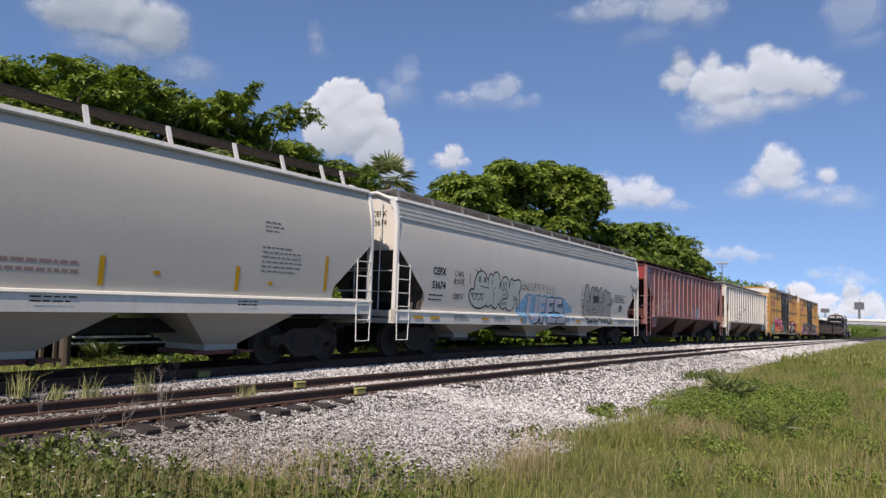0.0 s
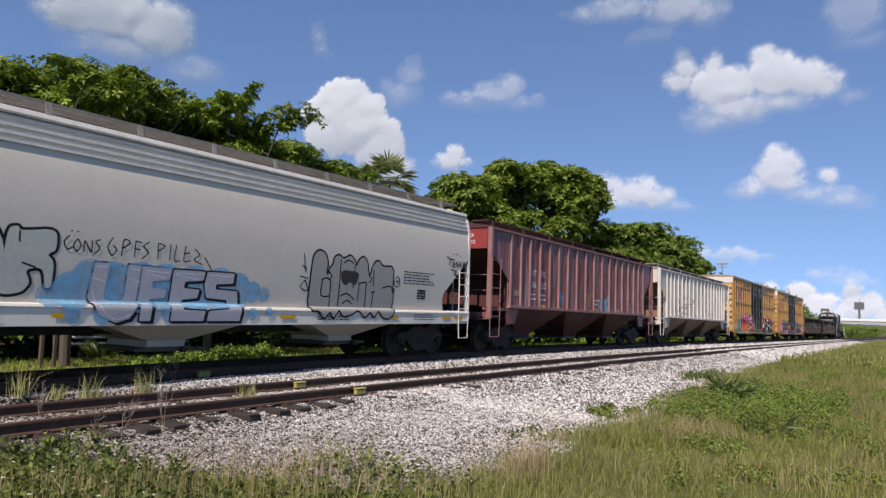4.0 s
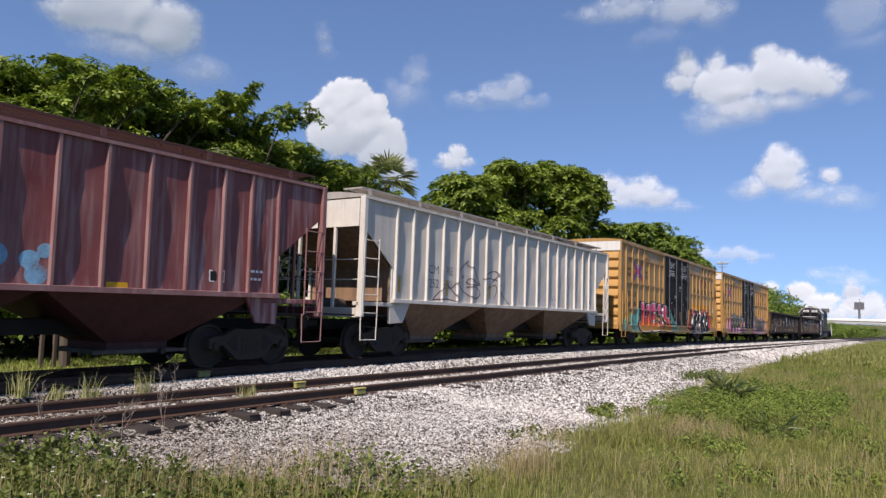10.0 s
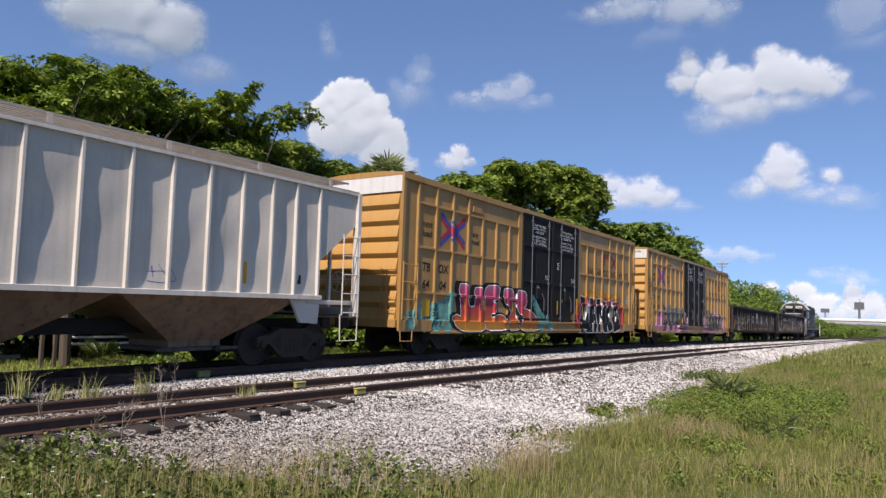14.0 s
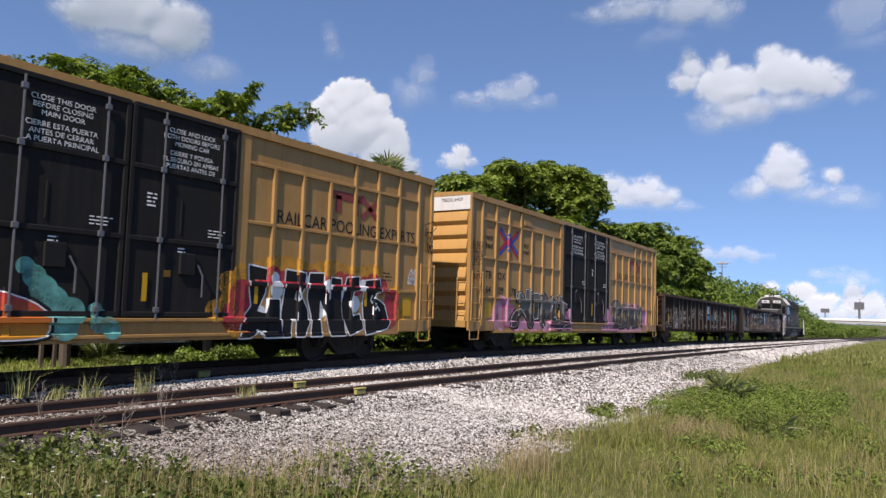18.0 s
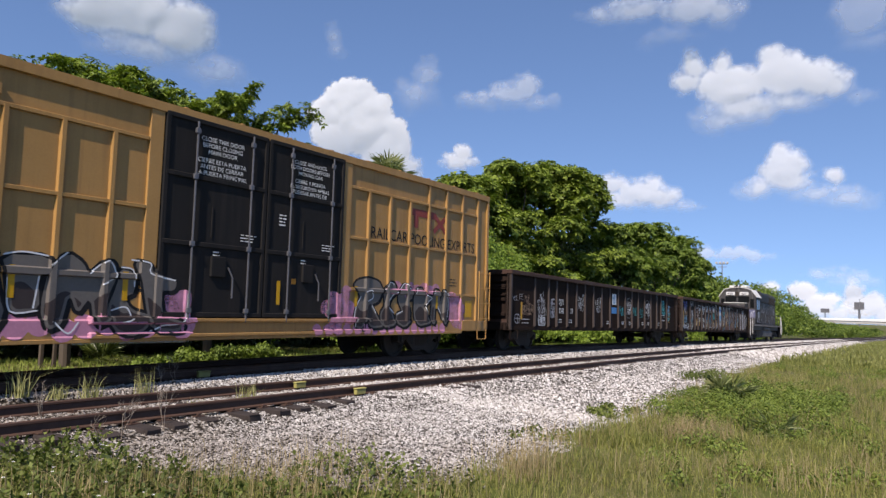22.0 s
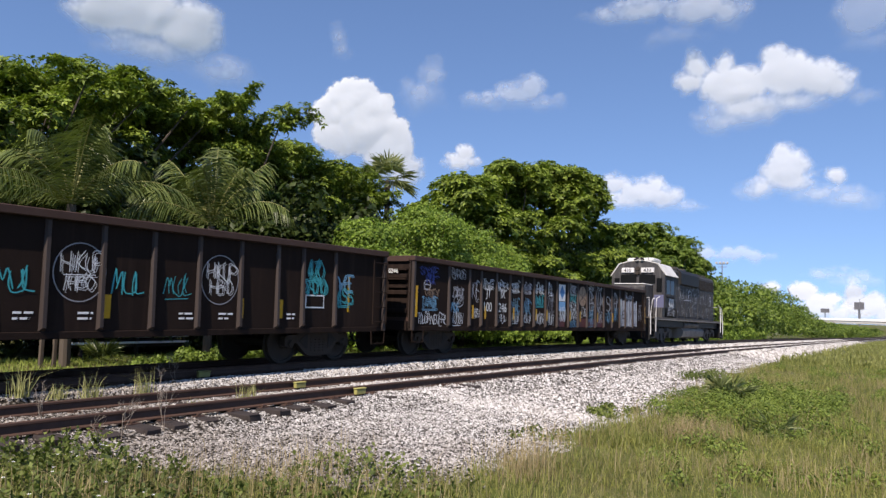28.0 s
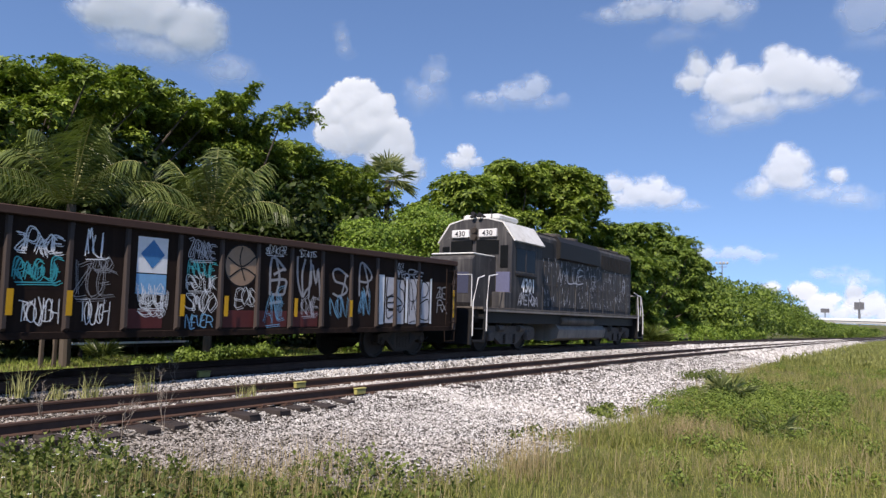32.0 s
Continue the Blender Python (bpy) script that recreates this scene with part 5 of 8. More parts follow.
for x, k in ((-6.9, 31), (-4.5, 32), (3.2, 33), (6.9, 34)):
    bars(car, x, 1.16, 1.1, 3, M_INK, wall, 0.06, k, 0.022)
endtext(car, "CEFX", -half + 0.10, -0.85, 3.78, 0.22, M_INK)
endtext(car, "53674", -half + 0.10, -0.85, 3.54, 0.22, M_INK)

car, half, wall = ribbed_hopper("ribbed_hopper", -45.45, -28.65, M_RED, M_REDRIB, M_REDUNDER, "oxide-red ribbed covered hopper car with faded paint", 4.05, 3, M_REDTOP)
words(car, "FX", -4.33, 2.66, 0.34, M_CHALK, wall, squeeze=0.85)
words(car, "AT", -5.13, 2.66, 0.32, M_CHALK, wall, squeeze=0.8)
words(car, "366", -5.15, 2.24, 0.34, M_CHALK, wall, squeeze=0.82)
words(car, "212", -4.33, 2.24, 0.34, M_CHALK, wall, squeeze=0.82)
for x, k in ((-5.4, 1), (-4.6, 2), (6.3, 5), (0.7, 6)):
    bars(car, x, 1.98, 0.5, 2, M_CHALK, wall, 0.16, 40 + k, 0.05)
words(car, "WARNING", 0.05, 2.14, 0.15, M_LIME, wall)
bars(car, -0.2, 2.05, 0.5, 4, M_LIME, wall, 0.1, 47, 0.035)
for x in (-4.4, 0.8, 3.4):
    patch(car, "reflector", x - 0.2, x + 0.2, 1.57, 1.66, M_LIME, wall)
patch(car, "paint_patch", -6.75, -6.3, 1.90, 2.10, M_SPRAY["tan"], wall)
scrawl(car, -2.7, 2.0, 0.45, 0.55, "blue", wall, 48, 0.09, 2)
for x, rows in ((1.35, ((0, 1.75, 0.16), (0.1, 2.0, 0.18), (0.0, 2.2, 0.1))), (2.05, ((0, 1.72, 0.17), (-0.1, 1.95, 0.15), (0.12, 2.1, 0.12)))):
    haze(car, [(x + a, z, q) for a, z, q in rows], lambda X, Z: np.array([wall(a, b) for a, b in zip(X, Z)]), "bluemist", 0.006, "faded pale blue spray")
patch(car, "data_panel", 5.30, 5.65, 1.75, 1.98, M_CHALK, wall, 0.004)
patch(car, "data_panel", 5.32, 5.63, 1.77, 1.96, M_INK, wall, 0.007)
part("end_sign", MB().box(-half - 0.006, -half + 0.05, -1.43, 0.2, 3.36, 4.0), flat("bright_red_sign", (0.26, 0.042, 0.042)), car, "bright red painted end panel")
endtext(car, "ITFX", -half - 0.012, -0.75, 3.74, 0.17, M_CHALK)
endtext(car, "366212", -half - 0.012, -0.72, 3.52, 0.17, M_CHALK)

car, half, wall = ribbed_hopper("ribbed_hopper", -27.35, -10.6, M_SILVER, M_CREAM, M_TANUNDER, "weathered silver-grey ribbed covered hopper car", 4.08, 4, M_SILVERTOP)
words(car, "CM", -5.12, 2.35, 0.36, M_FADED, wall, squeeze=0.9)
words(car, "252", -5.12, 1.95, 0.36, M_FADED, wall, squeeze=0.9)
words(car, "PIE", -4.32, 2.35, 0.36, M_FADED, wall, squeeze=0.8)
words(car, "301", -4.32, 1.95, 0.36, M_FADED, wall, squeeze=0.8)
for x in (-6.75, -4.45, -1.95, 1.4, 4.9):
    patch(car, "reflector", x - 0.05, x + 0.05, 1.75, 2.2, M_LIME, wall, 0.008)
M_SPRAY["plum"] = mist("thin_plum_spray", (0.13, 0.07, 0.10), 0.85)


def ribbed(X, Z, wall=wall):
    """Half width of the sheets and the ribs between them."""
    y = np.array([wall(a, b) for a, b in zip(X, Z)])
    for q in (6.97, 6.23, 5.54, 4.74, 3.92, 3.10, 2.27, 1.38, 0.46):
        y = np.where(np.minimum(np.abs(X - q), np.abs(X + q)) < 0.05, 1.577, y)
    return y


drawn(car, ("-520,160 -480,188 -450,210 -420,198 -385,220 -360,195 -305,175 -270,175 -255,192 -285,208 -335,205", "-375,225 -378,250 -350,275 -330,285 -340,277 -320,268 -290,262 -270,235 -255,215", "-340,220 -320,232 -285,225 -260,215 -320,215 -340,220", "-227,250 -160,265 -145,250 -185,225 -210,205",
            "-135,225 -115,195 -65,160", "-210,205 -165,220 -150,205 -165,180", "-520,160 -450,165 -395,160", "-365,240 -360,232 -352,238", "-240,235 -190,240 -150,236", "-440,205 -400,180 -385,162"), ribbed, "plum", 0.04, 0.006, "spray_drawing", "faded plum line drawing")
scrawl(car, 3.0, 1.9, 0.6, 0.3, "deep", wall, 53, 0.02, 3)
patch(car, "data_panel", 6.2, 6.5, 1.8, 2.0, M_INK, wall, 0.004)
part("end_sign", MB().box(-half - 0.006, -half + 0.05, -1.43, 1.43, 3.33, 4.03), M_CREAM, car, "cream painted end panel")

# ---------------------------------------------------------------- boxcars
M_BOXEND = paint("bright_yellow_end_paint", (0.437, 0.2422, 0.07125), (0.22, 0.12, 0.05), 0.22, 0.45)
M_ROD = plain("grey_lock_rod", (0.16, 0.16, 0.17), 0.4, 0.5)
LEFT_POSTS = [-8.61, -7.72, -6.85, -5.98, -5.12, -4.24, -3.37]
RIGHT_POSTS = [3.42, 4.28, 5.15, 6.03, 6.92, 7.80, 8.68]


def relief(X, Z):
    """Half width of the panelled side with its posts, rails, doors, sill and door tracks."""
    y = np.full(np.shape(X), 1.53)
    for x in LEFT_POSTS + RIGHT_POSTS:
        y = np.maximum(y, 1.53 + np.clip((0.055 - np.abs(X - x)) / 0.020, 0, 1) * 0.058)
    rail = np.minimum.reduce([np.abs(Z - q) for q in (1.77, 3.02, 4.25)]) < 0.035
    y = np.where(rail & (np.abs(X) > 2.72), np.maximum(y, 1.58), y)
    y = np.where(np.abs(X) < 2.72, np.maximum(y, 1.58), y)
    for q in (-2.38, -1.77, -0.41, -0.02, 0.10, 0.69, 2.0, 2.38):
        y = np.where(np.abs(X - q) < 0.05, np.maximum(y, 1.615), y)
    y = np.where(Z < 1.0, np.maximum(y, 1.58), y)
    track = np.minimum(np.abs(Z - 1.02), np.abs(Z - 0.74)) < 0.03
    return np.where(track & (np.abs(X) < 3.6), 1.65, np.where(Z < 0.71, 1.60, y))


def boxcar(name, s0, s1, label, seed):
    car, half = railcar(name, s0, s1, label, "boxcar", 2.9)
    P = 1.53

    def wall(x, z):
        return 1.60 if z < 1.02 else P

    part("car_body", MB().box(-half + 0.06, half - 0.06, -P, P, 0.98, 4.90), M_YELLOW, car)
    part("roof", stacked([(4.90, -half, half, 1.60), (4.97, -half, half, 1.60), (5.04, -half, half, 0.8), (5.05, -half, half, 0.1)]), M_YELLOW, car)
    for k in range(14):
        x = -half + 0.7 + (2 * half - 1.4) * k / 13
        part("roof_seam", MB().prism([(-1.58, 4.975), (-0.8, 5.06), (0.8, 5.06), (1.58, 4.975), (1.58, 5.0), (0.8, 5.09), (-0.8, 5.09), (-1.58, 5.0)], "x", x - 0.03, x + 0.03), M_YELLOW, car)
    for s in (-1, 1):
        def slab(nm, x0, x1, z0, z1, d=0.07, mat=M_YELLOW, c=0.008):
            return part(nm, MB().cbox(x0, x1, *sorted((s * (P - 0.01), s * (P + d))), z0, z1, c), mat, car)
        slab("side_sill", -half + 0.02, half - 0.02, 0.70, 1.00, 0.05)
        slab("side_sill_lip", -half + 1.5, half - 1.5, 0.64, 0.71, 0.07)
        slab("eave_rail", -half, half, 4.80, 4.92, 0.07)
        for e in (-1, 1):
            slab("corner_sheet", *sorted((e * half, e * (half - 0.12))), 0.72, 4.80, 0.06)
            slab("door_post", *sorted((e * 2.45, e * 2.72)), 1.0, 4.80, 0.05)
            for z in (4.25, 3.02, 1.77):
                slab("side_rail", *sorted((e * 2.72, e * (half - 0.75))), z - 0.035, z + 0.035, 0.05)
        for x in LEFT_POSTS + RIGHT_POSTS:
            z1 = 4.80 if abs(x) > 5.5 else 4.25
            part("side_post", MB().prism([(x - 0.055, s * (P - 0.01)), (x - 0.035, s * (P + 0.058)), (x + 0.035, s * (P + 0.058)), (x + 0.055, s * (P - 0.01))], "z", 1.0, z1), M_YELLOW, car)
        # the two doors of this side
        for x0, x1 in ((-2.43, 0.03), (0.05, 2.43)):
            d = part("plug_door", MB().cbox(x0, x1, *sorted((s * P, s * (P + 0.05))), 1.06, 4.86, 0.01), M_BLACKDOOR, car)
            w = x1 - x0
            for z in (1.12, 2.45, 3.72, 4.80):
                part("door_rail", MB().cbox(x0 + 0.04, x1 - 0.04, *sorted((s * (P + 0.04), s * (P + 0.085))), z - 0.045, z + 0.045, 0.01), M_BLACKDOOR, d)
            for x in (x0 + 0.05, x1 - 0.05):
                part("door_stile", MB().cbox(x - 0.045, x + 0.045, *sorted((s * (P + 0.04), s * (P + 0.08))), 1.08, 4.84, 0.01), M_BLACKDOOR, d)
            for u in (0.27, 0.82):
                x = x0 + w * u
                y = s * (P + 0.105)
                r = part("lock_rod", MB().tube([(x, y, 0.98), (x, y, 4.78)], 0.02, 6), M_ROD, d)
                for z in (1.2, 2.45, 3.72, 4.6):
                    part("rod_bracket", MB().cbox(x - 0.05, x + 0.05, *sorted((s * (P + 0.07), s * (P + 0.13))), z - 0.05, z + 0.05, 0.008), M_ROD, r)
            part("door_handle", MB().tube([(x0 + w * 0.62, s * (P + 0.1), 2.05), (x0 + w * 0.66, s * (P + 0.13), 1.85), (x0 + w * 0.66, s * (P + 0.13), 1.45)], 0.018), M_ROD, d)
            part("gear_box", MB().cbox(x0 + w * 0.46, x0 + w * 0.60, *sorted((s * (P + 0.04), s * (P + 0.10))), 1.85, 2.25, 0.012), M_BLACKDOOR, d)
            part("door_panel_bead", MB().cbox(x0 + w * 0.45, x0 + w * 0.465, *sorted((s * (P + 0.04), s * (P + 0.065))), 2.6, 3.2, 0.004), M_BLACKDOOR, d)
        for z in (1.02, 0.74):
            slab("door_track", -3.6, 3.6, z - 0.03, z + 0.03, 0.12)
        for e in (-1, 1):
            xa, xb = sorted((e * (half - 0.02), e * (half - 0.66)))
            ladder(car, "side_ladder", xa, xb, s * 1.66, 1.02, 2.55, 4, M_BOXEND, 0.015)
            stirrup(car, xa, xb - 0.1, s * 1.62, 0.45, 0.75, M_YELLOW)
            part("sill_plate", MB().cbox(*sorted((e * (half - 0.7), e * (half - 1.5))), *sorted((s * (P + 0.05), s * (P + 0.075))), 0.72, 1.02, 0.006), M_YELLOW, car)
    for e in (-1, 1):
        h = e * (half - 0.06)
        part("end_top_panel", MB().box(*sorted((h, h + e * 0.05)), -1.52, 1.52, 4.45, 4.94), M_WHITE, car, "white painted end panel")
        for k in range(8):
            z = 4.40 - 0.44 * k
            part("end_corrugation", MB().prism([(h, z), (h + e * 0.02, z - 0.02), (h + e * 0.09, z - 0.30), (h + e * 0.02, z - 0.40), (h, z - 0.42)], "y", -1.44, 1.44), M_BOXEND, car)
        part("end_sill", MB().cbox(*sorted((h, h + e * 0.12)), -1.5, 1.5, 0.80, 1.02), M_YELLOW, car)
        ladder(car, "end_ladder", h + e * 0.16, h + e * 0.161, -1.2, 1.05, 2.3, 2, M_YELLOW)
        for q in (-1, 1):
            mb = MB()
            for z in (1.25, 1.6, 1.95, 2.3):
                mb.tube([(h + e * 0.14, q * 1.45, z), (h + e * 0.14, q * 1.0, z)], 0.014)
            part("end_ladder", mb.tube([(h + e * 0.14, q * 1.0, 1.1), (h + e * 0.14, q * 1.0, 2.4)], 0.016), M_BOXEND, car)
    part("brake_wheel", BRAKE_WHEEL, M_BLACK, car, at=pose(-half - 0.12, 0.5, 2.0))
    # lettering that both cars carry
    words(car, "RAILCAR POOLING EXPERTS", 6.03, 3.09, 0.42, M_INK, wall, 0.008, squeeze=0.93, label="black stencilled slogan")
    red = flat("faded_red_emblem", (0.25, 0.05, 0.04))
    part("emblem", on_side(stroke_mesh([[(-0.9, 0.42), (0.35, 0.42)], [(-0.55, 0.42), (-0.55, 0.0)], [(0.08, 0.42), (0.08, 0.0)]], 0.2), 6.0, 3.55, wall, 0.009), red, car, "faded red bar emblem")
    part("emblem", on_side(stroke_mesh([[(0.3, 0.5), (0.95, 0.0)], [(0.3, 0.0), (0.95, 0.5)]], 0.14), 6.0, 3.52, wall, 0.012), red, car)
    words(car, "next\nload", -8.13, 3.62, 0.27, M_INK, wall, 0.006, shear=0.1, offset=0.004)
    words(car, "any\nroad", -5.53, 3.62, 0.24, M_INK, wall, 0.006, shear=0.1, offset=0.004)
    drawn(car, ("-740,408 -693,374 -666,368 -618,336", "-740,322 -693,356 -666,362 -618,394"), relief, "deep", 0.13, 0.003, "arrow_emblem", "red and blue crossed arrows", False)
    drawn(car, ("-740,394 -693,360 -670,356", "-740,336 -693,370 -670,374", "-666,376 -618,408", "-666,354 -618,322"), relief, "red", 0.12, 0.0045, "arrow_emblem", "", False)
    drawn(car, ("-687,391 -673,385 -665,365 -673,345 -687,339",), relief, "deep", 0.10, 0.006, "arrow_emblem")
    words(car, "TB", -8.13, 2.38, 0.34, M_INK, wall, 0.006, shear=0.1, offset=0.006)
    words(car, "OX", -7.28, 2.38, 0.34, M_INK, wall, 0.006, shear=0.1, offset=0.006)
    words(car, "CLOSE THIS DOOR\nBEFORE CLOSING\nMAIN DOOR", -1.13, 4.46, 0.122, M_CHALK, wall, 0.058)
    words(car, "CIERRE ESTA PUERTA\nANTES DE CERRAR\nLA PUERTA PRINCIPAL", -1.13, 4.04, 0.122, M_CHALK, wall, 0.058)
    words(car, "CLOSE AND LOCK\nBOTH DOORS BEFORE\nMOVING CAR", 1.30, 4.46, 0.122, M_CHALK, wall, 0.058)
    words(car, "CIERRE Y PONGA\nEL SEGURO EN AMBAS\nPUERTAS ANTES DE\nMOVER EL CARRO", 1.30, 4.04, 0.122, M_CHALK, wall, 0.058)
    for x in (-1.1, 1.25):
        patch(car, "door_notice", x - 0.1, x + 0.1, 1.95, 2.15, M_CHALK, wall, 0.056)
        patch(car, "door_notice", x + 0.02, x + 0.09, 1.97, 2.05, M_INK, wall, 0.062)
        bars(car, x - 0.15, 2.32, 0.22, 2, M_CHALK, lambda a, b: P + 0.054, 0.06, 61, 0.025)
        bars(car, x + 0.5, 2.72, 0.42, 3, M_CHALK, lambda a, b: P + 0.054, 0.06, 62, 0.02)
    bars(car, 0.42, 3.25, 0.25, 4, M_CHALK, lambda a, b: P + 0.054, 0.07, 63, 0.03)
    patch(car, "door_notice", 0.84, 0.98, 1.80, 1.92, M_SPRAY["orange"], wall, 0.056)
    for x in (0.46, -3.0, -4.85, -6.05, 3.05, 6.55):
        patch(car, "reflector", x - 0.05, x + 0.05, 1.35, 1.85, M_LIME, wall, 0.075 if abs(x) < 2.4 else 0.014)
    for x in (8.25, -8.1):
        patch(car, "data_panel", x - 0.18, x + 0.2, 1.12, 1.62, M_LIME, wall, 0.012)
    bars(car, 7.2, 2.2, 0.4, 3, M_INK, wall, 0.09, 64, 0.03)
    part("tack_board", MB().cbox(-5.75, -5.2, -P - 0.05, -P, 4.38, 4.55, 0.008), M_YELLOW, car)
    return car, half, wall


car, half, wall = boxcar("boxcar", -8.98, 9.73, "mustard-yellow boxcar with black double doors and bold spray paint", 5)
words(car, "64", -8.13, 1.90, 0.34, M_INK, wall, 0.006, shear=0.1, offset=0.006)
words(car, "04", -7.28, 1.90, 0.34, M_INK, wall, 0.006, shear=0.1, offset=0.006)
haze(car, [(2.0, 1.2, 0.22), (2.35, 1.35, 0.26), (2.3, 1.75, 0.24), (2.6, 1.95, 0.22), (2.55, 0.95, 0.3)] + [(3.1 + 0.26 * k, 2.06 + 0.16 * abs(math.sin(k * 0.55)), 0.2) for k in range(16)] + [(7.7, 1.7, 0.2), (8.0, 1.2, 0.25)], relief, "goldmist", 0.001, "gold sprayed haze")
haze(car, [(2.45, 1.1, 0.3), (2.65, 1.5, 0.34), (2.7, 0.85, 0.18), (7.5, 1.1, 0.32), (7.6, 1.5, 0.3), (7.2, 1.85, 0.22)] + [(3.2 + 0.3 * k, 1.88 + 0.08 * math.sin(k * 1.7), 0.22) for k in range(13)], relief, "redmist", 0.002, "red sprayed haze")
haze(car, [(3.55, 1.9, 0.14), (3.6, 1.65, 0.2), (3.2, 1.2, 0.12), (4.55, 1.9, 0.1), (4.3, 1.5, 0.1), (4.15, 1.1, 0.12), (5.2, 1.8, 0.16), (5.1, 1.5, 0.12), (4.95, 1.15, 0.14), (5.75, 1.7, 0.1), (6.15, 1.4, 0.2), (6.45, 1.85, 0.16), (6.9, 1.25, 0.12), (3.2, 0.8, 0.1)], relief, "white", 0.0025, "silvery white gaps between the letters")
sprayed(car, ("285,214 333,208 330,160 310,120 335,115 338,145 372,145 375,100 380,66 330,66 310,84 290,66 262,66 270,100 295,130 288,170", "388,210 448,205 445,175 435,155 455,125 460,95 445,66 420,66 420,100 405,105 402,66 380,66 378,120 385,160",
              "460,206 505,208 505,180 530,145 532,200 565,198 568,130 580,66 530,66 510,120 495,150 495,100 500,66 465,66 470,110 455,150", "585,202 630,206 630,175 605,170 595,140 605,110 635,115 645,80 595,66 575,100 568,140 578,175",
              "655,198 710,204 715,172 690,170 685,155 710,150 730,140 750,95 740,80 655,66 650,110 645,140 650,170"), relief, "black", "white", 0.034, times=0, label="bold black letters outlined in white")
drawn(car, ("424,172 430,150 418,148 424,172", "682,162 676,150 690,142", "688,128 700,136 712,126"), relief, "white", 0.05, 0.009)
haze(car, [(-8.75, 1.0, 0.28), (-8.4, 1.1, 0.32), (-8.1, 1.3, 0.34), (-7.8, 1.15, 0.36), (-7.45, 1.15, 0.4), (-7.1, 1.25, 0.36), (-6.9, 1.5, 0.28), (-6.8, 1.75, 0.16), (-7.6, 0.9, 0.22), (-8.2, 0.88, 0.2), (-7.0, 0.95, 0.28)], relief, "tealmist", 0.001, "teal sprayed cloud")
haze(car, [(-1.55, 1.85, 0.14), (-1.4, 1.7, 0.18), (-1.25, 1.5, 0.22), (-1.1, 1.3, 0.26), (-0.8, 1.15, 0.24), (-0.9, 0.95, 0.26), (-0.4, 1.2, 0.12), (-0.3, 1.0, 0.2), (-0.1, 0.85, 0.16)], relief, "tealmist", 0.002, "teal sprayed cloud")
drawn(car, ("-790,150 -796,138 -788,130 -780,140 -790,150", "-772,150 -770,132 -778,134", "-762,150 -752,144 -760,140 -752,132 -762,130", "-796,124 -796,108 -786,114 -796,124", "-780,108 -778,124 -770,118 -778,114", "-762,122 -764,108 -756,108", "-748,122 -750,108 -742,108", "-796,102 -796,86 -786,102 -786,86", "-778,86 -774,102 -768,86", "-762,102 -762,86", "-762,94 -754,94 -754,102", "-744,102 -740,92 -734,102", "-740,92 -742,84", "-880,118 -880,100 -872,110 -862,118", "-862,100 -860,118 -850,110"), relief, "black", 0.026, 0.008, label="quick black handwriting")
sprayed(car, ("-640,212 -594,213 -586,175 -574,142 -540,148 -550,204 -503,207 -496,160 -484,100 -486,72 -610,70 -655,85 -672,108 -650,121 -618,112", "-480,214 -384,220 -396,175 -432,170 -434,162 -404,160 -407,130 -440,128 -442,112 -390,125 -352,120 -338,100 -346,75 -478,73 -488,110 -492,160",
              "-358,206 -350,212 -298,212 -286,175 -276,120 -262,90 -270,76 -336,73 -330,105 -302,135 -335,155 -362,176", "-272,206 -260,210 -210,205 -202,180 -206,160 -230,150 -190,145 -140,130 -112,110 -112,80 -140,73 -250,73 -254,95 -222,120 -260,135 -278,160"),
        relief, "fade", "black", 0.08, "white", 0.026, (-0.22, 0.03), 1, "fat red and magenta letters outlined in black and white")
tag(car, "AYO", 8.5, 2.28, 0.42, 0.2, "white", wall, 72, 0.035)
tag(car, "NANTO", 8.5, 2.06, 0.45, 0.2, "white", wall, 74, 0.035)
for k, (w, z) in enumerate((("O", 3.62), ("BEYC", 3.3), ("IXMK", 3.0))):
    tag(car, w, 9.12, z, 0.38, 0.26, "black", wall, 730 + k, 0.028, 0.066)

car, half, wall = boxcar("boxcar", 11.71, 30.39, "mustard-yellow boxcar with black double doors and faded pink spray paint", 6)
words(car, "64", -8.13, 1.90, 0.34, M_INK, wall, 0.006, shear=0.1, offset=0.006)
words(car, "09", -7.28, 1.90, 0.34, M_INK, wall, 0.006, shear=0.1, offset=0.006)
words(car, "78", -6.40, 1.90, 0.34, M_INK, wall, 0.006, shear=0.1, offset=0.006)
haze(car, [(-7.75, 1.05, 0.3), (-7.55, 1.4, 0.24), (-7.2, 1.62, 0.26), (-6.8, 1.62, 0.22), (-6.9, 1.2, 0.36), (-6.5, 1.3, 0.3), (-7.3, 0.95, 0.24), (-6.5, 0.95, 0.24), (-8.1, 0.9, 0.15), (-2.2, 1.5, 0.22), (-2.0, 1.15, 0.3), (-1.75, 0.95, 0.2), (-1.85, 1.4, 0.18)], relief, "pinkmist", 0.002)
haze(car, [(-6.2 + 0.36 * k, 0.86 + 0.05 * (k % 3), 0.2) for k in range(13)], relief, "rose", 0.001, "dusty rose sprayed band")
drawn(car, ("-715,165 -712,120 -716,88", "-716,152 -690,150 -640,151", "-640,150 -640,86", "-716,88 -640,86"), relief, "magenta", 0.05, 0.006)
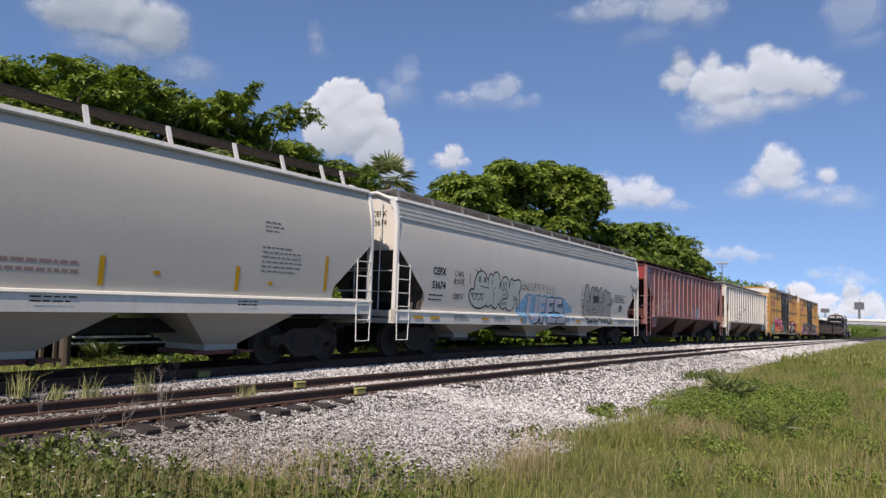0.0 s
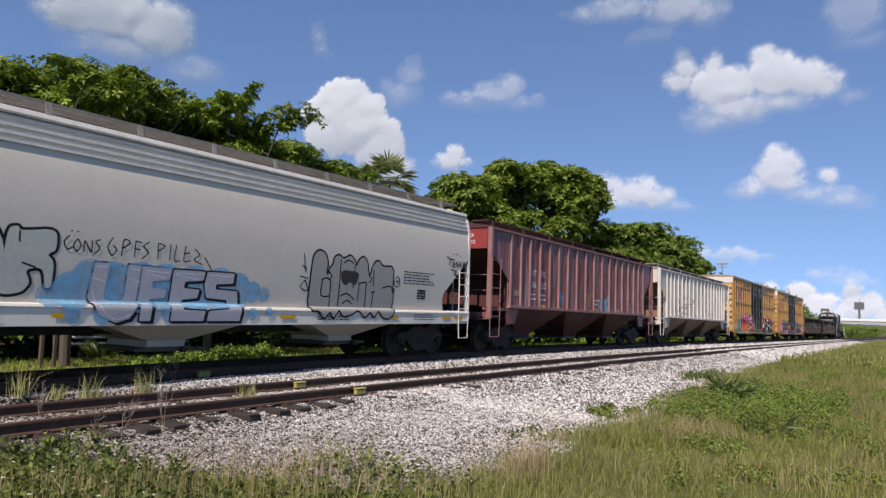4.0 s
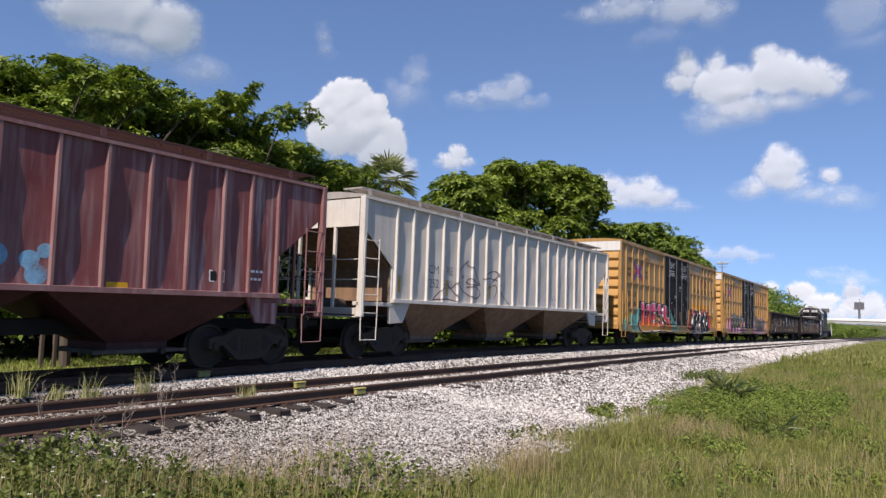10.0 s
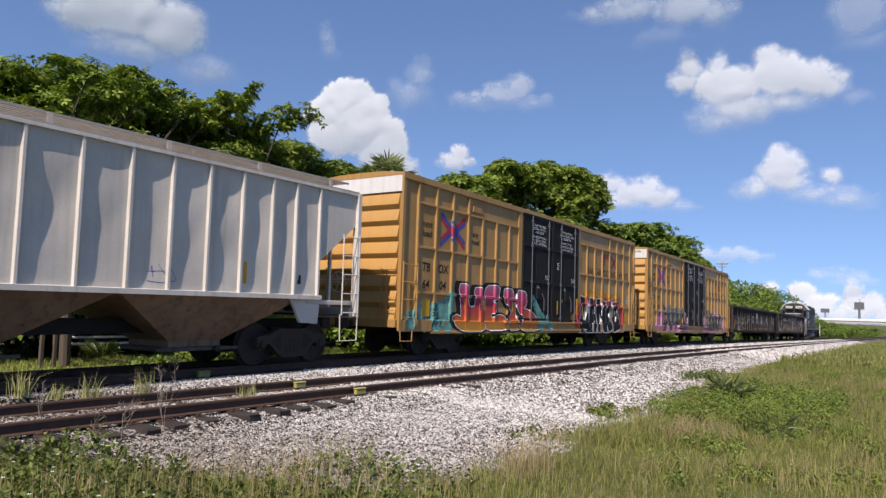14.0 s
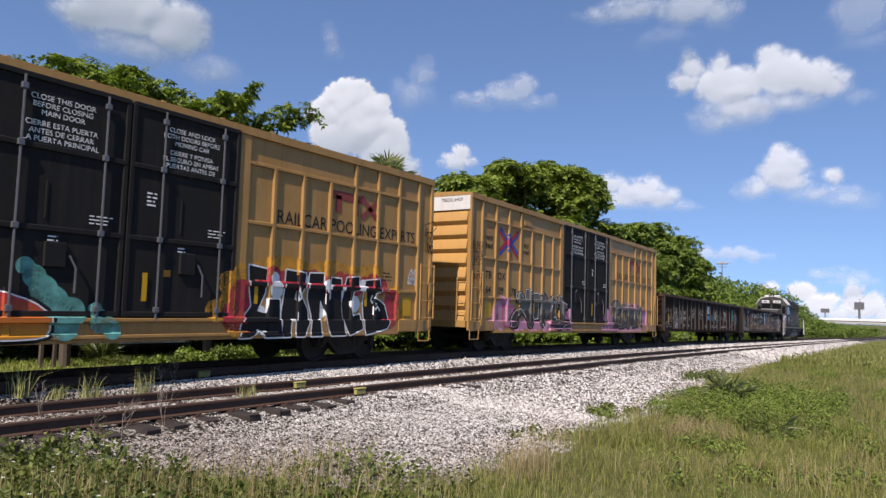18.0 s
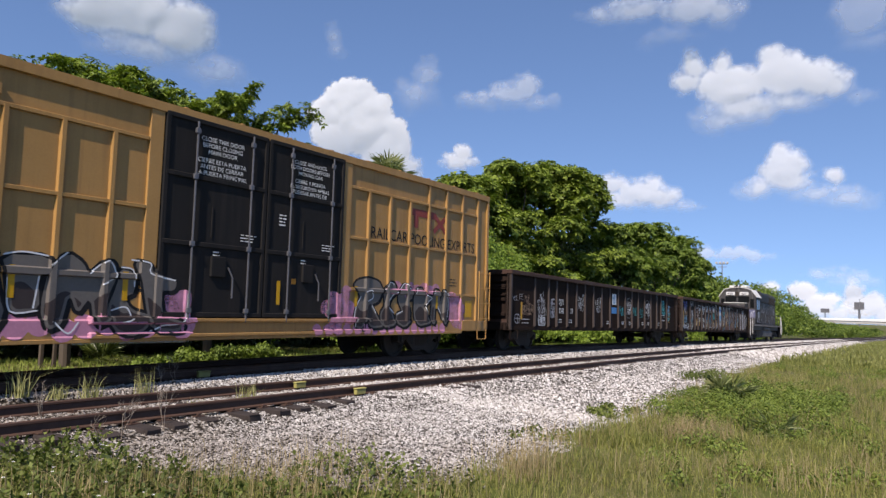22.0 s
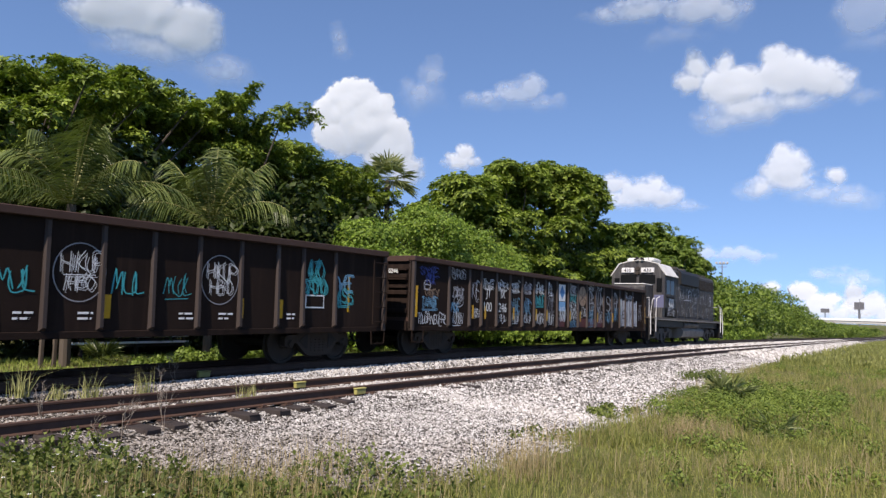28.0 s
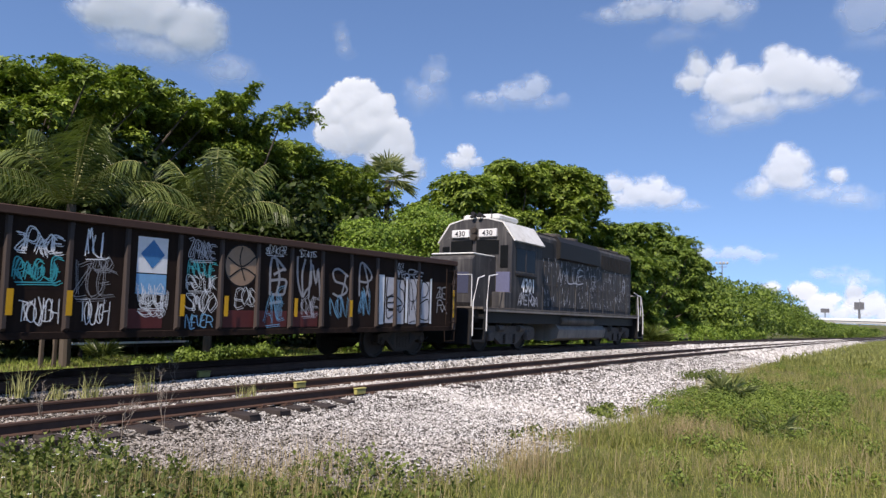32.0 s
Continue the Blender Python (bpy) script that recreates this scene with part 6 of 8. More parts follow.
sprayed(car, ("-665,78 -660,110 -630,140 -590,150 -585,165 -620,170 -625,190 -595,205 -560,190 -555,175 -545,213 -510,213 -510,180 -500,140 -490,110 -510,78 -540,90 -535,110 -580,135 -610,120 -610,85", "-500,200 -430,202 -428,175 -445,170 -440,115 -485,112 -490,160",
              "-430,185 -400,210 -375,195 -365,175 -340,200 -320,200 -315,175 -330,140 -325,100 -350,90 -360,140 -380,110 -395,145 -405,95 -430,85 -440,120", "-310,190 -285,185 -280,150 -300,140 -285,120 -250,110 -255,85 -290,73 -320,85 -330,120 -315,160",
              "-285,205 -255,200 -250,185 -200,175 -205,155 -235,155 -225,110 -180,96 -190,80 -250,84 -262,130 -270,170"), relief, "slate", "black", 0.055, throw=(0.04, -0.04), times=1, label="grey and black interlocking sprayed letters", tone2="umber")
drawn(car, ("-658,85 -650,115 -615,142 -585,146 -560,135 -545,118", "-620,175 -618,195 -592,203 -562,188", "-552,180 -545,214 -515,214", "-498,200 -470,206 -432,202", "-490,165 -484,115 -444,116", "-428,188 -402,210", "-365,178 -332,202 -318,176 -344,160", "-308,192 -286,188 -282,160", "-290,206 -256,202 -254,184 -204,174", "-322,118 -296,124 -286,104 -312,96", "-250,82 -226,92 -184,100 -178,150", "-444,170 -450,120", "-420,100 -396,80 -380,98"), relief, "white", 0.026, 0.009)
haze(car, [(2.0, 1.3, 0.2), (2.2, 1.5, 0.2), (2.45, 1.35, 0.3), (2.3, 0.95, 0.25), (2.65, 1.65, 0.2), (2.8, 1.2, 0.3), (7.3, 1.6, 0.26), (7.6, 1.5, 0.24), (7.55, 1.15, 0.36), (7.8, 1.0, 0.25), (7.95, 1.35, 0.16)] + [(4.4 + 0.3 * k, 1.8 + 0.06 * (k % 2), 0.2) for k in range(8)], relief, "pinkmist", 0.002)
haze(car, [(1.7 + 0.34 * k, 0.80, 0.14) for k in range(16)], relief, "rose", 0.001, "dusty rose sprayed band")
sprayed(car, ("295,185 310,200 350,208 395,200 410,180 395,150 365,140 390,115 415,85 360,82 340,110 330,80 300,85 305,130 325,160", "412,176 435,200 460,200 470,175 445,160 435,140 455,120 465,90 410,82 400,120 420,140", "475,175 500,200 535,185 540,160 515,155 530,130 530,100 500,82 465,95 470,120 495,125 475,150",
              "545,170 560,190 585,190 595,170 630,170 630,155 590,145 610,120 630,95 560,85 545,120", "630,175 650,190 670,185 675,150 685,188 700,185 715,160 715,110 695,85 675,120 650,150 645,90 625,95"), relief, "slate", "black", 0.055, throw=(0.04, -0.03), times=1, label="grey and black sprayed letters with white edges", tone2="umber")
drawn(car, ("325,160 305,128 302,86", "340,172 362,176 372,160 350,148", "418,180 436,200 456,196", "470,176 446,162 436,140 456,122", "482,180 502,200 532,186", "548,172 562,190", "600,172 632,164 596,144 612,122", "640,178 652,188", "686,186 706,180 716,150 712,112", "652,152 676,122", "370,138 384,120", "470,118 496,126"), relief, "white", 0.024, 0.009)
tag(car, "PLATZ", -7.6, 1.12, 0.4, 0.14, "purple", wall, 85, 0.02)
for k, (w, z) in enumerate((("BETHUP", 3.35), ("TBS", 3.1), ("YKM", 2.88), ("OVEO", 2.4))):
    tag(car, w, -8.95, z, 0.55, 0.2, "black", wall, 830 + k, 0.022, 0.066)
endtext(car, "TBOX 6409", -half - 0.0, -0.85, 4.72, 0.16, M_INK)
endtext(car, "EXCESS HEIGHT CAR", -half - 0.0, 0.7, 4.66, 0.10, M_INK)

# ---------------------------------------------------------------- gondolas
POSTS = [-8.05, -6.9, -6.2, -5.22, -4.3, -3.42, -2.5, -1.55, -0.55, 0.5, 1.45, 2.38, 3.33, 4.3, 5.3, 6.3, 7.05, 8.1]


def gondola(name, s0, s1, label, seed):
    car, half = railcar(name, s0, s1, label, "gondola car", 1.9, casting=M_DUSTY)

    def wall(x, z):
        return 1.52

    part("car_floor", MB().box(-half, half, -1.45, 1.45, 0.95, 1.08), M_RUST, car)
    r = random.Random(seed)
    for s in (-1, 1):
        edges = [-half] + POSTS + [half]
        for a, b in zip(edges[:-1], edges[1:]):
            part("side_panel", MB().box(a, b, *sorted((s * (1.47 + r.uniform(-0.004, 0.004)), s * (1.52 + r.uniform(-0.004, 0.0)))), 0.80, 2.68), M_GOND, car)
        part("top_chord", MB().cbox(-half - 0.03, half + 0.03, *sorted((s * 1.42, s * 1.625)), 2.62, 2.76, 0.014), M_RUST, car)
        part("bottom_sill", MB().cbox(-half, half, *sorted((s * 1.40, s * 1.545)), 0.72, 0.84, 0.01), M_GOND, car)
        for x in POSTS:
            part("side_post", MB().hexa([(x - 0.055, s * 1.515, 0.84), (x + 0.055, s * 1.515, 0.84), (x + 0.03, s * 1.60, 0.9), (x - 0.03, s * 1.60, 0.9), (x - 0.055, s * 1.515, 2.63), (x + 0.055, s * 1.515, 2.63), (x + 0.03, s * 1.555, 2.60), (x - 0.03, s * 1.555, 2.60)]), M_GPOST, car)
        for e in (-1, 1):
            h = e * half
            part("corner_post", MB().cbox(*sorted((h, h - e * 0.10)), *sorted((s * 1.44, s * 1.60)), 0.74, 2.64, 0.01), M_GPOST, car)
            xa, xb = sorted((h - e * 0.02, h - e * 0.55))
            stirrup(car, xa, xb, s * 1.58, 0.42, 0.74, M_GOND)
            if e > 0:
                ladder(car, "side_ladder", xa, xb, s * 1.62, 0.9, 2.5, 5, M_GOND)
    for e in (-1, 1):
        h = e * (half - 0.02)
        part("end_wall", MB().box(*sorted((h, h - e * 0.07)), -1.45, 1.45, 0.80, 2.72), M_GOND, car)
        part("end_chord", MB().cbox(*sorted((h + e * 0.08, h - e * 0.1)), -1.44, 1.44, 2.60, 2.76, 0.012), M_RUST, car)
        for z in (1.25, 1.75, 2.2):
            part("end_rib", MB().cbox(*sorted((h, h + e * 0.10)), -1.40, 1.40, z - 0.06, z + 0.06, 0.015), M_GOND, car)
        for z in (2.38, 2.12, 1.9):
            part("end_step", MB().box(*sorted((h, h + e * 0.12)), -1.40, -0.75, z - 0.02, z + 0.02), M_GOND, car)
        part("end_sill", MB().cbox(*sorted((h - e * 0.05, h + e * 0.10)), -1.45, 1.45, 0.72, 0.98, 0.01), M_GOND, car)
    part("brake_wheel", BRAKE_WHEEL, M_RUST, car, at=pose(-half - 0.14, 0.6, 1.8))
    return car, half, wall


# post brown lighter than the panels: the light that posts catch is painted in
M_GPOST = paint("lit_brown_post", (0.046, 0.034, 0.029), (0.03, 0.022, 0.02), 0.4, 0.6)
car, half, wall = gondola("gondola_car", 31.92, 51.84, "dark brown open gondola car covered with pale tags", 7)
for x in (-9.05, -6.78, -4.25, -1.45, 2.5, 5.35, 6.42):
    patch(car, "reflector", x - 0.06, x + 0.06, 1.05 if x > -9 else 1.1, 1.45 if x > -9 else 1.7, M_LIME, wall, 0.005)
patch(car, "reflector", 8.55, 8.62, 1.2, 2.05, M_LIME, wall, 0.005)
words(car, "DJJX", -5.75, 1.72, 0.30, M_CHALK, wall, squeeze=0.78)
words(car, "3048", -5.75, 1.38, 0.30, M_CHALK, wall, squeeze=0.78)
words(car, "79", -4.75, 1.38, 0.30, M_CHALK, wall, squeeze=0.85)
for x in (-5.95, -5.0, -0.9, 1.0, 2.0, 3.9, 4.8, 6.6):
    bars(car, x, 1.12, 0.35, 2, M_CHALK, wall, 0.09, 90 + int(x * 3), 0.035)
for k, (text, x, z, w, h, c, wd) in enumerate([("MUL", -9.5, 1.83, 0.35, 0.16, "silver", 0.02), ("THE", -9.12, 1.88, 0.3, 0.16, "silver", 0.02), ("MUL", -8.62, 1.80, 0.45, 0.26, "tan", 0.03), ("BOHER", -8.62, 1.48, 0.85, 0.26, "tan", 0.035), ("MUL", -7.45, 1.95, 0.42, 0.24, "white", 0.025), ("SOUL", -7.5, 1.66, 0.7, 0.3, "white", 0.022), ("SHARE", -7.45, 1.42, 0.7, 0.22, "white", 0.022),
                                              ("FRES", -7.45, 1.10, 0.6, 0.24, "white", 0.04), ("FE", -6.55, 1.72, 0.36, 0.26, "silver", 0.04), ("RE", -6.55, 1.42, 0.36, 0.26, "silver", 0.04), ("HIKUP", -3.85, 1.95, 0.66, 0.28, "white", 0.024), ("HBO", -3.82, 1.66, 0.5, 0.26, "white", 0.024), ("HIKUP", -1.95, 1.95, 0.66, 0.28, "white", 0.024), ("HBO", -1.92, 1.66, 0.5, 0.26, "white", 0.024),
                                              ("HIKUP", 2.0, 1.95, 0.66, 0.28, "white", 0.026), ("HBO", 2.0, 1.66, 0.5, 0.26, "white", 0.026), ("HIKUP", 4.8, 1.95, 0.66, 0.28, "white", 0.026), ("HBO", 4.8, 1.66, 0.5, 0.26, "white", 0.026), ("MUL", 1.0, 1.66, 0.62, 0.36, "teal", 0.05), ("MUL", 2.87, 1.64, 0.62, 0.34, "teal", 0.05), ("MUL", 3.84, 1.64, 0.6, 0.34, "teal", 0.028),
                                              ("42O", 7.42, 2.15, 0.5, 0.36, "teal", 0.05), ("CASMO", 7.42, 1.80, 0.7, 0.36, "teal", 0.055), ("YE", 8.4, 1.86, 0.5, 0.3, "blue", 0.055), ("ASS", 8.4, 1.55, 0.5, 0.3, "teal", 0.05)]):
    marker(car, text, x, z, w, h, c, wall, 200 + k, wd)
part("spray_ring", on_side(stroke_mesh([[(0.2 * math.cos(a * math.tau / 24), 0.16 * math.sin(a * math.tau / 24)) for a in range(25)], [(-0.2, 0.02), (0.2, -0.02)], [(0.0, 0.15), (0.05, -0.15)]], 0.02), -9.35, 1.12, wall, 0.005), M_SPRAY["silver"], car)
bars(car, -9.0, 1.1, 0.6, 2, M_CHALK, wall, 0.13, 216, 0.02)
for x in (2.0, 4.8):
    part("spray_ring", on_side(stroke_mesh([[(0.44 * math.cos(a * math.tau / 28), 0.48 * math.sin(a * math.tau / 28)) for a in range(29)]], 0.02), x, 1.8, wall, 0.005), M_SPRAY["grey"], car)
patch(car, "poster", -0.25, 0.28, 1.90, 2.38, M_SPRAY["white"], wall, 0.004)
part("poster_print", on_side(stroke_mesh([[(0.0, 0.2), (0.0, 0.0), (0.12, -0.12)], [(-0.14, 0.1), (-0.1, -0.15), (0.1, -0.16)]], 0.1), 0.02, 2.14, wall, 0.008), M_SPRAY["blue"], car)
patch(car, "poster", -0.32, 0.34, 1.50, 1.78, flat("blue_poster", (0.05, 0.22, 0.50)), wall, 0.004)
bars(car, -0.2, 1.62, 0.4, 1, M_SPRAY["blue"], wall, 0.1, 215, 0.07)
patch(car, "data_panel", 7.15, 7.75, 1.28, 1.58, M_CHALK, wall, 0.004)
patch(car, "data_panel", 7.18, 7.72, 1.31, 1.55, M_GOND, wall, 0.007)

car, half, wall = gondola("gondola_car", 52.98, 72.78, "dark brown open gondola car crowded with white and blue tags", 8)
words(car, "JT", -5.72, 1.80, 0.36,  M_CHALK, wall, squeeze=0.9)
words(car, "IX", -4.78, 1.80, 0.36, M_CHALK, wall, squeeze=0.9)
words(car, "100", -5.78, 1.34, 0.42, M_CHALK, wall, squeeze=0.9)
words(car, "246", -4.78, 1.34, 0.42, M_CHALK, wall, squeeze=0.9)
for k, (text, x, z, w, h, c, wd) in enumerate([("SMORE", -9.1, 2.40, 0.85, 0.22, "deep", 0.03), ("IMUL", -9.05, 2.18, 0.5, 0.20, "deep", 0.03), ("VTEX", -8.95, 1.80, 0.7, 0.20, "tan", 0.035), ("TAHOE", -9.05, 1.50, 0.8, 0.26, "blue", 0.035), ("TOUGH", -9.3, 1.08, 0.55, 0.26, "white", 0.04), ("NEVER", -8.6, 1.04, 0.7, 0.28, "white", 0.045), ("BAROS", -7.55, 2.42, 0.72, 0.24, "silver", 0.03), ("ZSKUK", -7.55, 1.86, 0.62, 0.24, "silver", 0.03),
                                              ("IMP", -7.5, 1.60, 0.3, 0.14, "white", 0.02), ("MOC", -7.7, 1.42, 0.4, 0.22, "blue", 0.04), ("TOUGH", -7.55, 1.10, 0.55, 0.32, "white", 0.03), ("KE", -6.55, 1.95, 0.4, 0.5, "silver", 0.035), ("TOUGH", -6.55, 1.25, 0.45, 0.25, "white", 0.025), ("ZPACE", -5.75, 2.22, 0.68, 0.22, "white", 0.028), ("VESPA", -4.8, 2.22, 0.66, 0.24, "white", 0.028), ("TOUGH", -4.8, 1.12, 0.5, 0.22, "white", 0.025),
                                              ("SERE", -3.9, 2.22, 0.6, 0.26, "white", 0.03), ("NUKE", -3.9, 1.58, 0.55, 0.40, "blue", 0.03), ("TOUGH", -3.9, 1.15, 0.55, 0.26, "white", 0.03), ("MEOUE", -3.0, 2.22, 0.62, 0.26, "silver", 0.03), ("TOUGH", -3.0, 1.14, 0.55, 0.26, "white", 0.03), ("NUKE", -3.0, 1.55, 0.55, 0.40, "blue", 0.035), ("ZPACE", -2.05, 2.22, 0.72, 0.28, "white", 0.045), ("RAGUE", -2.05, 1.80, 0.74, 0.28, "teal", 0.045), ("TOUGH", -2.0, 1.14, 0.62, 0.30, "white", 0.035),
                                              ("MUL", -1.10, 2.28, 0.44, 0.36, "white", 0.045), ("LOO", -1.0, 1.98, 0.3, 0.18, "grey", 0.025), ("ZUE", -1.15, 1.66, 0.62, 0.42, "grey", 0.025), ("TOUGH", -1.10, 1.13, 0.5, 0.32, "white", 0.032), ("VINSH", -0.05, 1.46, 0.6, 0.34, "white", 0.03), ("SOS", -0.05, 1.22, 0.5, 0.2, "white", 0.03), ("ZPACE", 0.97, 2.34, 0.62, 0.26, "silver", 0.035), ("RAGUE", 0.97, 2.02, 0.6, 0.24, "teal", 0.035),
                                              ("RSYUK", 0.97, 1.74, 0.62, 0.24, "white", 0.028), ("SMOO", 0.97, 1.36, 0.66, 0.32, "white", 0.028), ("NEVER", 0.97, 1.0, 0.6, 0.24, "blue", 0.045), ("EOS", 2.05, 1.5, 0.5, 0.36, "white", 0.025), ("SOAKER", 2.85, 2.50, 0.6, 0.16, "white", 0.026), ("STATS", 3.8, 2.50, 0.5, 0.14, "white", 0.026), ("B", 2.9, 1.95, 0.4, 0.8, "grey", 0.075), ("UM", 3.85, 1.98, 0.66, 0.75, "grey", 0.07), ("S", 4.85, 1.92, 0.5, 0.72, "grey", 0.07),
                                              ("R", 5.8, 1.95, 0.5, 0.75, "grey", 0.07), ("ANE", 2.85, 1.30, 0.5, 0.55, "blue", 0.03), ("KXE", 3.9, 1.34, 0.5, 0.34, "silver", 0.028), ("NON", 4.85, 1.34, 0.5, 0.5, "blue", 0.03), ("AN", 5.75, 1.5, 0.4, 0.6, "blue", 0.03), ("MUL", 7.25, 2.42, 0.4, 0.2, "silver", 0.03)]):
    marker(car, text, x, z, w, h, c, wall, 300 + k, wd)
part("spray_ring", on_side(stroke_mesh([[(0.26 * math.cos(a * math.tau / 24), 0.17 * math.sin(a * math.tau / 24)) for a in range(25)]], 0.025), -7.5, 1.60, wall, 0.005), M_SPRAY["silver"], car)
part("spray_head", on_side(stroke_mesh([[(0.16 * math.cos(a * math.tau / 20), 0.14 * math.sin(a * math.tau / 20)) for a in range(21)], [(-0.12, 0.02), (0.12, 0.0)], [(-0.15, -0.12), (0.15, -0.12)]], 0.03), -9.15, 2.0, wall, 0.005), M_SPRAY["silver"], car)
endtext(car, "100246", -half - 0.135, -0.9, 2.28, 0.17, M_CHALK)
part("spray_disc", on_side(MB().add([(0.09 * math.cos(a * math.tau / 16), 0.1 * math.sin(a * math.tau / 16), 0) for a in range(16)], [tuple(range(16))]).mesh(), -9.72, 1.5, wall, 0.005), M_SPRAY["silver"], car)
patch(car, "poster", -0.36, 0.24, 1.86, 2.50, M_SPRAY["white"], wall, 0.004)
part("poster_print", on_side(MB().add([(-0.24, 0, 0), (0, -0.26, 0), (0.24, 0, 0), (0, 0.26, 0)], [(0, 1, 2, 3)]).mesh(), -0.06, 2.2, wall, 0.008), flat("blue_poster_print", (0.05, 0.19, 0.40)), car)
patch(car, "poster", -0.36, 0.24, 1.48, 1.84, flat("pale_blue_poster", (0.16, 0.36, 0.58)), wall, 0.004)
face = part("spray_ball", on_side(MB().add([(0.42 * math.cos(a * math.tau / 24), 0.42 * math.sin(a * math.tau / 24), 0) for a in range(24)], [tuple(range(24))]).mesh(), 1.95, 2.12, wall, 0.005), M_SPRAY["tan"], car, "tan sprayed ball with black lines")
part("ball_outline", on_side(stroke_mesh([[(0.42 * math.cos(a * math.tau / 28), 0.42 * math.sin(a * math.tau / 28)) for a in range(29)], curve_through([(-0.35, 0.15), (0.0, -0.02), (0.35, 0.2)]), curve_through([(-0.3, -0.25), (0.05, -0.05), (0.4, -0.2)]), curve_through([(0, 0.38), (-0.05, 0.1), (0.1, -0.3)])], 0.03), 1.95, 2.12, wall, 0.009), M_SPRAY["black"], face)
for x in (-6.8, -6.05, -4.15, -2.45, -1.55, 0.55, 1.55, 3.43, 5.25, -9.9 + 0.14):
    patch(car, "reflector", x - 0.05, x + 0.05, 1.1, 1.5 if x > -9 else 1.95, M_LIME, wall, 0.088 if x > -9 else 0.09)
patch(car, "reflector", 9.72, 9.8, 1.1, 1.9, M_LIME, wall, 0.09)
for x in (-0.2, 1.95, 2.85, 3.8):
    patch(car, "red_patch", x - 0.4, x + 0.4, 0.88, 1.22, flat("dull_red_patch", (0.09, 0.018, 0.016)), wall, 0.002)
for k, (x0, x1, c) in enumerate(((6.36, 6.60, "white"), (6.66, 7.0, "silver"), (7.12, 7.46, "silver"), (7.52, 7.62, "white"), (7.66, 8.02, "silver"), (8.16, 8.62, "silver"), (8.66, 8.74, "white"))):
    patch(car, "spray_block", x0, x1, 0.92 + 0.03 * (k % 2), 2.18 - 0.05 * (k % 3), M_SPRAY[c], wall, 0.004)
for k, (text, x, z, w, h, c, wd) in enumerate([("E", 6.84, 1.55, 0.3, 0.9, "black", 0.04), ("S", 7.30, 1.6, 0.3, 0.8, "black", 0.04), ("R", 7.84, 1.6, 0.3, 0.9, "black", 0.035), ("B", 8.4, 1.55, 0.4, 1.0, "black", 0.04), ("ED", 7.0, 1.45, 0.5, 0.24, "black", 0.05), ("MORE", 7.6, 2.22, 1.2, 0.18, "silver", 0.04), ("ZOE", 9.2, 1.8, 0.5, 0.3, "grey", 0.04), ("RX", 9.25, 1.4, 0.45, 0.3, "silver", 0.03)]):
    tag(car, text, x, z, w, h, c, wall, 380 + k, wd, 0.008)

# ---------------------------------------------------------------- locomotive
M_CABTOP = paint("chalky_white_roof_paint", (0.62, 0.62, 0.60), (0.25, 0.22, 0.18), 0.3, 0.6)
M_TANK = paint("worn_grey_steel", (0.24, 0.215, 0.19), (0.07, 0.06, 0.055), 0.4, 0.6)
M_RAILING = paint("white_handrail_paint", (0.62, 0.62, 0.62), (0.3, 0.28, 0.25), 0.25, 0.5)
M_GLASS, _n, _l, _b = material("dark_window_glass")
_b.inputs["Base Color"].default_value, _b.inputs["Roughness"].default_value = (0.008, 0.009, 0.010, 1), 0.06
_b.inputs["Specular IOR Level"].default_value = 0.08


def loco_truck(car, x):
    t = part("truck", MB().box(x - 0.3, x + 0.3, -0.9, 0.9, 0.55, 0.95), M_DUSTY, car)
    for s in (-1, 1):
        part("side_frame", MB().prism([(x - 2.0, 0.42), (x - 2.0, 0.78), (x - 1.6, 0.86), (x + 1.6, 0.86), (x + 2.0, 0.78), (x + 2.0, 0.42), (x + 1.7, 0.40), (x + 1.55, 0.62), (x + 1.15, 0.62), (x + 0.9, 0.42), (x + 0.55, 0.24), (x - 0.55, 0.24), (x - 0.9, 0.42), (x - 1.15, 0.62), (x - 1.55, 0.62), (x - 1.7, 0.40)], "y", *sorted((s * 1.0, s * 1.14))), M_DUSTY, t)
        for k in (-1, 1):
            part("journal_box", MB().cbox(x + k * 1.37 - 0.17, x + k * 1.37 + 0.17, *sorted((s * 1.06, s * 1.26)), 0.36, 0.68, 0.03), M_DUSTY, t)
            part("brake_cylinder", MB().lathe([(0.001, -0.18), (0.11, -0.18), (0.11, 0.18), (0.001, 0.18)], "x", (x + k * 0.75, s * 1.2, 0.78), 12), M_DUSTY, t)
            part("spring", SPRING, M_DUSTY, t, at=pose(x + k * 0.35, s * 1.17, 0.02))
    for k in (-1, 1):
        wheelset(car, x + k * 1.37, 0.508)


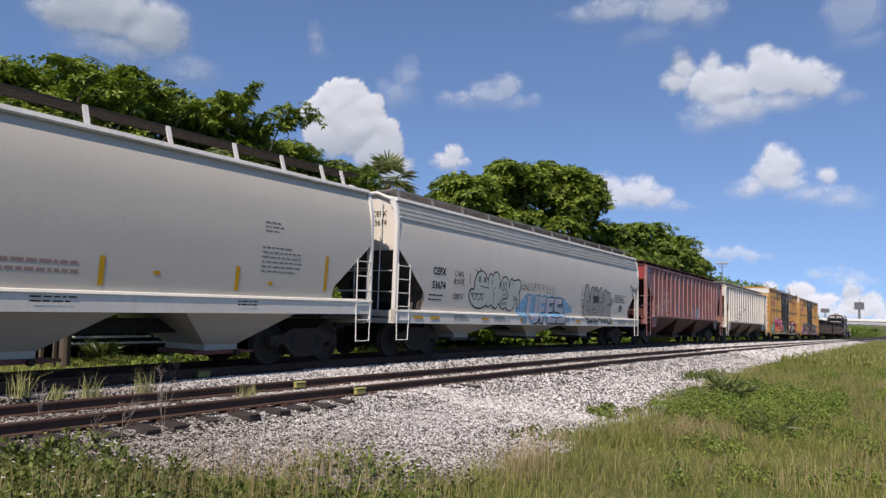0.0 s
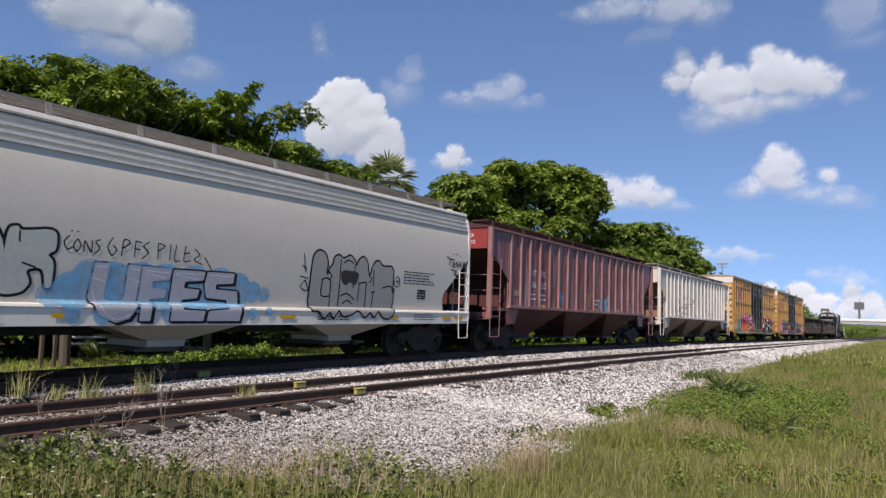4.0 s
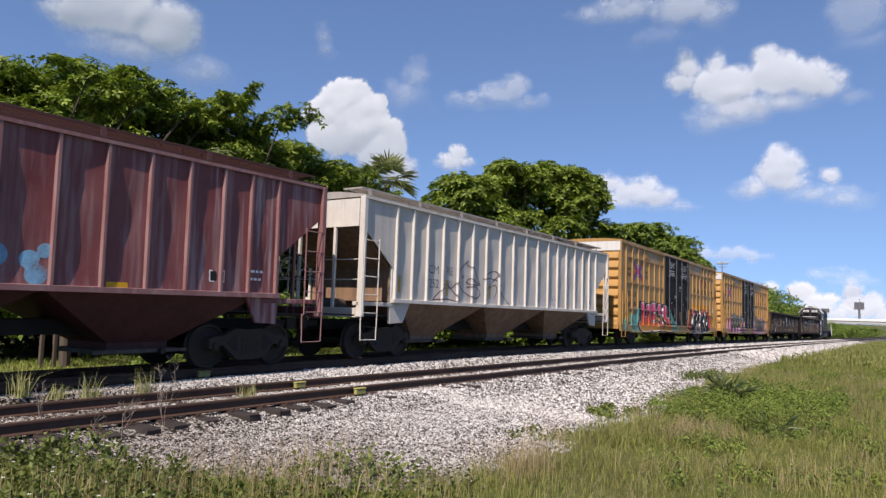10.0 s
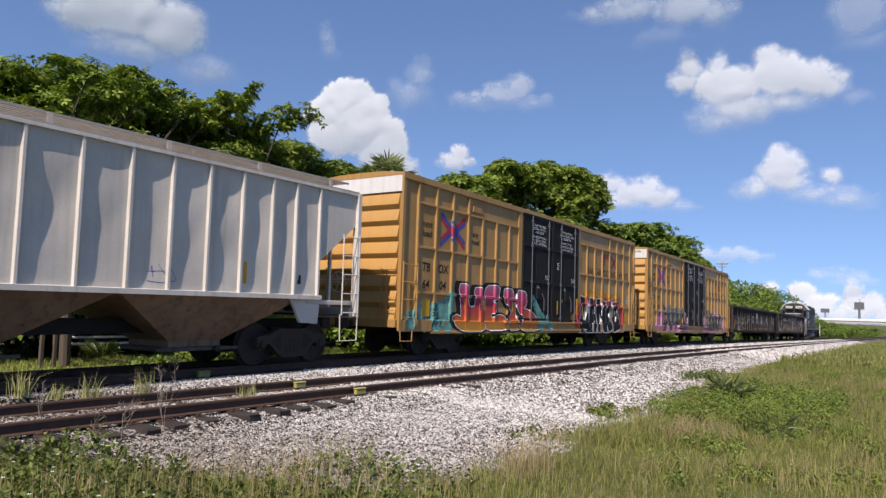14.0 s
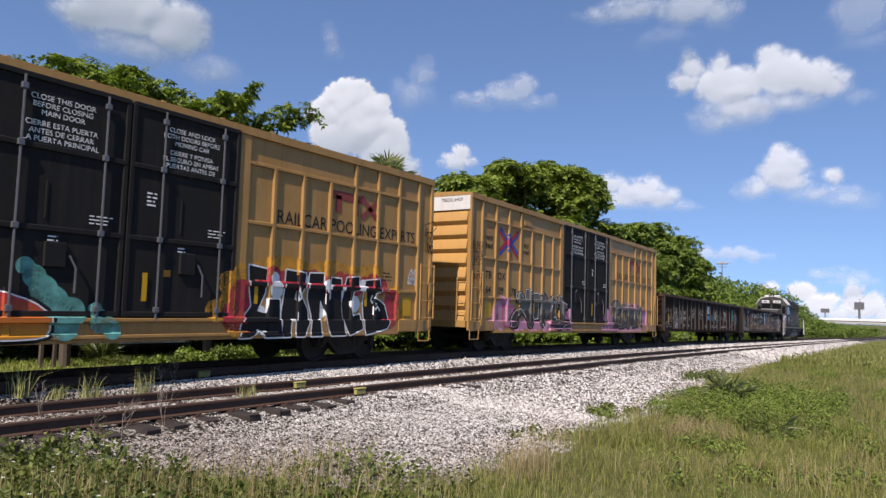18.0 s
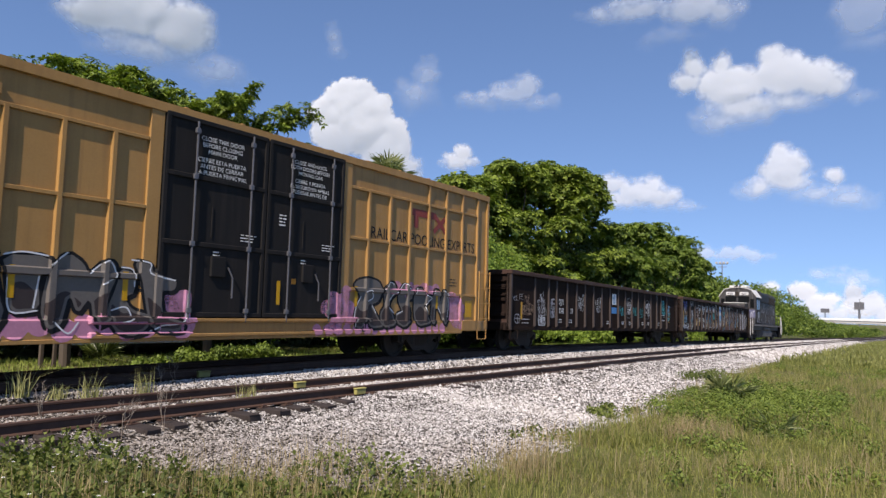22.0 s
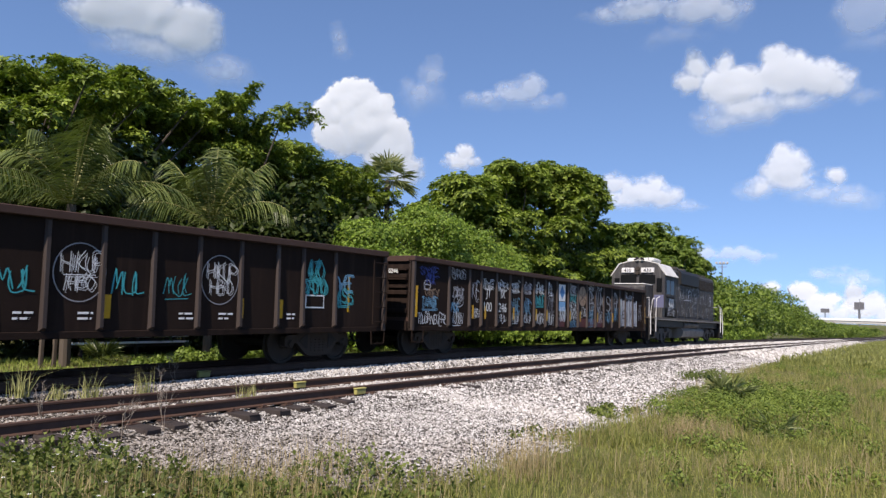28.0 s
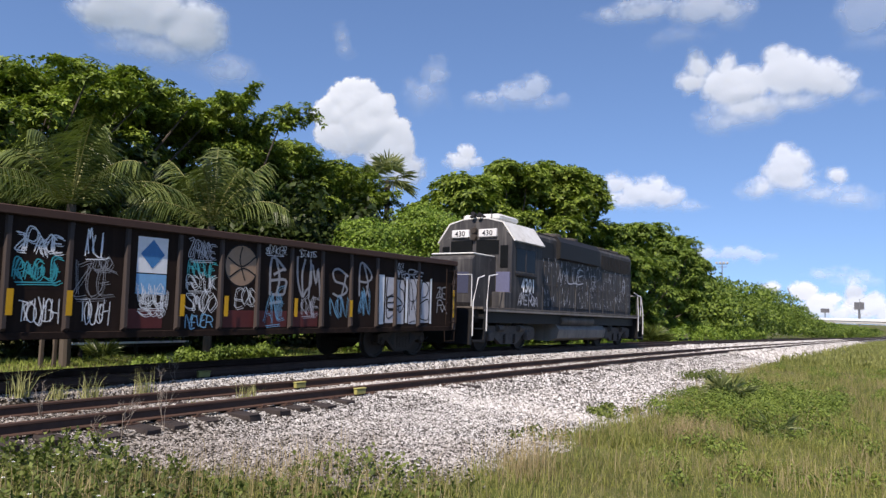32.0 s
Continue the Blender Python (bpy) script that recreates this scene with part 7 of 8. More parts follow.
def locomotive():
    car = tagged(new("locomotive"), "dull navy diesel locomotive with a chalky white cab roof", "locomotive")
    half = 8.25
    part("frame", MB().cbox(-half, half, -1.30, 1.30, 0.95, 1.38), M_BLACK, car)
    part("walkway", MB().cbox(-half + 0.6, half - 0.6, -1.53, 1.53, 1.38, 1.46, 0.01), M_SOOT, car)
    part("side_skirt", MB().cbox(-half + 0.7, half - 0.7, -1.53, -1.48, 1.32, 1.39, 0.008), M_TANK, car)
    part("side_skirt", MB().cbox(-half + 0.7, half - 0.7, 1.48, 1.53, 1.32, 1.39, 0.008), M_TANK, car)
    hood = part("long_hood", MB().prism([(-0.92, 1.46), (0.92, 1.46), (0.92, 4.28), (0.80, 4.44), (-0.80, 4.44), (-0.92, 4.28)], "x", -3.5, 8.0), M_LOCO, car)
    for s in (-1, 1):
        for k in range(18):
            x = -3.3 + 0.62 * k
            part("hood_door", MB().cbox(x + 0.02, x + 0.58, *sorted((s * 0.91, s * 0.945)), 1.62, 3.38, 0.012), M_LOCO, hood)
            part("door_latch", MB().cbox(x + 0.50, x + 0.54, *sorted((s * 0.94, s * 0.965)), 2.4, 2.55, 0.006), M_TRUCK, hood)
        part("radiator_grille", MB().cbox(4.0, 7.9, *sorted((s * 0.91, s * 0.96)), 3.48, 4.15, 0.012), M_BLACK, hood)
        for k in range(19):
            x = 4.05 + 0.2 * k
            part("grille_slat", MB().box(x, x + 0.03, *sorted((s * 0.96, s * 0.985)), 3.50, 4.13), M_BLACK, hood)
        part("intake_grille", MB().cbox(-3.3, -1.2, *sorted((s * 0.91, s * 0.95)), 3.48, 4.15, 0.012), M_BLACK, hood)
        part("dynamic_brake_bulge", MB().prism([(s * 0.7, 3.45), (s * 1.08, 3.60), (s * 1.08, 4.25), (s * 0.9, 4.48), (s * 0.6, 4.48)], "x", -0.9, 3.4), M_BLACK, hood)
    part("dynamic_brake_top", MB().cbox(-0.9, 3.4, -0.7, 0.7, 4.42, 4.50, 0.02), M_LOCO, hood)
    for x in (0.2, 1.9, 5.0, 6.0, 7.0):
        part("cooling_fan", MB().lathe([(0.001, 0.0), (0.55, 0.0), (0.58, 0.05), (0.58, 0.2), (0.50, 0.22), (0.001, 0.16)], "z", (x, 0, 4.40 if x > 4 else 4.48), 20), M_SOOT, hood)
    part("hood_roof", MB().cbox(-3.5, 8.02, -0.84, 0.84, 4.43, 4.46, 0.01), M_SOOT, hood, "sun-bleached dusty hood top")
    part("exhaust_stack", MB().cbox(4.0, 4.35, -0.28, 0.28, 4.40, 4.60, 0.03), M_BLACK, hood)
    cab = part("cab", MB().prism([(-1.50, 1.46), (1.50, 1.46), (1.50, 3.80), (1.05, 4.42), (0.5, 4.56), (-0.5, 4.56), (-1.05, 4.42), (-1.50, 3.80)], "x", -5.75, -3.45), M_LOCO, car)
    for s in (-1, 1):
        part("cab_roof", MB().prism([(s * 1.56, 3.76), (s * 1.08, 4.42), (s * 0.5, 4.57), (0, 4.60), (0, 4.63), (s * 0.52, 4.61), (s * 1.12, 4.46), (s * 1.60, 3.79)], "x", -5.72, -3.38), M_CABTOP, cab)
        part("side_window", MB().cbox(-5.45, -4.75, *sorted((s * 1.49, s * 1.515)), 2.75, 3.55, 0.008), M_GLASS, cab)
        part("side_window", MB().cbox(-4.68, -4.0, *sorted((s * 1.49, s * 1.515)), 2.75, 3.55, 0.008), M_GLASS, cab)
        part("window_frame", MB().cbox(-5.52, -3.93, *sorted((s * 1.495, s * 1.525)), 2.67, 2.75, 0.008).cbox(-5.52, -3.93, *sorted((s * 1.495, s * 1.525)), 3.55, 3.63, 0.008).cbox(-4.75, -4.68, *sorted((s * 1.495, s * 1.525)), 2.75, 3.55, 0.008), M_LOCO, cab)
        part("arm_rest", MB().cbox(-5.45, -4.0, *sorted((s * 1.50, s * 1.60)), 2.58, 2.66, 0.02), M_BLACK, cab)
        part("front_window", MB().prism([(s * 0.08, 3.32), (s * 0.98, 3.32), (s * 0.98, 3.80), (s * 0.08, 3.84)], "x", -5.775, -5.74), M_GLASS, cab)
        part("front_door_window", MB().cbox(-5.775, -5.74, *sorted((s * 1.05, s * 1.35)), 2.85, 3.62, 0.008), M_GLASS, cab)
        part("number_board", MB().cbox(-5.85, -5.73, *sorted((s * 0.20, s * 0.92)), 3.92, 4.20, 0.02), M_RAILING, cab, "white number board")
        nb = text_mesh("430", 0.26, 0.004, 0, 1.1)
        nb.transform(Matrix.Translation((-5.857, s * 0.56, 3.97)) @ Matrix(((0, 0, -1, 0), (-1, 0, 0, 0), (0, 1, 0, 0), (0, 0, 0, 1))))
        part("number", nb, M_INK, cab)
        part("cab_rear_wall", MB().box(-3.45, -3.39, *sorted((s * 0.92, s * 1.48)), 1.46, 3.78), M_LOCO, cab)
    part("headlight", MB().lathe([(0.001, -0.06), (0.1, -0.06), (0.12, 0.0), (0.12, 0.05), (0.001, 0.05)], "x", (-5.82, 0.0, 4.16), 16).lathe([(0.001, -0.06), (0.1, -0.06), (0.12, 0.0), (0.12, 0.05), (0.001, 0.05)], "x", (-5.82, 0.0, 3.92), 16), M_STEEL, cab)
    part("air_conditioner", MB().cbox(-5.4, -3.9, -0.75, 0.75, 4.58, 4.80, 0.06), M_CABTOP, cab)
    horn = part("horn", MB().tube([(-5.5, -0.25, 4.68), (-5.9, -0.25, 4.70)], 0.03, 8, 0.09), M_BLACK, cab)
    part("horn_trumpet", MB().tube([(-5.5, 0.0, 4.70), (-5.95, 0.0, 4.74)], 0.03, 8, 0.09).tube([(-5.7, 0.25, 4.68), (-5.3, 0.25, 4.70)], 0.03, 8, 0.09), M_BLACK, horn)
    part("antenna", MB().tube([(-5.5, -0.5, 4.55), (-5.5, -0.5, 4.95)], 0.012), M_BLACK, cab)
    nose = part("nose", MB().prism([(-5.75, 1.46), (-7.2, 1.46), (-7.3, 1.6), (-7.3, 3.02), (-7.15, 3.16), (-5.75, 3.22)], "y", -0.88, 0.88), M_LOCO, car)
    part("nose_top", MB().cbox(-7.2, -5.77, -0.84, 0.84, 3.19, 3.25, 0.02), M_CABTOP, nose)
    part("nose_door", MB().cbox(-7.325, -7.29, 0.1, 0.7, 1.6, 2.8, 0.01), M_LOCO, nose)
    part("nose_sign", MB().box(-7.313, -7.30, -0.75, -0.15, 1.9, 2.6), flat("blue_grey_panel", (0.045, 0.05, 0.085)), nose)
    part("cab_front_panel", MB().cbox(-5.80, -5.74, -1.45, -0.92, 1.5, 2.7, 0.01), flat("slate_blue_panel", (0.11, 0.115, 0.19)), cab)
    part("fuel_tank", MB().prism([(-1.20, 0.95), (-1.38, 0.75), (-1.30, 0.42), (-0.9, 0.30), (0.9, 0.30), (1.30, 0.42), (1.38, 0.75), (1.20, 0.95)], "x", -1.55, 3.4), M_TANK, car)
    for s in (-1, 1):
        part("air_reservoir", MB().lathe([(0.001, -1.7), (0.16, -1.66), (0.2, -1.55), (0.2, 1.55), (0.16, 1.66), (0.001, 1.7)], "x", (0.4, s * 1.22, 1.10), 14), M_SOOT, car)
        part("battery_box", MB().cbox(-6.2, -3.2, *sorted((s * 1.0, s * 1.5)), 1.46, 2.0, 0.015), M_LOCO, car)
        for e in (-1, 1):
            h = e * half
            st = part("step_well", MB().cbox(*sorted((h - e * 0.1, h - e * 0.75)), *sorted((s * 1.05, s * 1.5)), 0.35, 0.42, 0.01), M_BLACK, car)
            for z in (0.75, 1.1):
                part("step_tread", MB().box(*sorted((h - e * 0.15, h - e * 0.7)), *sorted((s * 1.08, s * 1.5)), z, z + 0.04), M_BLACK, st)
            part("step_side", MB().prism([(h - e * 0.75, 0.35), (h - e * 0.85, 0.35), (h - e * 0.95, 1.4), (h - e * 0.75, 1.4)], "y", *sorted((s * 1.05, s * 1.5))), M_BLACK, st)
            bent(car, "handrail", [(h - e * 0.05, s * 1.5, 0.55), (h - e * 0.05, s * 1.5, 1.6), (h - e * 0.32, s * 1.5, 2.35), (h - e * 0.7, s * 1.5, 2.45)], M_RAILING, 0.022)
            bent(car, "handrail", [(h - e * 0.85, s * 1.53, 0.7), (h - e * 0.85, s * 1.53, 1.6), (h - e * 0.95, s * 1.53, 2.45), (h - e * 1.5, s * 1.53, 2.55)], M_RAILING, 0.022)
        rail = part("side_railing", MB().tube([(-3.4, s * 1.5, 2.42), (7.3, s * 1.5, 2.42)], 0.018), M_LOCO, car)
        for k in range(8):
            x = -3.3 + 1.5 * k
            part("stanchion", MB().tube([(x, s * 1.5, 1.4), (x, s * 1.5, 2.42)], 0.016), M_LOCO, rail)
    for e in (-1, 1):
        h = e * half
        part("pilot", MB().prism([(h - e * 0.05, 0.28), (h + e * 0.08, 0.28), (h + e * 0.02, 1.4), (h - e * 0.05, 1.4)], "y", -1.48, 1.48), M_BLACK, car)
        part("coupler", COUPLER, M_TRUCK, car, at=pose(h - e * 0.2, 0, 0.05, 0, 0, 0 if e > 0 else 180))
        for y in (-1, 1):
            part("end_railing", MB().tube([(h - e * 0.1, y * 1.4, 1.46), (h - e * 0.1, y * 1.4, 2.45), (h - e * 0.1, y * 0.5, 2.45), (h - e * 0.1, y * 0.5, 1.46)], 0.018), M_RAILING, car)
            part("hose_rack", MB().tube([(h + e * 0.05, y * 0.9, 0.95), (h + e * 0.15, y * 0.9, 0.6), (h + e * 0.1, y * 0.8, 0.4)], 0.022), M_BLACK, car)
        loco_truck(car, e * 5.2)
    ROLLING.append((car, 82.1, 5.2))

    def cabside(x, z):
        return 1.52

    def hoodside(x, z):
        return 0.95

    words(car, "4301", -4.55, 2.06, 0.66, M_SPRAY["white"], cabside, 0.012, squeeze=0.8, offset=0.018)
    for k, (w, x) in enumerate((("AME", -4.95), ("ROA", -4.15))):
        tag(car, w, x, 1.76, 0.7, 0.36, "silver", lambda a, b: 1.505, 400 + k, 0.05)
    for k, (w, x, z, q) in enumerate((("VILLE", 0.4, 2.95, 2.4), ("R", 2.9, 2.9, 0.4), ("E", 6.9, 2.75, 0.3))):
        tag(car, w, x, z, q, 0.5, "silver" if k != 1 else "grey", hoodside, 410 + k, 0.06, 0.01)
    r = random.Random(420)
    worn = MB()
    for k in range(260):
        x, z = r.uniform(-3.0, 7.8), r.choice((1.75, 2.1, 2.5, 2.9, 3.3)) + r.uniform(-0.15, 0.15)
        w, h = r.uniform(0.01, 0.05), r.uniform(0.04, 0.28)
        worn.add([(x, z, 0), (x + w, z + 0.02, 0), (x + w * 0.8, z + h, 0), (x + 0.2 * w, z + h * 0.9, 0)], [(0, 1, 2, 3)])
    part("worn_paint", on_side(worn.mesh(), 0, 0, hoodside, 0.004), M_SPRAY["silver"], car, "pale chips and runs in worn paint")
    return car


locomotive()
# ---------------------------------------------------------------- palms


def frond(mb_v, mb_f, rng, base, yaw, rise, length, droop, leaflet, pairs=40):
    """One feather frond: a curved midrib with drooping leaflets on both sides."""
    d = np.array([math.cos(yaw), math.sin(yaw), 0.0])
    side = np.array([-d[1], d[0], 0.0])
    up = np.array([0, 0, 1.0])
    for k in range(pairs):
        t = (k + 1.0) / (pairs + 1)
        p = base + d * length * (math.cos(rise) * t * (1 - 0.12 * t)) + up * length * (math.sin(rise) * t - droop * t * t)
        tangent = d * math.cos(rise) + up * (math.sin(rise) - 2 * droop * t)
        tangent /= np.linalg.norm(tangent)
        L = leaflet * (0.45 + 0.9 * math.sin(math.pi * (0.12 + 0.8 * t))) * rng.uniform(0.85, 1.1)
        for s in (-1, 1):
            out = side * s * 0.62 + tangent * 0.45 - up * rng.uniform(0.3, 0.75) * (0.5 + 0.9 * t)
            out /= np.linalg.norm(out)
            w = tangent * 0.014
            n = len(mb_v)
            mid = p + out * L * 0.55
            tip = p + out * L - up * L * 0.22
            mb_v += [p - w, p + w, mid + w * 1.2, mid - w * 1.2, tip]
            mb_f += [(n, n + 1, n + 2), (n, n + 2, n + 3), (n + 3, n + 2, n + 4)]


def frond_line(base, yaw, rise, length, droop, steps=9):
    """The midrib of a frond."""
    d, up = np.array([math.cos(yaw), math.sin(yaw), 0.0]), np.array([0, 0, 1.0])
    return [base + d * length * (math.cos(rise) * t * (1 - 0.12 * t)) + up * length * (math.sin(rise) * t - droop * t * t) for t in (k / (steps - 1) for k in range(steps))]


def coconut_palm(x, y, trunk, fronds, length, seed, label):
    rng = np.random.default_rng(seed)
    ob = tagged(new("palm_tree"), label, "palm tree", "palms beside the line")
    ob.location = (x, y, ground_z(x, y) - 0.05)
    top = trunk
    part("trunk", MB().tube([(0.2, 0.1, -0.3), (0.12, 0.05, top * 0.3), (0, 0, top * 0.7), (0, 0, top)], 0.15, 10, 0.12), M_BARK, ob)
    for i in range(fronds):
        v, f = [], []
        yaw = i * 2.399 + rng.uniform(-0.25, 0.25)
        rise = radians(rng.uniform(22, 62)) if i > 7 else radians(rng.uniform(60, 88))
        long, sag = length * rng.uniform(0.85, 1.1), rng.uniform(0.30, 0.62)
        frond(v, f, rng, np.array([0, 0, top]), yaw, rise, long, sag, 0.78)
        fr = part("frond", arrays_mesh("frond", np.array(v), np.array(f), M_FROND), None, ob)
        ribs = MB().tube(frond_line(np.array([0, 0, top]), yaw, rise, long, sag), 0.028, 5, 0.006)
        part("frond_stem", ribs, M_RACHIS, fr)
    return ob


def fan_leaf(v, f, rng, base, direction, size, blades=16):
    """A stiff fan of pointed blades."""
    d = np.array(direction) / np.linalg.norm(direction)
    side = np.cross(d, [0, 0, 1.0])
    side /= np.linalg.norm(side) + 1e-9
    nrm = np.cross(side, d)
    for k in range(blades):
        a = radians(-105 + 210 * k / (blades - 1))
        out = d * math.cos(a) + side * math.sin(a) + nrm * rng.uniform(-0.12, 0.12)
        L = size * (0.8 + 0.25 * math.cos(a)) * rng.uniform(0.9, 1.08)
        w = np.cross(out, nrm) * size * 0.045
        n = len(v)
        p = base
        v += [p, p + out * L * 0.55 + w, p + out * L - np.array([0, 0, 0.12 * L]), p + out * L * 0.55 - w]
        f += [(n, n + 1, n + 2), (n, n + 2, n + 3)]


def fan_palm(name, x, y, trunk, leaves, size, stalk, seed, label, low=-25, group="palms beside the line", mat=None):
    rng = np.random.default_rng(seed)
    ob = tagged(new(name), label, "palm", group)
    ob.location = (x, y, ground_z(x, y) - 0.03)
    if trunk > 0.5:
        part("trunk", MB().tube([(0, 0, -0.3), (0.05, 0, trunk * 0.5), (0, 0, trunk)], 0.2, 9, 0.17), M_BARK, ob)
    for i in range(leaves):
        yaw, el = i * 2.399 + rng.uniform(-0.3, 0.3), radians(rng.uniform(low, 80))
        d = np.array([math.cos(yaw) * math.cos(el), math.sin(yaw) * math.cos(el), math.sin(el)])
        b = np.array([0, 0, max(trunk, 0.02)]) + d * stalk
        v, f = [], []
        fan_leaf(v, f, rng, b, d + np.array([0, 0, -0.25]), size)
        n = len(v)
        o = np.array([0, 0, max(trunk, 0.02)])
        w = np.array([-d[1], d[0], 0]) * 0.014
        v += [o - w, o + w, b + w, b - w]
        f += [(n, n + 1, n + 2), (n, n + 2, n + 3)]
        part("fan_leaf", arrays_mesh("fan_leaf", np.array(v), np.array(f), mat or M_FROND), None, ob)
    return ob


coconut_palm(10.2, 19.2, 4.5, 16, 4.3, 501, "coconut palm with long arching green fronds")
coconut_palm(14.85, 19.2, 4.4, 15, 4.2, 502, "young coconut palm with arching fronds")
fan_palm("cabbage_palm", 33.8, 27.0, 9.9, 30, 1.15, 1.0, 503, "tall cabbage palm with a ragged fan crown", mat=M_FAN)
fan_palm("palmetto", 55.0, 17.0, 0.0, 26, 1.2, 0.9, 504, "spiky grey-green palmetto beside the track", 5)
fan_palm("palmetto", 11.6, 19.6, 0.0, 12, 0.5, 0.4, 505, "small spiky palmetto in the grass", 20)

# ---------------------------------------------------------------- grass, weeds and loose stone
M_WEED = leafy("weed_leaves", (0.035, 0.058, 0.013), (0.17, 0.205, 0.05), 0.6, 0.28)
M_LAWN = leafy("bright_lawn_blades", (0.13, 0.18, 0.035), (0.33, 0.38, 0.10), 0.6, 0.35)
M_TUFT = leafy("pale_tuft_blades", (0.20, 0.21, 0.075), (0.46, 0.44, 0.20), 0.6, 0.35)
M_DULL = leafy("dull_olive_blades", (0.12, 0.115, 0.045), (0.30, 0.27, 0.13), 0.7, 0.25)
M_PETAL = flat("white_petals", (0.75, 0.75, 0.72))


def blades(rng, roots, height, width, lean=0.35):
    """Thin bent blades that grow from the given roots."""
    k = len(roots)
    a = rng.uniform(0, math.tau, k)
    d = np.stack([np.cos(a), np.sin(a), np.zeros(k)], 1)
    b = rng.uniform(0, math.tau, k)
    s = np.stack([np.cos(b), np.sin(b), np.zeros(k)], 1) * (width * rng.uniform(0.6, 1.4, k))[:, None]
    h = (height * rng.uniform(0.45, 1.2, k))[:, None]
    up = np.array([0, 0, 1.0])
    bend = (rng.random(k) ** 1.5)[:, None] * lean * 2
    mid = roots + up * h * 0.55 + d * h * bend * 0.3
    tip = roots + up * h * (1 - 0.25 * bend) + d * h * bend
    v = np.stack([roots - s, roots + s, mid + s * 0.7, mid - s * 0.7, tip], 1).reshape(-1, 3)
    n = np.arange(k)[:, None] * 5
    return v, np.concatenate([n + np.array([0, 1, 2]), n + np.array([0, 2, 3]), n + np.array([3, 2, 4])])


def scatter(rng, count, x0, x1, y0, y1, test, power=1.0):
    out = []
    while len(out) < count:
        x = x0 + (x1 - x0) * rng.random() ** power
        y = rng.uniform(y0, y1)
        if rng.random() < test(x, y):
            out.append((x, y, ground_z(x, y) - 0.01))
    return np.array(out)


def verge(x, y):
    g = 1 - gravel_at(x, y)
    return g * (0.45 + 0.55 * max(0.0, min(1.0, 0.5 + noise.noise((x * 0.8, y * 0.8, 9)) * 1.6)))


def stuff(name, v, f, mat, label, category):
    return tagged(new(name, arrays_mesh(name, v, f, mat)), label, category, kind="stuff")


def weed_bed(name, spots, leaves, leaf, seed, mat, label):
    rows = [(x, y, ground_z(x, y) + z, r, r * 0.8) for x, y, z, r in spots]
    rg = np.random.default_rng(seed)
    p, nv = crown_points(rg, rows, leaves, 0.35)
    p[:, 2] = np.maximum(p[:, 2], [ground_z(a, b) for a, b in p[:, :2]])
    v, f = leaf_cards(rg, p, nv, leaf)
    return stuff(name, v, f, mat, label, "weeds")


def stalk_weeds(name, spots, height, leaf, seed, mat, label):
    """Upright stems with small leaves set along them."""
    rg = np.random.default_rng(seed)
    p, nv = [], []
    for x, y in spots:
        z, h = ground_z(x, y), height * rg.uniform(0.5, 1.25)
        lx, ly = rg.uniform(-0.25, 0.25, 2) * h
        for k in range(13):
            t, a = (k + 1) / 13, rg.uniform(0, math.tau)
            p.append((x + lx * t * t, y + ly * t * t, z + h * t))
            nv.append((math.cos(a), math.sin(a), 0.5))
    v, f = leaf_cards(rg, np.array(p), np.array(nv), leaf, 0.35)
    return stuff(name, v, f, mat, label, "weeds")


def tall(x, y):
    return 0.55 + 0.75 * max(0.0, min(1.0, 0.5 + 1.3 * noise.noise((x * 0.5, y * 0.7, 61))))


M_OLIVE = leafy("mixed_grass_blades", (0.062, 0.092, 0.018), (0.32, 0.315, 0.095), 0.7, 0.32)
rng = np.random.default_rng(900)
for name, count, box, power, high, wide, mat, label in (
        ("grass", 33000, (2.5, 13, -2.5, 8.8), 1.0, 0.20, 0.004, M_OLIVE, "short mixed green grass on the verge"),
        ("grass", 32000, (10, 45, -3.5, 5.6), 1.6, 0.24, 0.007, M_OLIVE, "rough olive-green grass beside the ballast"),
        ("grass", 15000, (40, 190, -9, 8.4), 1.7, 0.40, 0.03, M_GRASS, "distant rough grass")):
    roots = scatter(rng, count, *box, verge, power)
    hs = np.array([high * tall(p[0], p[1]) for p in roots])
    v, f = blades(rng, roots, hs, np.full(len(roots), wide), 0.75)
    stuff(name, v, f, mat, label, "grass")
wide = scatter(rng, 30000, -14, 44, -16, 7, verge)
v, f = blades(rng, wide, np.array([0.20 * tall(p[0], p[1]) for p in wide]), np.full(len(wide), 0.007), 0.8)
stuff("grass", v, f, M_OLIVE, "rough grass spreading over the open ground", "grass")
r4 = scatter(rng, 34000, 0, 75, 14.4, 22, lambda x, y: 1 - gravel_at(x, y), 1.4)
v, f = blades(rng, r4, np.full(len(r4), 0.16), np.full(len(r4), 0.014), 0.7)
stuff("grass", v, f, M_LAWN, "short bright grass behind the main track", "grass")
r5 = scatter(rng, 15000, 3, 30, -2.5, 7, lambda x, y: verge(x, y) * (1.0 if noise.noise((x * 0.5, y * 0.5, 40)) > 0.0 else 0.10), 1.3)
v, f = blades(rng, r5, np.array([0.27 * tall(p[0], p[1]) for p in r5]), np.full(len(r5), 0.0035), 0.8)
stuff("dry_grass", v, f, M_DULL, "dull olive and brown grass stems", "grass")
dry = []
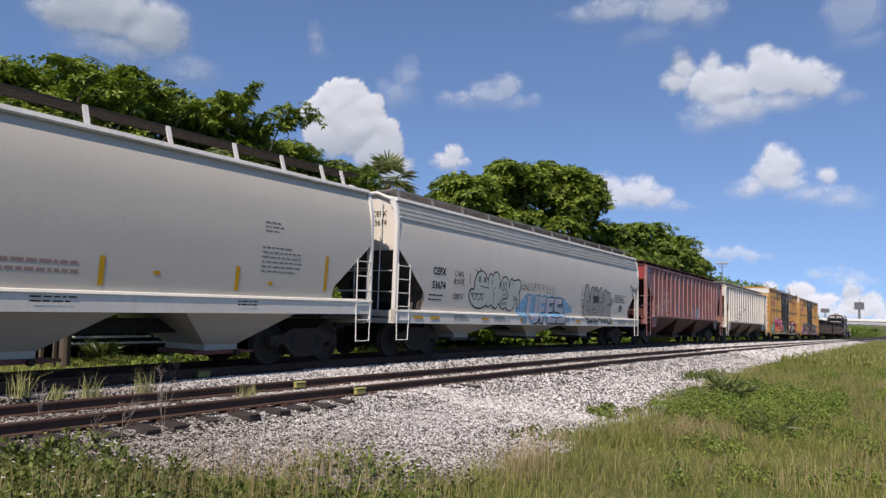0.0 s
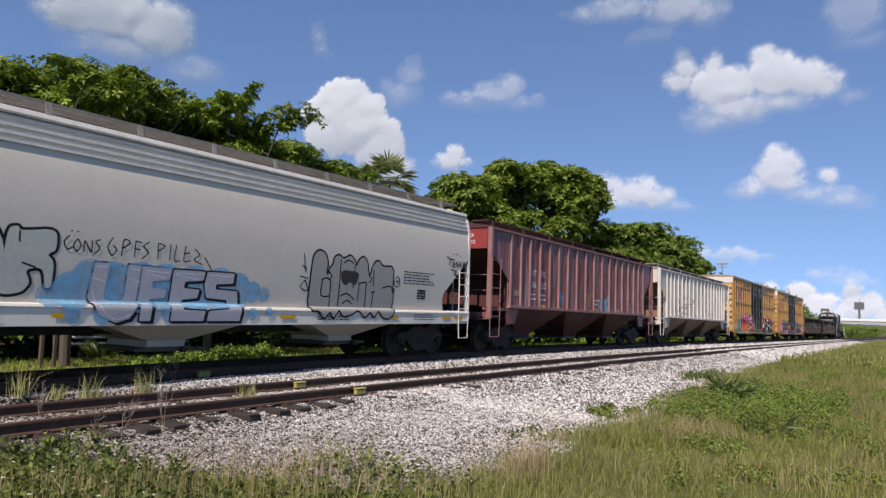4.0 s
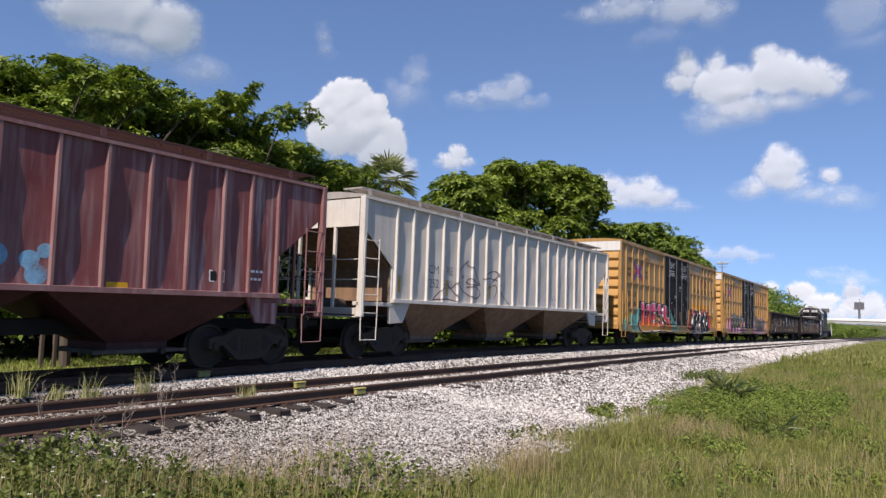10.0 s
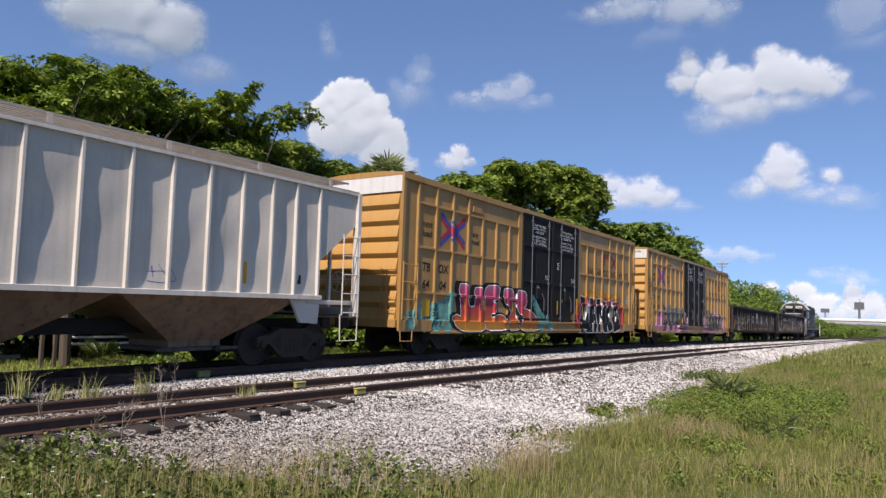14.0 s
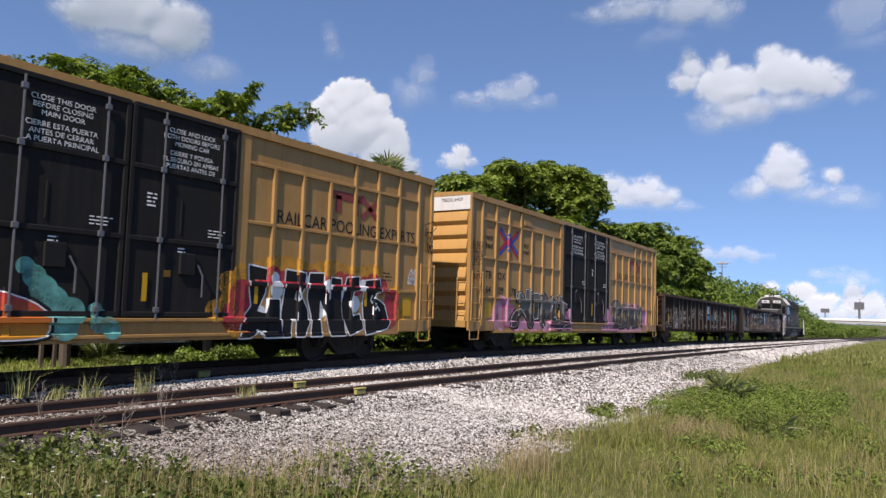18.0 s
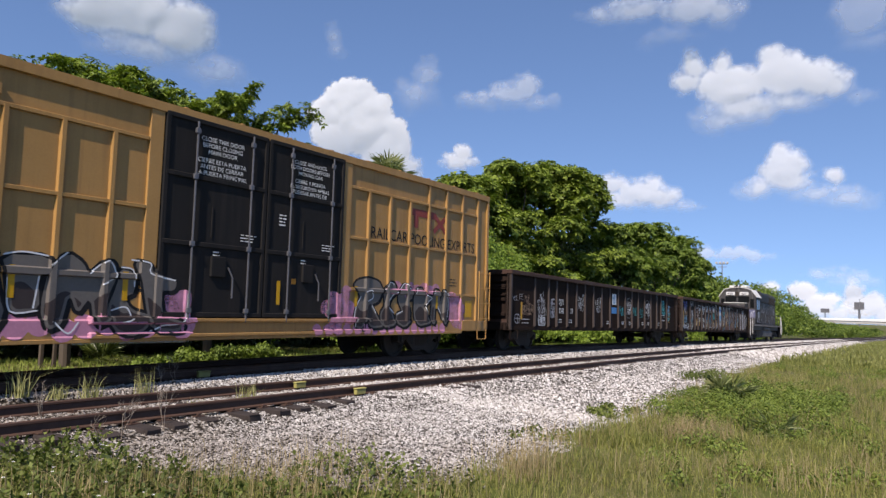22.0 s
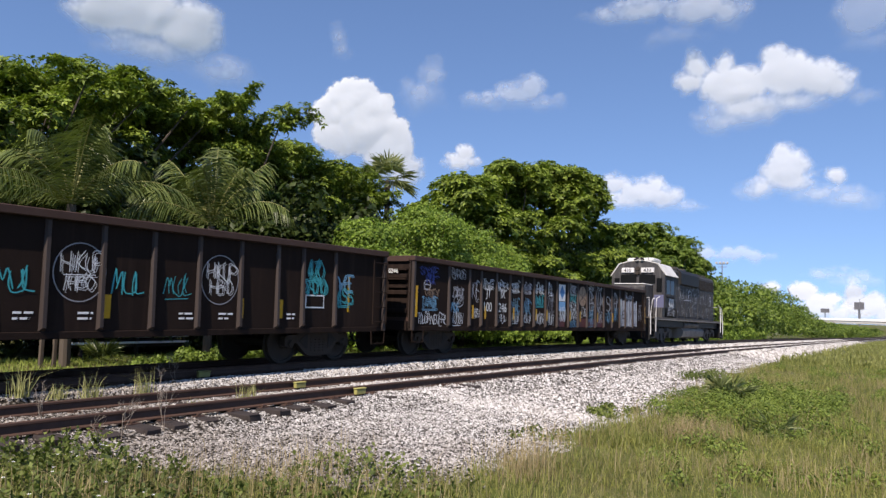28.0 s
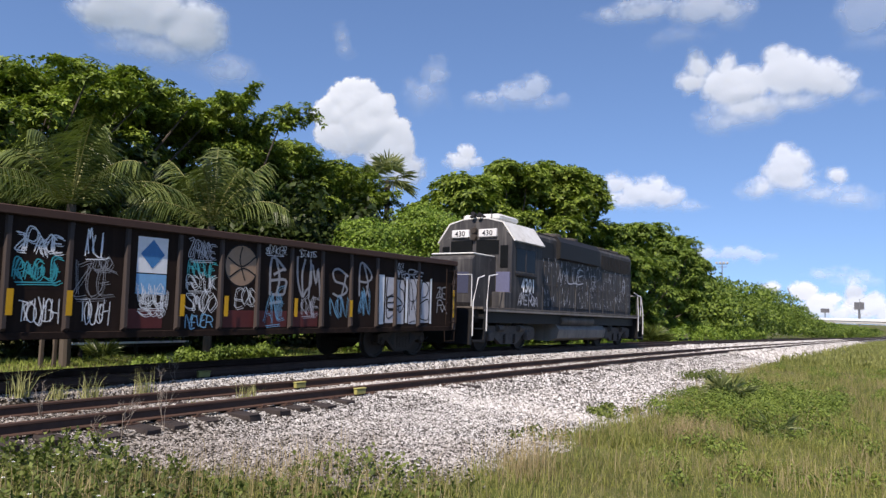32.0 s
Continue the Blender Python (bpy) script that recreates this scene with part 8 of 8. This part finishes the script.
for cx, cy, rr, n in ((7.75, 3.95, 0.28, 420), (11.7, 3.15, 0.30, 380), (12.2, 2.75, 0.35, 200), (9.8, 1.1, 0.45, 160), (9.4, 4.4, 0.5, 110), (13.0, 4.2, 0.5, 110), (6.0, 6.0, 0.5, 120), (16.5, 0.8, 1.2, 200), (11.0, 0.2, 0.9, 160), (20, 2.5, 1.6, 260), (3.9, 6.9, 0.6, 260), (4.8, 6.2, 0.5, 220), (5.6, 5.2, 0.5, 220)):
    for k in range(n):
        x, y = rng.normal(cx, rr), rng.normal(cy, rr * 0.6)
        dry.append((x, y, ground_z(x, y) - 0.01))
more = scatter(rng, 3000, 5, 32, -2.5, 6, lambda x, y: verge(x, y) * (0.9 if noise.noise((x * 0.7, y * 0.9, 90)) > 0.12 else 0.05), 1.3)
dry = np.concatenate([np.array(dry), more])
v, f = blades(rng, dry, np.full(len(dry), 0.46), np.full(len(dry), 0.0032), 0.4)
stuff("straw", v, f, M_DRY, "dry straw-coloured grass stalks", "grass")

rw = random.Random(31)
stalk_weeds("weeds", [(3.0 + rw.uniform(0, 2.1), 5.4 + rw.uniform(0, 3.2)) for _ in range(430)] + [(5.0 + rw.uniform(0, 1.6), 4.4 + rw.uniform(-0.6, 1.5)) for _ in range(150)], 0.24, 0.06, 910, M_WEED, "leafy green weeds at the edge of the ballast")
thick = []
while len(thick) < 260:
    x, y = 8.5 + 28 * rw.random() ** 1.3, rw.uniform(-1.5, 5.2)
    if verge(x, y) > 0.3 and noise.noise((x * 0.45, y * 0.6, 71)) > 0.02 - (0.35 if 12 < x < 17 and 1.2 < y < 4 else 0):
        thick.append((x, y, 0.08, rw.uniform(0.07, 0.24)))
for k in range(90):
    x, y = 13.2 + 7.0 * rw.random(), 1.4 + 2.9 * rw.random()
    thick.append((x, y, 0.16, rw.uniform(0.14, 0.38)))
M_SHRUB = leafy("low_shrub_leaves", (0.045, 0.080, 0.015), (0.22, 0.28, 0.055), 0.6, 0.28)
weed_bed("low_shrub", thick, 70000, 0.042, 911, M_SHRUB, "low leafy shrubs spreading through the verge")
rl = random.Random(915)
weed_bed("lawn_shrub", [(13.1 + 0.30 * k, 17.9 + rl.uniform(-0.2, 0.3), rl.uniform(0.05, 0.35), rl.uniform(0.2, 0.34)) for k in range(14)] + [(11.4 + rl.uniform(0, 1.2), 17.9, 0.12, 0.2) for _ in range(4)], 5200, 0.1, 915, M_LEAF2, "bright green low shrubs at the edge of the lawn")
weed_bed("creeping_weeds", [(12.4 + rw.uniform(0, 1.4), 4.4 + rw.uniform(0, 0.9), 0.03, rw.uniform(0.08, 0.2)) for _ in range(16)] + [(9.6 + rw.uniform(0, 0.9), 4.6 + rw.uniform(0, 0.6), 0.02, 0.1) for _ in range(10)] + [(22 + rw.uniform(0, 3), 5.4 + rw.uniform(0, 0.7), 0.05, 0.25) for _ in range(10)], 3000, 0.06, 912, M_WEED, "creeping weeds on the loose stone")
fan_palm("palmetto", 16.9, 3.6, 0.0, 11, 0.55, 0.42, 506, "green palmetto growing on the verge", 15, "palmettos on the verge", M_FAN)
fan_palm("palmetto", 13.2, 2.0, 0.0, 7, 0.36, 0.28, 507, "low palmetto half hidden in weeds", 15, "palmettos on the verge", M_FAN)
for k, (x, y, h) in enumerate([(5.45, 11.35, 0.5), (6.45, 11.12, 0.5), (7.4, 11.1, 0.5), (8.8, 10.1, 0.32), (6.0, 11.3, 0.26), (7.3, 9.5, 0.22)]):
    rg = np.random.default_rng(920 + k)
    n = 60
    roots = np.stack([rg.normal(x, 0.08, n), rg.normal(y, 0.06, n), np.full(n, ground_z(x, y))], 1)
    v, f = blades(rg, roots, np.full(n, h), np.full(n, 0.006), 0.5)
    tagged(new("grass_tuft", arrays_mesh("grass_tuft", v, f, M_TUFT)), "tuft of tall grass growing between the tracks", "grass tuft", "tufts between the tracks")


def dead_weed(x, y, height, seed):
    r = random.Random(seed)
    mb = MB()

    def grow_stem(p, d, length, rad, level):
        q = p + d * length
        mb.tube([p, p.lerp(q, 0.5) + Vector((r.uniform(-0.02, 0.02), r.uniform(-0.02, 0.02), 0)), q], rad, 4, rad * 0.6)
        if level:
            for _ in range(3):
                grow_stem(p.lerp(q, r.uniform(0.4, 1.0)), (d + Vector((r.uniform(-0.9, 0.9), r.uniform(-0.9, 0.9), r.uniform(-0.1, 0.5)))).normalized(), length * r.uniform(0.4, 0.65), rad * 0.7, level - 1)
    for k in range(2):
        grow_stem(Vector((0, 0, -0.02)), Vector((r.uniform(-0.3, 0.3), r.uniform(-0.3, 0.3), 1)).normalized(), height * r.uniform(0.45, 0.6), 0.005, 2)
    ob = part("dead_weed", mb, M_DEAD)
    ob.location = (x, y, ground_z(x, y))
    return tagged(ob, "bare dry weed with branching grey stems", "weed", "dry weeds by the siding")


M_DEAD = plain("dry_grey_stems", (0.24, 0.20, 0.16), 0.8)
for k, (x, y, h) in enumerate([(6.25, 8.85, 1.1), (4.9, 9.6, 0.8), (5.5, 8.7, 0.7), (5.9, 9.3, 0.55), (8.3, 11.5, 0.7), (7.9, 11.4, 0.5), (5.1, 8.5, 0.5)]):
    dead_weed(x, y, h, 940 + k)
flowers = MB()
rf = random.Random(5)
for k in range(26):
    x, y = 3.2 + rf.uniform(0, 1.6), 5.9 + rf.uniform(0, 2.2)
    z = ground_z(x, y) + rf.uniform(0.2, 0.36)
    for a in range(5):
        t = a * math.tau / 5
        flowers.add([(x, y, z), (x + 0.014 * math.cos(t - 0.4), y + 0.014 * math.sin(t - 0.4), z + 0.008), (x + 0.024 * math.cos(t), y + 0.024 * math.sin(t), z + 0.004), (x + 0.014 * math.cos(t + 0.4), y + 0.014 * math.sin(t + 0.4), z + 0.008)], [(0, 1, 2, 3)])
tagged(part("wild_flowers", flowers, M_PETAL), "tiny white wild flowers among the weeds", "flowers", kind="stuff")


def stone_material():
    m, n, l, b = material("crushed_limestone")
    geo = n.new("ShaderNodeNewGeometry")
    c = ramp(n, l, geo.outputs["Random Per Island"], [(0.0, (0.12, 0.105, 0.09)), (0.25, (0.32, 0.30, 0.28)), (0.6, (0.45, 0.43, 0.405)), (1.0, (0.62, 0.61, 0.585))])
    l.new(mix(n, l, soil_stain(n, l), c, mix(n, l, 1.0, c, (0.50, 0.45, 0.40), "MULTIPLY")), b.inputs["Base Color"])
    b.inputs["Roughness"].default_value = 0.9
    return m


def stones(rng, places, size):
    k = len(places)
    base = np.array([(1, 0, 0), (-1, 0, 0), (0, 1, 0), (0, -1, 0), (0, 0, 1), (0, 0, -1)], float)
    tri = np.array([(0, 2, 4), (2, 1, 4), (1, 3, 4), (3, 0, 4), (2, 0, 5), (1, 2, 5), (3, 1, 5), (0, 3, 5)])
    s = size * rng.uniform(0.55, 1.5, (k, 1, 1)) * rng.uniform(0.6, 1.3, (k, 1, 3))
    v = base[None] * s + rng.normal(size=(k, 6, 3)) * size * 0.28
    a = rng.uniform(0, math.tau, k)
    c, sn = np.cos(a)[:, None], np.sin(a)[:, None]
    v = np.stack([v[..., 0] * c - v[..., 1] * sn, v[..., 0] * sn + v[..., 1] * c, v[..., 2]], -1) + places[:, None]
    return v.reshape(-1, 3), (np.arange(k)[:, None, None] * 6 + tri).reshape(-1, 3)


M_STONE = stone_material()


def loose(x, y):
    s = siding_y(x)
    if y > TRACK_Y - 1.0 or s - 1.45 < y < s + 1.2 and rng.random() < (0.6 if y < s - 0.8 and x < 10 else 0.3):
        return 0.0
    return gravel_at(x, y)


near = scatter(rng, 60000, 3.5, 13, 3.6, 11.95, loose)
v, f = stones(rng, near, 0.0195)
stuff("ballast_stones", v, f, M_STONE, "sharp white crushed limestone ballast", "ballast")
farther = scatter(rng, 34000, 12, 45, 4.2, 11.95, loose, 1.5)
v, f = stones(rng, farther, 0.030)
stuff("ballast_stones", v, f, M_STONE, "white crushed stone spread beside the siding", "ballast")

distant = scatter(rng, 16000, 42, 150, 5, 11.95, loose, 1.4)
v, f = stones(rng, distant, 0.07)
stuff("ballast_stones", v, f, M_STONE, "white crushed stone along the far siding", "ballast")

# yellow marker blocks clamped on the rails
M_MARK = paint("yellow_marker_paint", (0.34, 0.31, 0.10), (0.2, 0.17, 0.06), 0.4, 0.6)
for x, y, z in ((9.25, TRACK_Y - 0.753 - 0.16, -0.16), (10.45, siding_y(10.45) + 0.753 - 0.14, -0.34), (10.55, siding_y(10.55) - 0.753 - 0.14, -0.34)):
    mk = tagged(new("rail_marker"), "small weathered yellow marker block on a rail", "marker", "yellow rail markers")
    mk.location = (x, y, z + grade(x))
    part("marker_face", MB().cbox(-0.14, 0.14, -0.04, 0.04, 0.0, 0.10, 0.012), M_MARK, mk)
    part("marker_cap", MB().cbox(-0.15, 0.15, -0.05, 0.05, 0.10, 0.125, 0.008), M_MARK, mk)
    part("marker_stake", MB().box(-0.015, 0.015, -0.02, 0.02, -0.2, 0.0), M_TRUCK, mk)

# ---------------------------------------------------------------- beyond the trees
M_CONC = paint("pale_concrete", (0.42, 0.41, 0.39), (0.22, 0.20, 0.18), 0.3, 0.85)
M_PALE = paint("white_board_paint", (0.68, 0.68, 0.66), (0.35, 0.33, 0.3), 0.2, 0.6)
M_POLE = plain("galvanised_pole", (0.22, 0.22, 0.22), 0.5, 0.5)

trailer = tagged(new("flatbed_trailer"), "dark trailer with white side boards parked behind the tracks", "trailer")
trailer.location = (14.0, 21.6, ground_z(14.0, 21.6))
part("trailer_bed", MB().cbox(-2.3, 2.1, 0.1, 1.6, 0.3, 0.5, 0.02), M_TRUCK, trailer)
for z in (0.42, 0.62):
    part("side_board", MB().cbox(-2.2, 2.0, -0.04, 0.04, z, z + 0.07, 0.01), M_PALE, trailer)
for x in (-1.9, 0.0, 1.8):
    part("board_post", MB().box(x - 0.05, x + 0.05, -0.03, 0.08, 0.0, 0.7), M_TRUCK, trailer)
for k, (x, y, w) in enumerate(((9.9, 19.6, 0.05), (10.25, 19.6, 0.05))):
    tagged(part("utility_post", MB().cbox(-w, w, -w, w, -0.2, 0.9, 0.01), M_BARK, at=pose(x, y, ground_z(x, y))), "dark weathered wooden post behind the track", "post", "posts behind the track")

bridge = tagged(new("road_overpass"), "pale concrete road overpass beyond the shrubs", "bridge")
bridge.location = (330, 8, 0)
part("deck", MB().cbox(-5, 5, -70, 44, 0.9, 2.0, 0.1), M_CONC, bridge)
part("parapet", MB().cbox(-5.3, -4.9, -70, 44, 2.0, 3.0, 0.05), M_PALE, bridge)
part("parapet", MB().cbox(4.9, 5.3, -70, 44, 2.0, 3.0, 0.05), M_PALE, bridge)
for y in (0.5, -26, -52):
    part("pier", MB().cbox(-2.5, 2.5, y - 0.9, y + 0.9, -6, 0.9, 0.1), M_CONC, bridge)


M_DARKBOARD = paint("dark_board_back", (0.09, 0.09, 0.10), (0.2, 0.2, 0.2), 0.3, 0.7)


def billboard(x, y, z, w, h, mast, label):
    b = tagged(new("billboard"), label, "billboard", "billboards near the overpass")
    b.location = (x, y, -4)
    part("mast", MB().tube([(0, 0, 0), (0, 0, z + 4)], mast, 10), M_POLE, b)
    part("board", MB().cbox(-0.3, 0.3, -w / 2, w / 2, z + 4, z + 4 + h, 0.05), M_DARKBOARD, b)
    part("board_frame", MB().cbox(-0.42, -0.30, -w / 2 - 0.15, w / 2 + 0.15, z + 3.8, z + 4.05, 0.02), M_POLE, b)
    part("lamp_catwalk", MB().box(-1.1, -0.4, -w / 2, w / 2, z + 3.75, z + 3.85), M_POLE, b)


billboard(360, 20.3, 7.4, 3.8, 3.0, 0.45, "dark-framed billboard on a thick mast")
billboard(380, 35.5, 6.0, 3.6, 1.7, 0.22, "small roadside billboard on a pole")
M_LAMP = plain("lamp_housing", (0.45, 0.45, 0.45), 0.4)
mast = tagged(new("floodlight_mast"), "tall floodlight mast above the trees", "light mast")
mast.location = (255, 55, -3.5)
part("pole", MB().tube([(0, 0, 0), (0, 0, 24.5)], 0.3, 8, 0.14), M_POLE, mast)
part("crossarm", MB().box(-0.1, 0.1, -1.9, 1.9, 23.6, 23.8).box(-0.1, 0.1, -1.5, 1.5, 22.6, 22.8), M_POLE, mast)
for y in (-1.8, -0.6, 0.6, 1.8):
    part("floodlight", MB().cbox(-0.35, 0.1, y - 0.35, y + 0.35, 23.8, 24.5, 0.06), M_LAMP, mast)
lp = tagged(new("street_lamp"), "slim street lamp on the overpass", "street lamp")
lp.location = (331, 18.5, 2.0)
part("pole", MB().tube([(0, 0, 0), (0, 0, 9), (0, -1.5, 9.6)], 0.09, 6), M_POLE, lp)
part("lamp_head", MB().cbox(-0.2, 0.2, -2.1, -1.4, 9.5, 9.65, 0.04), M_LAMP, lp)
crane = tagged(new("crane"), "slender crane boom rising behind the shrubs", "crane")
crane.location = (300, 38, -3.5)
part("boom", MB().tube([(0, -2, 2), (0, 2.6, 17.5)], 0.22, 4), M_POLE, crane)
part("mast_base", MB().cbox(-1.2, 1.2, -3.2, -0.6, 0, 3.0, 0.1), M_POLE, crane)
# ---------------------------------------------------------------- clouds


def cloud_material():
    m, n, l, b = material("cloud_vapour")
    a = n.new("ShaderNodeAttribute")
    a.attribute_name = "cover"
    b.inputs["Base Color"].default_value = (0.84, 0.85, 0.87, 1)
    b.inputs["Roughness"].default_value = 1.0
    b.inputs["Specular IOR Level"].default_value = 0.0
    tr, tl, m1, m2 = n.new("ShaderNodeBsdfTransparent"), n.new("ShaderNodeBsdfTranslucent"), n.new("ShaderNodeMixShader"), n.new("ShaderNodeMixShader")
    m1.inputs[0].default_value = 0.4
    l.new(b.outputs[0], m1.inputs[1])
    l.new(tl.outputs[0], m1.inputs[2])
    l.new(a.outputs["Fac"], m2.inputs[0])
    l.new(tr.outputs[0], m2.inputs[1])
    l.new(m1.outputs[0], m2.inputs[2])
    l.new(m2.outputs[0], n["Material Output"].inputs[0])
    return m


M_CLOUD = cloud_material()
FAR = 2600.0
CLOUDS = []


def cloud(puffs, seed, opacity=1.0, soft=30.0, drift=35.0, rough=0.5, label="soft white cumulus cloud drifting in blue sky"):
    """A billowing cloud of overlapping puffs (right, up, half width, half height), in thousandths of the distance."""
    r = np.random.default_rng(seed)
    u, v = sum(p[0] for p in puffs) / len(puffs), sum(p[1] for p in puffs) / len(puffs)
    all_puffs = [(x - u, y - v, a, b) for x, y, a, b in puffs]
    for x, y, a, b in list(all_puffs):
        for k in range(16):
            t = r.uniform(-0.4, math.pi + 0.4)
            q = r.uniform(0.22, 0.42)
            all_puffs.append((x + math.cos(t) * a * (1.02 - q * 0.7), y + math.sin(t) * b * (1.02 - q * 0.7), q * a * 0.9, q * max(b, a * 0.5)))
    pad = soft * 0.6 + 12
    x0, x1 = min(p[0] - p[2] for p in all_puffs) - pad, max(p[0] + p[2] for p in all_puffs) + pad
    y0, y1 = min(p[1] - p[3] for p in all_puffs) - pad, max(p[1] + p[3] for p in all_puffs) + pad
    step = max(1.1, (x1 - x0) / 190)
    xs, ys = np.arange(x0, x1 + step, step), np.arange(y0, y1 + step, step)
    gx, gy = np.meshgrid(xs, ys)
    wob = np.array([[(noise.noise((x * 0.035, y * 0.035, seed)) + 0.55 * noise.noise((x * 0.08, y * 0.08, seed + 4)) + 0.3 * noise.noise((x * 0.18, y * 0.18, seed + 9)) + 0.15 * noise.noise((x * 0.4, y * 0.4, seed + 2))) for x in xs] for y in ys])
    near, high = np.full(gx.shape, -99.0), np.zeros(gx.shape)
    for x, y, a, b in all_puffs:
        d = np.sqrt(((gx - x) / a) ** 2 + ((gy - y) / b) ** 2)
        near = np.maximum(near, (1 - d) * min(a, b))
        h = np.maximum(0, 1.25 - d * d) * min(a, b)
        high = np.maximum(high, h) + 0.12 * np.minimum(high, h)
    near = near + rough * 14 * wob
    for _ in range(9):
        high[1:-1, 1:-1] = (high[1:-1, 1:-1] * 2 + high[:-2, 1:-1] + high[2:, 1:-1] + high[1:-1, :-2] + high[1:-1, 2:]) / 6
    low = np.clip((0.05 * y1 - gy) / (y1 - y0) * 1.7, 0.0, 1.0)
    cover = opacity * np.clip((near + soft * 0.12) / (soft * (0.40 + 1.3 * low)), 0, 1) ** 1.25
    cover *= 1 - 0.25 * low
    edge = np.minimum(np.minimum(gx - x0, x1 - gx), np.minimum(gy - y0, y1 - gy))
    cover *= np.clip(edge / 8, 0, 1)
    verts = np.stack([gx.ravel() * FAR / 1000, gy.ravel() * FAR / 1000, (high + 1.6 * wob).ravel() * 0.11 * FAR / 1000], 1)
    w, keep = len(xs), cover > 0.002
    quad = keep[:-1, :-1] | keep[1:, :-1] | keep[:-1, 1:] | keep[1:, 1:]
    j, i = np.nonzero(quad)
    k = j * w + i
    me = arrays_mesh("cloud", verts, np.stack([k, k + 1, k + w + 1, k + w], 1), M_CLOUD, True)
    me.attributes.new("cover", "FLOAT", "POINT").data.foreach_set("value", cover.ravel().astype(np.float32))
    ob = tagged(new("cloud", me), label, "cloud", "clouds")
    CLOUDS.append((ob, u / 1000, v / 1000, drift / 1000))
    return ob


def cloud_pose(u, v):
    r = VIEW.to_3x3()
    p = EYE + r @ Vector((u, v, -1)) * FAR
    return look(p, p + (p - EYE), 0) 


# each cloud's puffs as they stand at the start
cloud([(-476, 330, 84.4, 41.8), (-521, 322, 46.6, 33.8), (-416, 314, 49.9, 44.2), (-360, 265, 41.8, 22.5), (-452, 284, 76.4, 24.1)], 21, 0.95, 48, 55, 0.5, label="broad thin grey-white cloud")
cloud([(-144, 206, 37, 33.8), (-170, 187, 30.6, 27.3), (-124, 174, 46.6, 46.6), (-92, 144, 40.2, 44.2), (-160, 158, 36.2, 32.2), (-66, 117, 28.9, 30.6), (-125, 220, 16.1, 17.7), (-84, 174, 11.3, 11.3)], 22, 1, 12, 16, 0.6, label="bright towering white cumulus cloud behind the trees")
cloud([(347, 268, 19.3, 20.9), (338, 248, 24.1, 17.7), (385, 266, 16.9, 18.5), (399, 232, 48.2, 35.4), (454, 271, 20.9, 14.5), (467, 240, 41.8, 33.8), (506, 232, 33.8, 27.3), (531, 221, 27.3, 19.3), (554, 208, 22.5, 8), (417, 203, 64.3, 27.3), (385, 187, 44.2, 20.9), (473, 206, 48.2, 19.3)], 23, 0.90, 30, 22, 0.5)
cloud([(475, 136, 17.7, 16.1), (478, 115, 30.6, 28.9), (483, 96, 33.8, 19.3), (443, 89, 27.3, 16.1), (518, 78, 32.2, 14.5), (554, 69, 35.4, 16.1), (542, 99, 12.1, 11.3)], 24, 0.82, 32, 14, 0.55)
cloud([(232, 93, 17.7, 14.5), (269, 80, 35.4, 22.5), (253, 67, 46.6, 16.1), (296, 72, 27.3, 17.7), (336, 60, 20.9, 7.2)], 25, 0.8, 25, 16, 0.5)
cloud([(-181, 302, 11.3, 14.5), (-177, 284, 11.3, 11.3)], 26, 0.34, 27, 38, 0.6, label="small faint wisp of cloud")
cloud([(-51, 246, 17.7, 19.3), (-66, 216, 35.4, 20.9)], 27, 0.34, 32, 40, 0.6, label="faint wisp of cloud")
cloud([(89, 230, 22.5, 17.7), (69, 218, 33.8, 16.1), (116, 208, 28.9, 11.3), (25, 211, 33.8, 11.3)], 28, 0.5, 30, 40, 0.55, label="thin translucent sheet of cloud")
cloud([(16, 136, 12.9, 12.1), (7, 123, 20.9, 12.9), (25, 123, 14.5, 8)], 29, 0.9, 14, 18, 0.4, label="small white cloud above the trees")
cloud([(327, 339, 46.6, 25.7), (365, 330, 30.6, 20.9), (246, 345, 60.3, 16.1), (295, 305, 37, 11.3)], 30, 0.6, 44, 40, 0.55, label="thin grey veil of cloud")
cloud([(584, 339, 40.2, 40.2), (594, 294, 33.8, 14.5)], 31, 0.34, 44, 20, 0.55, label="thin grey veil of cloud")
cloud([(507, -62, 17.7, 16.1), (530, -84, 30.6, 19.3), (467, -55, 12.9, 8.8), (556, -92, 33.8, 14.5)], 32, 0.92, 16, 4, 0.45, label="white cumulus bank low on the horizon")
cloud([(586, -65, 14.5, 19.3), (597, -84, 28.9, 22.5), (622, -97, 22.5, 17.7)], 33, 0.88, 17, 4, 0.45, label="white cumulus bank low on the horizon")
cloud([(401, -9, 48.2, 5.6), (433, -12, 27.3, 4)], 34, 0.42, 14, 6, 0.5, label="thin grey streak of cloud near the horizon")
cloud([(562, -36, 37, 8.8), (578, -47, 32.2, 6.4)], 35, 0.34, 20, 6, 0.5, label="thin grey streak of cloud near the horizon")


# ---------------------------------------------------------------- what moves
def motions():
    for car, s, pivot in ROLLING:
        rows = []
        for k in range(65):
            t = k * 0.5
            x = s - travel(t)
            a, b = grade(x - pivot), grade(x + pivot)
            rows.append((t, pose(x, TRACK_Y, (a + b) / 2, 0, -math.degrees(math.atan2(b - a, 2 * pivot)), 0)))
        walk(car, rows)
    for ws, x, r in TURNING:
        walk(ws, [(k * 4 / 30, pose(x, 0, r, 0, -math.degrees(travel(k * 4 / 30) / r), 0)) for k in range(241)])
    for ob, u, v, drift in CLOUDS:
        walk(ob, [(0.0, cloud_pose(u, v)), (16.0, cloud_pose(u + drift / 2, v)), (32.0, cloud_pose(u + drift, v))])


motions()
